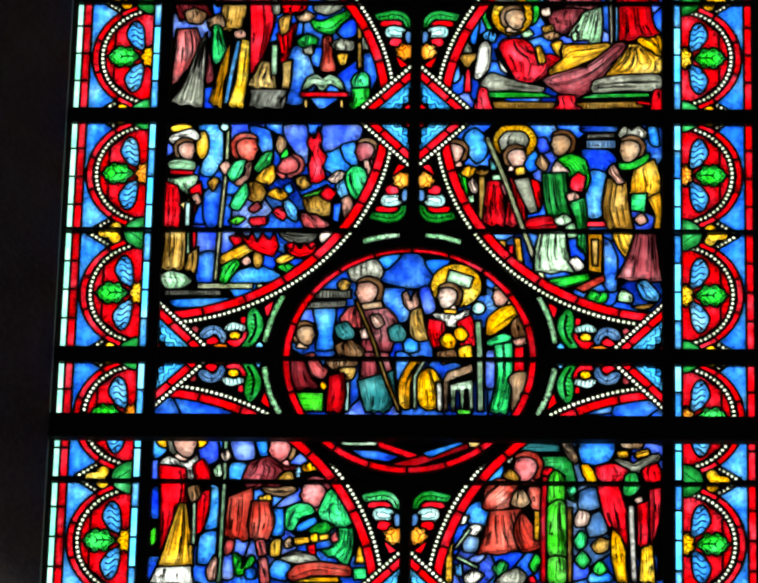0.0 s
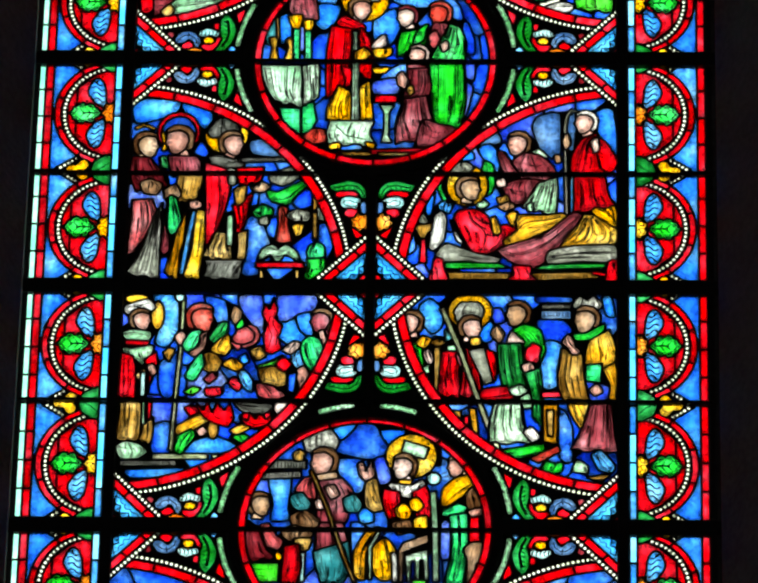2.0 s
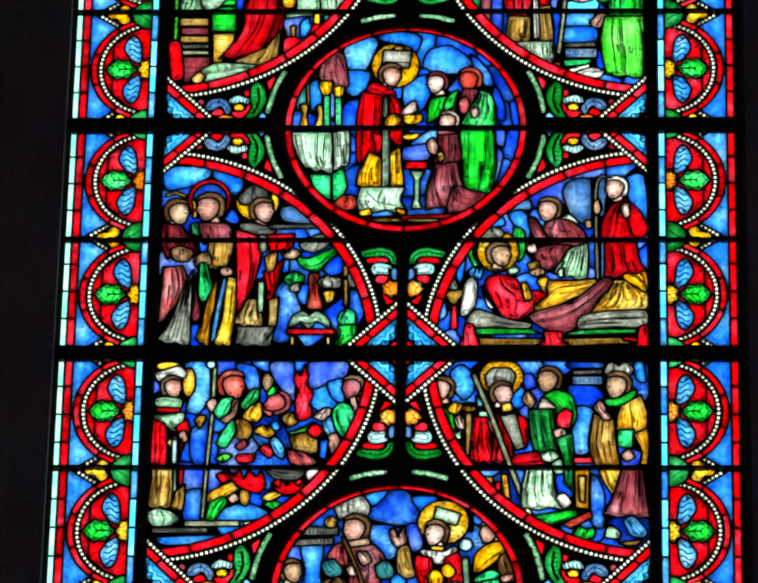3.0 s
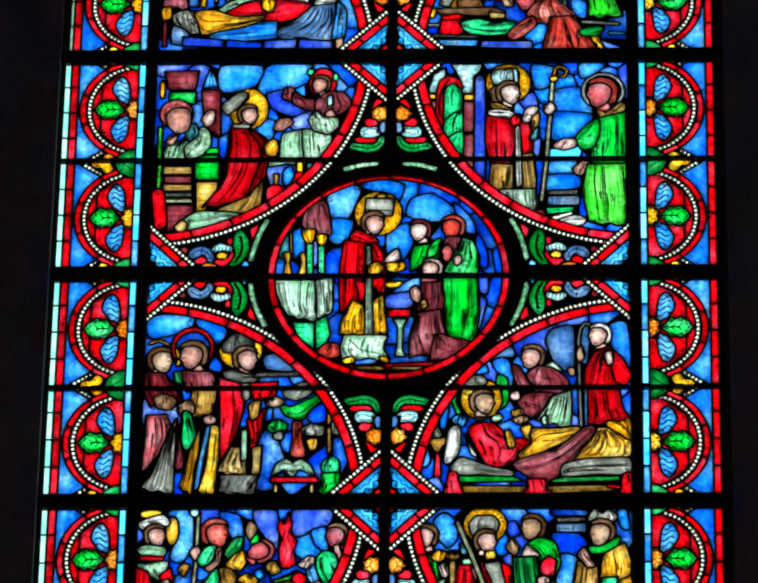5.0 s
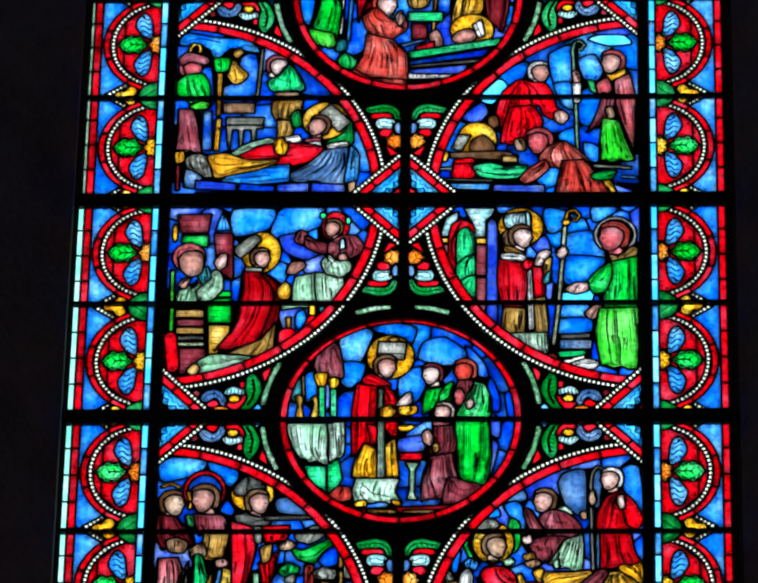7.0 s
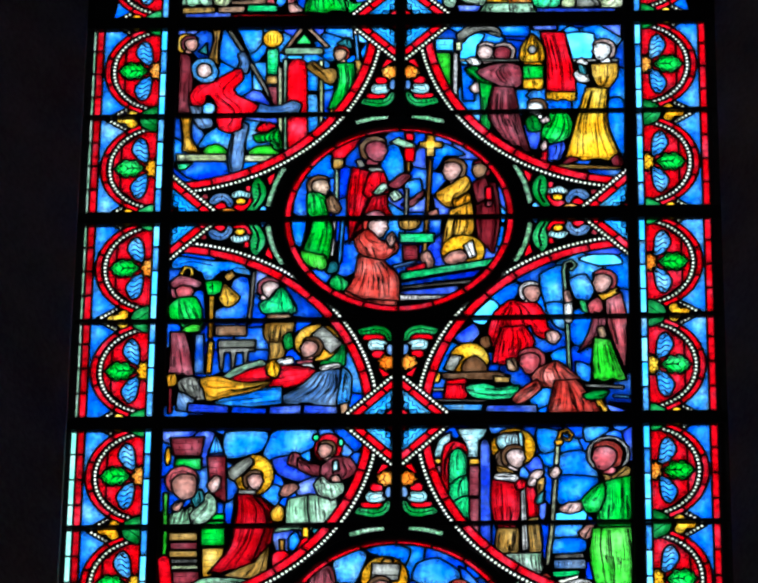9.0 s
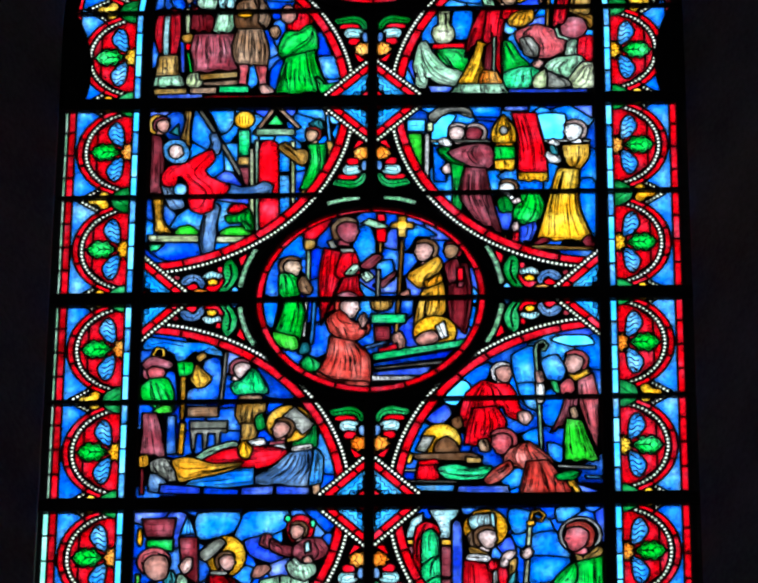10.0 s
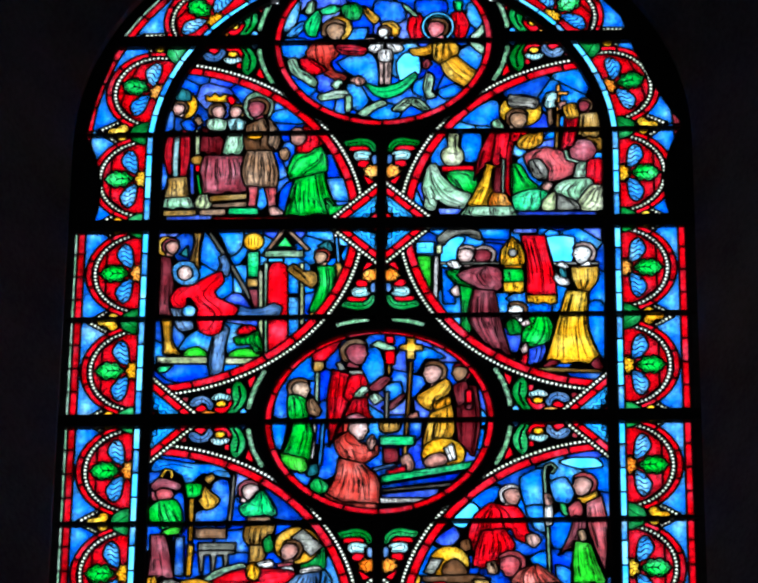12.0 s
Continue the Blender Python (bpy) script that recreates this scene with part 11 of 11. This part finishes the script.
def apotheosis_medallion(g):
    g.tint("sky", -35.8, 12.5, -30.1, 18.9, -29.2, 14.5, -34.9, 4.9)
    g.tint("sky", -38.1, 0.6, -30.7, 0.5, -31.4, -6, -36.3, -7)
    g.tint("blue", -16.9, 18.6, -8.5, 14.1, -7.6, 7.6, -13.4, 8.8)
    g.tint("blue", -5.3, 18.4, 8, 19.3, 7.2, 11.7, -0.2, 8.5)
    g.tint("sky", 12.9, 19.2, 25.4, 18.9, 24.5, 13.5, 17.9, 13.6)
    g.tint("sky", 31.2, 18.8, 37.8, 13.3, 38.6, 7.8, 32.8, 10.1)
    g.tint("sky", 28.7, -0.6, 32.8, -1.8, 36, -10.4, 31.1, -11.4)
    g.tint("sky", -15.7, -7.3, -5.9, -5.4, -2.5, -15.1, -4.9, -18.2, -12.3, -14.9)
    g.tint("sky", 4, -6.6, 12.2, -7.8, 13.9, -13.2, 8.2, -19.5, 4.1, -19.5)
    g.tint("blue", -24.6, -14.7, -18.9, -12.6, -18, -20.1, -22.9, -24.3)
    g.tint("sky", -32.8, -18.8, -26.2, -20, -24.5, -25.3, -29.4, -25.2)
    g.tint("blue", -11.4, -21.3, -6.5, -21.4, -1.6, -27.8, -8.9, -33)
    g.tint("blue", 3.3, -27.9, 9.9, -24.9, 15.6, -30.3, 8.3, -33.3)
    g.tint("sky", 19.6, -15.5, 24.6, -18.8, 27.8, -26.2, 19.7, -29.3)
    g.tint("deep", -22.8, -28.5, -13.8, -26.6, -12.9, -32.9, -16.2, -32.9)
    g.tint("sky", -10.5, -36.1, 3.4, -34.3, 3.4, -37.4, -8, -37.2)
    g.tint("blue", 5, -34.3, 14.8, -34, 13.2, -36.6, 5.8, -37.5)
    g.ground("blue")
    g.soft("azure", -38.6, -5.0, -36.9, 1.1, -29.6, 1.0, -28.4, -5.2, -33.1, -8.0)
    g.soft("sky", -38.2, 11.6, -35.4, 18.8, -31.8, 19.7, -33.4, 9.2, -37.0, 5.4)
    g.soft("azure", -16.8, -10.2, -5.9, -5.6, -3.0, -10.4, -2.2, -22.2, -9.4, -17.4)
    g.soft("cyan", 5.7, -10.6, 8.6, -6.4, 12.9, -8.3, 13.3, -15.4, 6.8, -19.1)
    g.soft("azure", -15.8, -3.1, -7.8, 0.6, -6.1, 6.3, -13.3, 5.0)
    g.soft("blue", -2.5, 19.6, 6.6, 18.0, 7.8, 10.8, 1.2, 8.5, -3.2, 13.4)
    g.soft("blue", 12.5, 19.3, 23.0, 19.1, 23.0, 12.9, 13.9, 11.6)
    g.soft("azure", 28.5, -6.2, 33.9, -3.0, 39.3, -13.5, 35.7, -15.8, 30.3, -11.0)
    g.soft("sky", 32.2, 17.5, 39.5, 17.9, 40.5, 10.2, 35.8, 5.5, 32.2, 10.3)
    g.soft("violet", -24.6, -16.1, -18.5, -14.8, -18.0, -24.2, -23.8, -24.1)
    g.soft("sky", -13.0, -21.1, -8.7, -22.1, -5.7, -29.1, -9.3, -33.7, -12.2, -29.0)
    g.soft("sky", 12.3, -20.1, 17.7, -17.8, 15.9, -27.2, 11.6, -24.8)
    g.soft("azure", 20.6, -24.9, 26.7, -21.8, 30.3, -25.1, 23.1, -28.2)
    g.soft("sky", -5.6, -35.2, 1.5, -30.7, 6.9, -33.1, 5.2, -37.2, -2.0, -37.6)
    g.robe("ice", 5, -36.6, 3.0, -34.1, 6.8, -30.2, 10.1, -29.7, 7.7, -33.3, 2.9)
    g.robe("celadon", 4, -29.5, 14.3, -28.1, 19.6, -25.9, 20.0, -26.2, 14.3)
    g.robe("mint", 9, -29.4, 8.1, -26.9, 13.3, -23.7, 16.2, -24.3, 9.0, -25.7, 2.8, -28.2, 3.8)
    g.robe("mint", 4, -23.7, 15.7, -19.0, 18.0, -16.0, 16.5, -18.9, 14.2, -22.9, 13.7)
    g.robe("fern", 6, -15.7, 17.0, -11.7, 18.8, -8.0, 16.3, -9.7, 11.1, -14.1, 11.2)
    g.robe("amber", 4, -7.3, 17.3, -4.7, 14.8, -1.7, 11.0, -3.5, 8.6, -6.9, 13.5)
    g.oval("amber", -17.0, 6.5, 5.3, 6.1)
    g.head(-18.8, 6.0, 4.9, "tan", "brown", 1, -10)
    g.robe("rust", 10, -28.4, -5.2, -24.9, 0.4, -20.2, 0.8, -16.9, -1.2, -16.8, -5.4, -20.4, -10.1, -18.5, -14.8, -13.8, -17.3, -15.9, -19.1, -21.4, -15.3, -26.6, -9.5)
    g.robe("ruby", 5, -18.0, -2.1, -13.2, -1.7, -6.0, -3.7, -7.7, -6.5, -15.0, -5.9)
    g.robe("red", 7, -31.3, -8.5, -26.6, -9.0, -21.4, -13.8, -25.7, -15.7, -29.4, -13.7)
    g.robe("flesh", 3, -12.3, -18.7, -8.7, -16.9, -6.5, -19.8, -8.7, -21.6)
    g.robe("celadon", 7, -35.6, -9.3, -33.1, -8.0, -31.6, -13.2, -27.5, -16.1, -24.9, -19.4, -25.6, -21.8, -30.4, -17.9, -34.1, -14.6)
    g.robe("celadon", 5, -23.8, -26.5, -18.4, -24.2, -13.7, -24.3, -12.9, -26.7, -18.3, -27.5, -23.0, -28.4)
    g.robe("celadon", 4, -13.7, -26.7, -11.9, -26.7, -11.8, -33.2, -13.6, -34.1)
    g.robe("celadon", 4, -19.1, -20.9, -16.6, -18.6, -14.8, -20.1, -17.3, -23.3)
    g.robe("amber", 3, -0.6, 8.6, 3.4, 9.4, 6.0, 6.0, 4.9, 2.3, 2.3, 3.7)
    g.head(0.3, 4.7, 2.8, "white", "brown", -1)
    g.robe("white", 4, -5.6, -3.7, -3.4, 0.0, -0.2, 0.4, -0.5, -4.3, -3.0, -5.7)
    g.robe("white", 4, 1.3, 0.4, 4.9, -0.1, 7.5, -4.0, 4.6, -5.8, 2.0, -3.4)
    g.robe("pale", 3, -5.6, -1.4, -6.7, 1.5, -3.1, 1.4, -3.1, -0.5)
    g.robe("pale", 3, 4.2, 1.3, 8.2, 0.3, 7.5, -1.6, 4.9, -0.6)
    g.robe("white", 4, -1.6, -4.8, 2.8, -4.4, 3.2, -10.0, 0.6, -11.4, -1.5, -9.5)
    g.drape("pale", 3, (-1.2, -10.4, -0.8, -16.6, -0.7, -21.3), (0.6, -10.9, 0.7, -16.6, 0.7, -21.3))
    g.drape("pale", 3, (1.0, -10.9, 1.0, -16.6, 1.1, -21.3), (2.8, -10.5, 2.5, -16.6, 2.2, -21.3))
    g.robe("mint", 8, -6.5, -20.7, -2.2, -23.1, 1.5, -22.7, 6.8, -20.5, 12.2, -15.9, 11.5, -19.1, 6.9, -25.2, 1.5, -27.4, -2.5, -25.9)
    g.robe("celadon", 6, -9.2, -35.1, -5.0, -31.5, -0.3, -28.8, 1.5, -30.7, -2.8, -32.9, -6.3, -36.1)
    g.robe("celadon", 6, 3.7, -33.5, 8.7, -28.5, 13.4, -28.5, 17.4, -33.7, 14.1, -33.2, 10.5, -30.8, 6.9, -34.0)
    g.robe("celadon", 6, 16.6, -15.5, 18.8, -17.9, 18.0, -24.9, 19.5, -27.2, 16.6, -28.1, 15.5, -22.5)
    g.robe("red", 6, 9.6, 6.0, 10.3, 11.2, 13.2, 13.1, 15.0, 8.3, 14.7, 2.1, 11.4, 0.2)
    g.robe("red", 6, 26.0, 12.8, 29.2, 14.2, 31.8, 8.0, 30.3, 1.8, 27.4, 1.8, 26.7, 8.0)
    g.robe("celadon", 4, 7.3, 18.5, 10.3, 15.5, 12.8, 12.1, 11.4, 12.2, 8.1, 15.6)
    g.robe("mint", 3, 26.7, 19.1, 29.6, 19.0, 28.9, 14.2, 27.1, 15.2)
    g.oval("cyan", 20.5, 6.7, 6.3, 7.2)
    g.oval("teal", 20.5, 6.7, 5.1, 6.1)
    g.head(20.5, 6.3, 4.6, "pink", "brown", -1)
    g.robe("amber", 7, 10.0, -4.5, 15.8, -3.6, 19.4, -0.9, 20.2, -4.7, 15.8, -7.0, 11.5, -6.9)
    g.robe("amber", 11, 19.4, -1.3, 24.9, 0.5, 27.8, -3.9, 26.7, -8.6, 22.4, -11.3, 19.5, -9.4)
    g.robe("plum", 2, 14.4, -11.2, 16.6, -8.9, 18.0, -11.7, 15.9, -14.0)
    g.drape("amber", 12, (22.0, -11.8, 24.9, -18.0, 31.4, -22.8), (27.1, -8.1, 32.1, -13.4, 36.4, -17.2))
    g.robe("celadon", 5, 32.5, 1.3, 35.8, 5.0, 38.3, 8.8, 38.7, 5.4, 35.8, 1.2)
    g.robe("celadon", 6, 32.1, -0.6, 36.1, -2.1, 39.7, -6.0, 39.0, -7.9, 35.0, -4.9)
    g.robe("celadon", 2, 37.2, -10.7, 38.3, -8.8, 38.6, -12.1, 37.5, -13.0)


cell(-1, 3, +1, thanks_left, "leaded panel with a kneeling red-robed figure before an altar")
cell(1, 3, +1, gate_right, "leaded panel with a mitred figure, crozier and figure in green")
cell(-1, 3, -1, vision_left, "leaded panel with three haloed figures beside a table with a plant")
cell(1, 3, -1, bed_right, "leaded panel with a figure in bed under a golden cover")
cell(-1, 1, +1, pyre_left, "leaded panel with a mitred figure beside men and red flames")
cell(1, 1, +1, council_right, "leaded panel with a seated ruler, staff and three standing figures")
cell(-1, 1, -1, workshop_left, "leaded panel with a red-robed figure holding a staff beside workmen")
cell(1, 1, -1, builder_right, "leaded panel with a red-coated man, a green column and robed figure")
cell(-1, 5, -1, shrine_left, "leaded panel with a body lying on a bed and two mourners")
cell(1, 5, -1, burial_right, "leaded panel with bowing red-robed figures over a body")
cell(-1, 5, +1, assault_left, "leaded panel with a red-coated man kicking before a tower gate")
cell(1, 5, +1, relics_right, "leaded panel with hooded bearers carrying a red draped shrine")
cell(-1, 7, -1, court_left, "leaded panel with a seated crowned figure and standing petitioners")
cell(1, 7, -1, healing_right, "leaded panel with a haloed red-robed figure tending a reclining patient")
medallion(1, inscription_medallion, "round leaded panel with a seated mitred figure and attendants")
medallion(3, communion_medallion, "round leaded panel with a mitred figure giving bread to kneeling figures")
medallion(5, tomb_medallion, "round leaded panel with robed figures holding a cross over a tomb")
medallion(7, apotheosis_medallion, "round leaded panel with two winged figures lifting a small pale figure")


def bare(g):
    g.soft("sky", 20, 10, 50, 5, 45, 20)


for side in (-1, 1):
    cell(side, 7, 1, bare, "small leaded corner panel with leaves under the arch")

for side in (-1, 1):
    straight = border_panel(side, 2.4, STEP * 100 - 2.4, (0, 1), at=row_z(0))
    for k in range(1, 4):
        copy_thing(straight, Matrix.Translation((0, 0, row_z(k))))
    upper = border_panel(side, 2.4, STEP * 100 - 2.4, (0, 1), at=row_z(4), dull=True)
    copy_thing(upper, Matrix.Translation((0, 0, row_z(5))))
    up = (SPRING - row_z(6)) * 100                      # the last straight piece, then the head
    border_panel(side, 2.4 - up, STEP * 190 - up, (0, 1, 2, 3), bent(side), SPRING, -up, True)
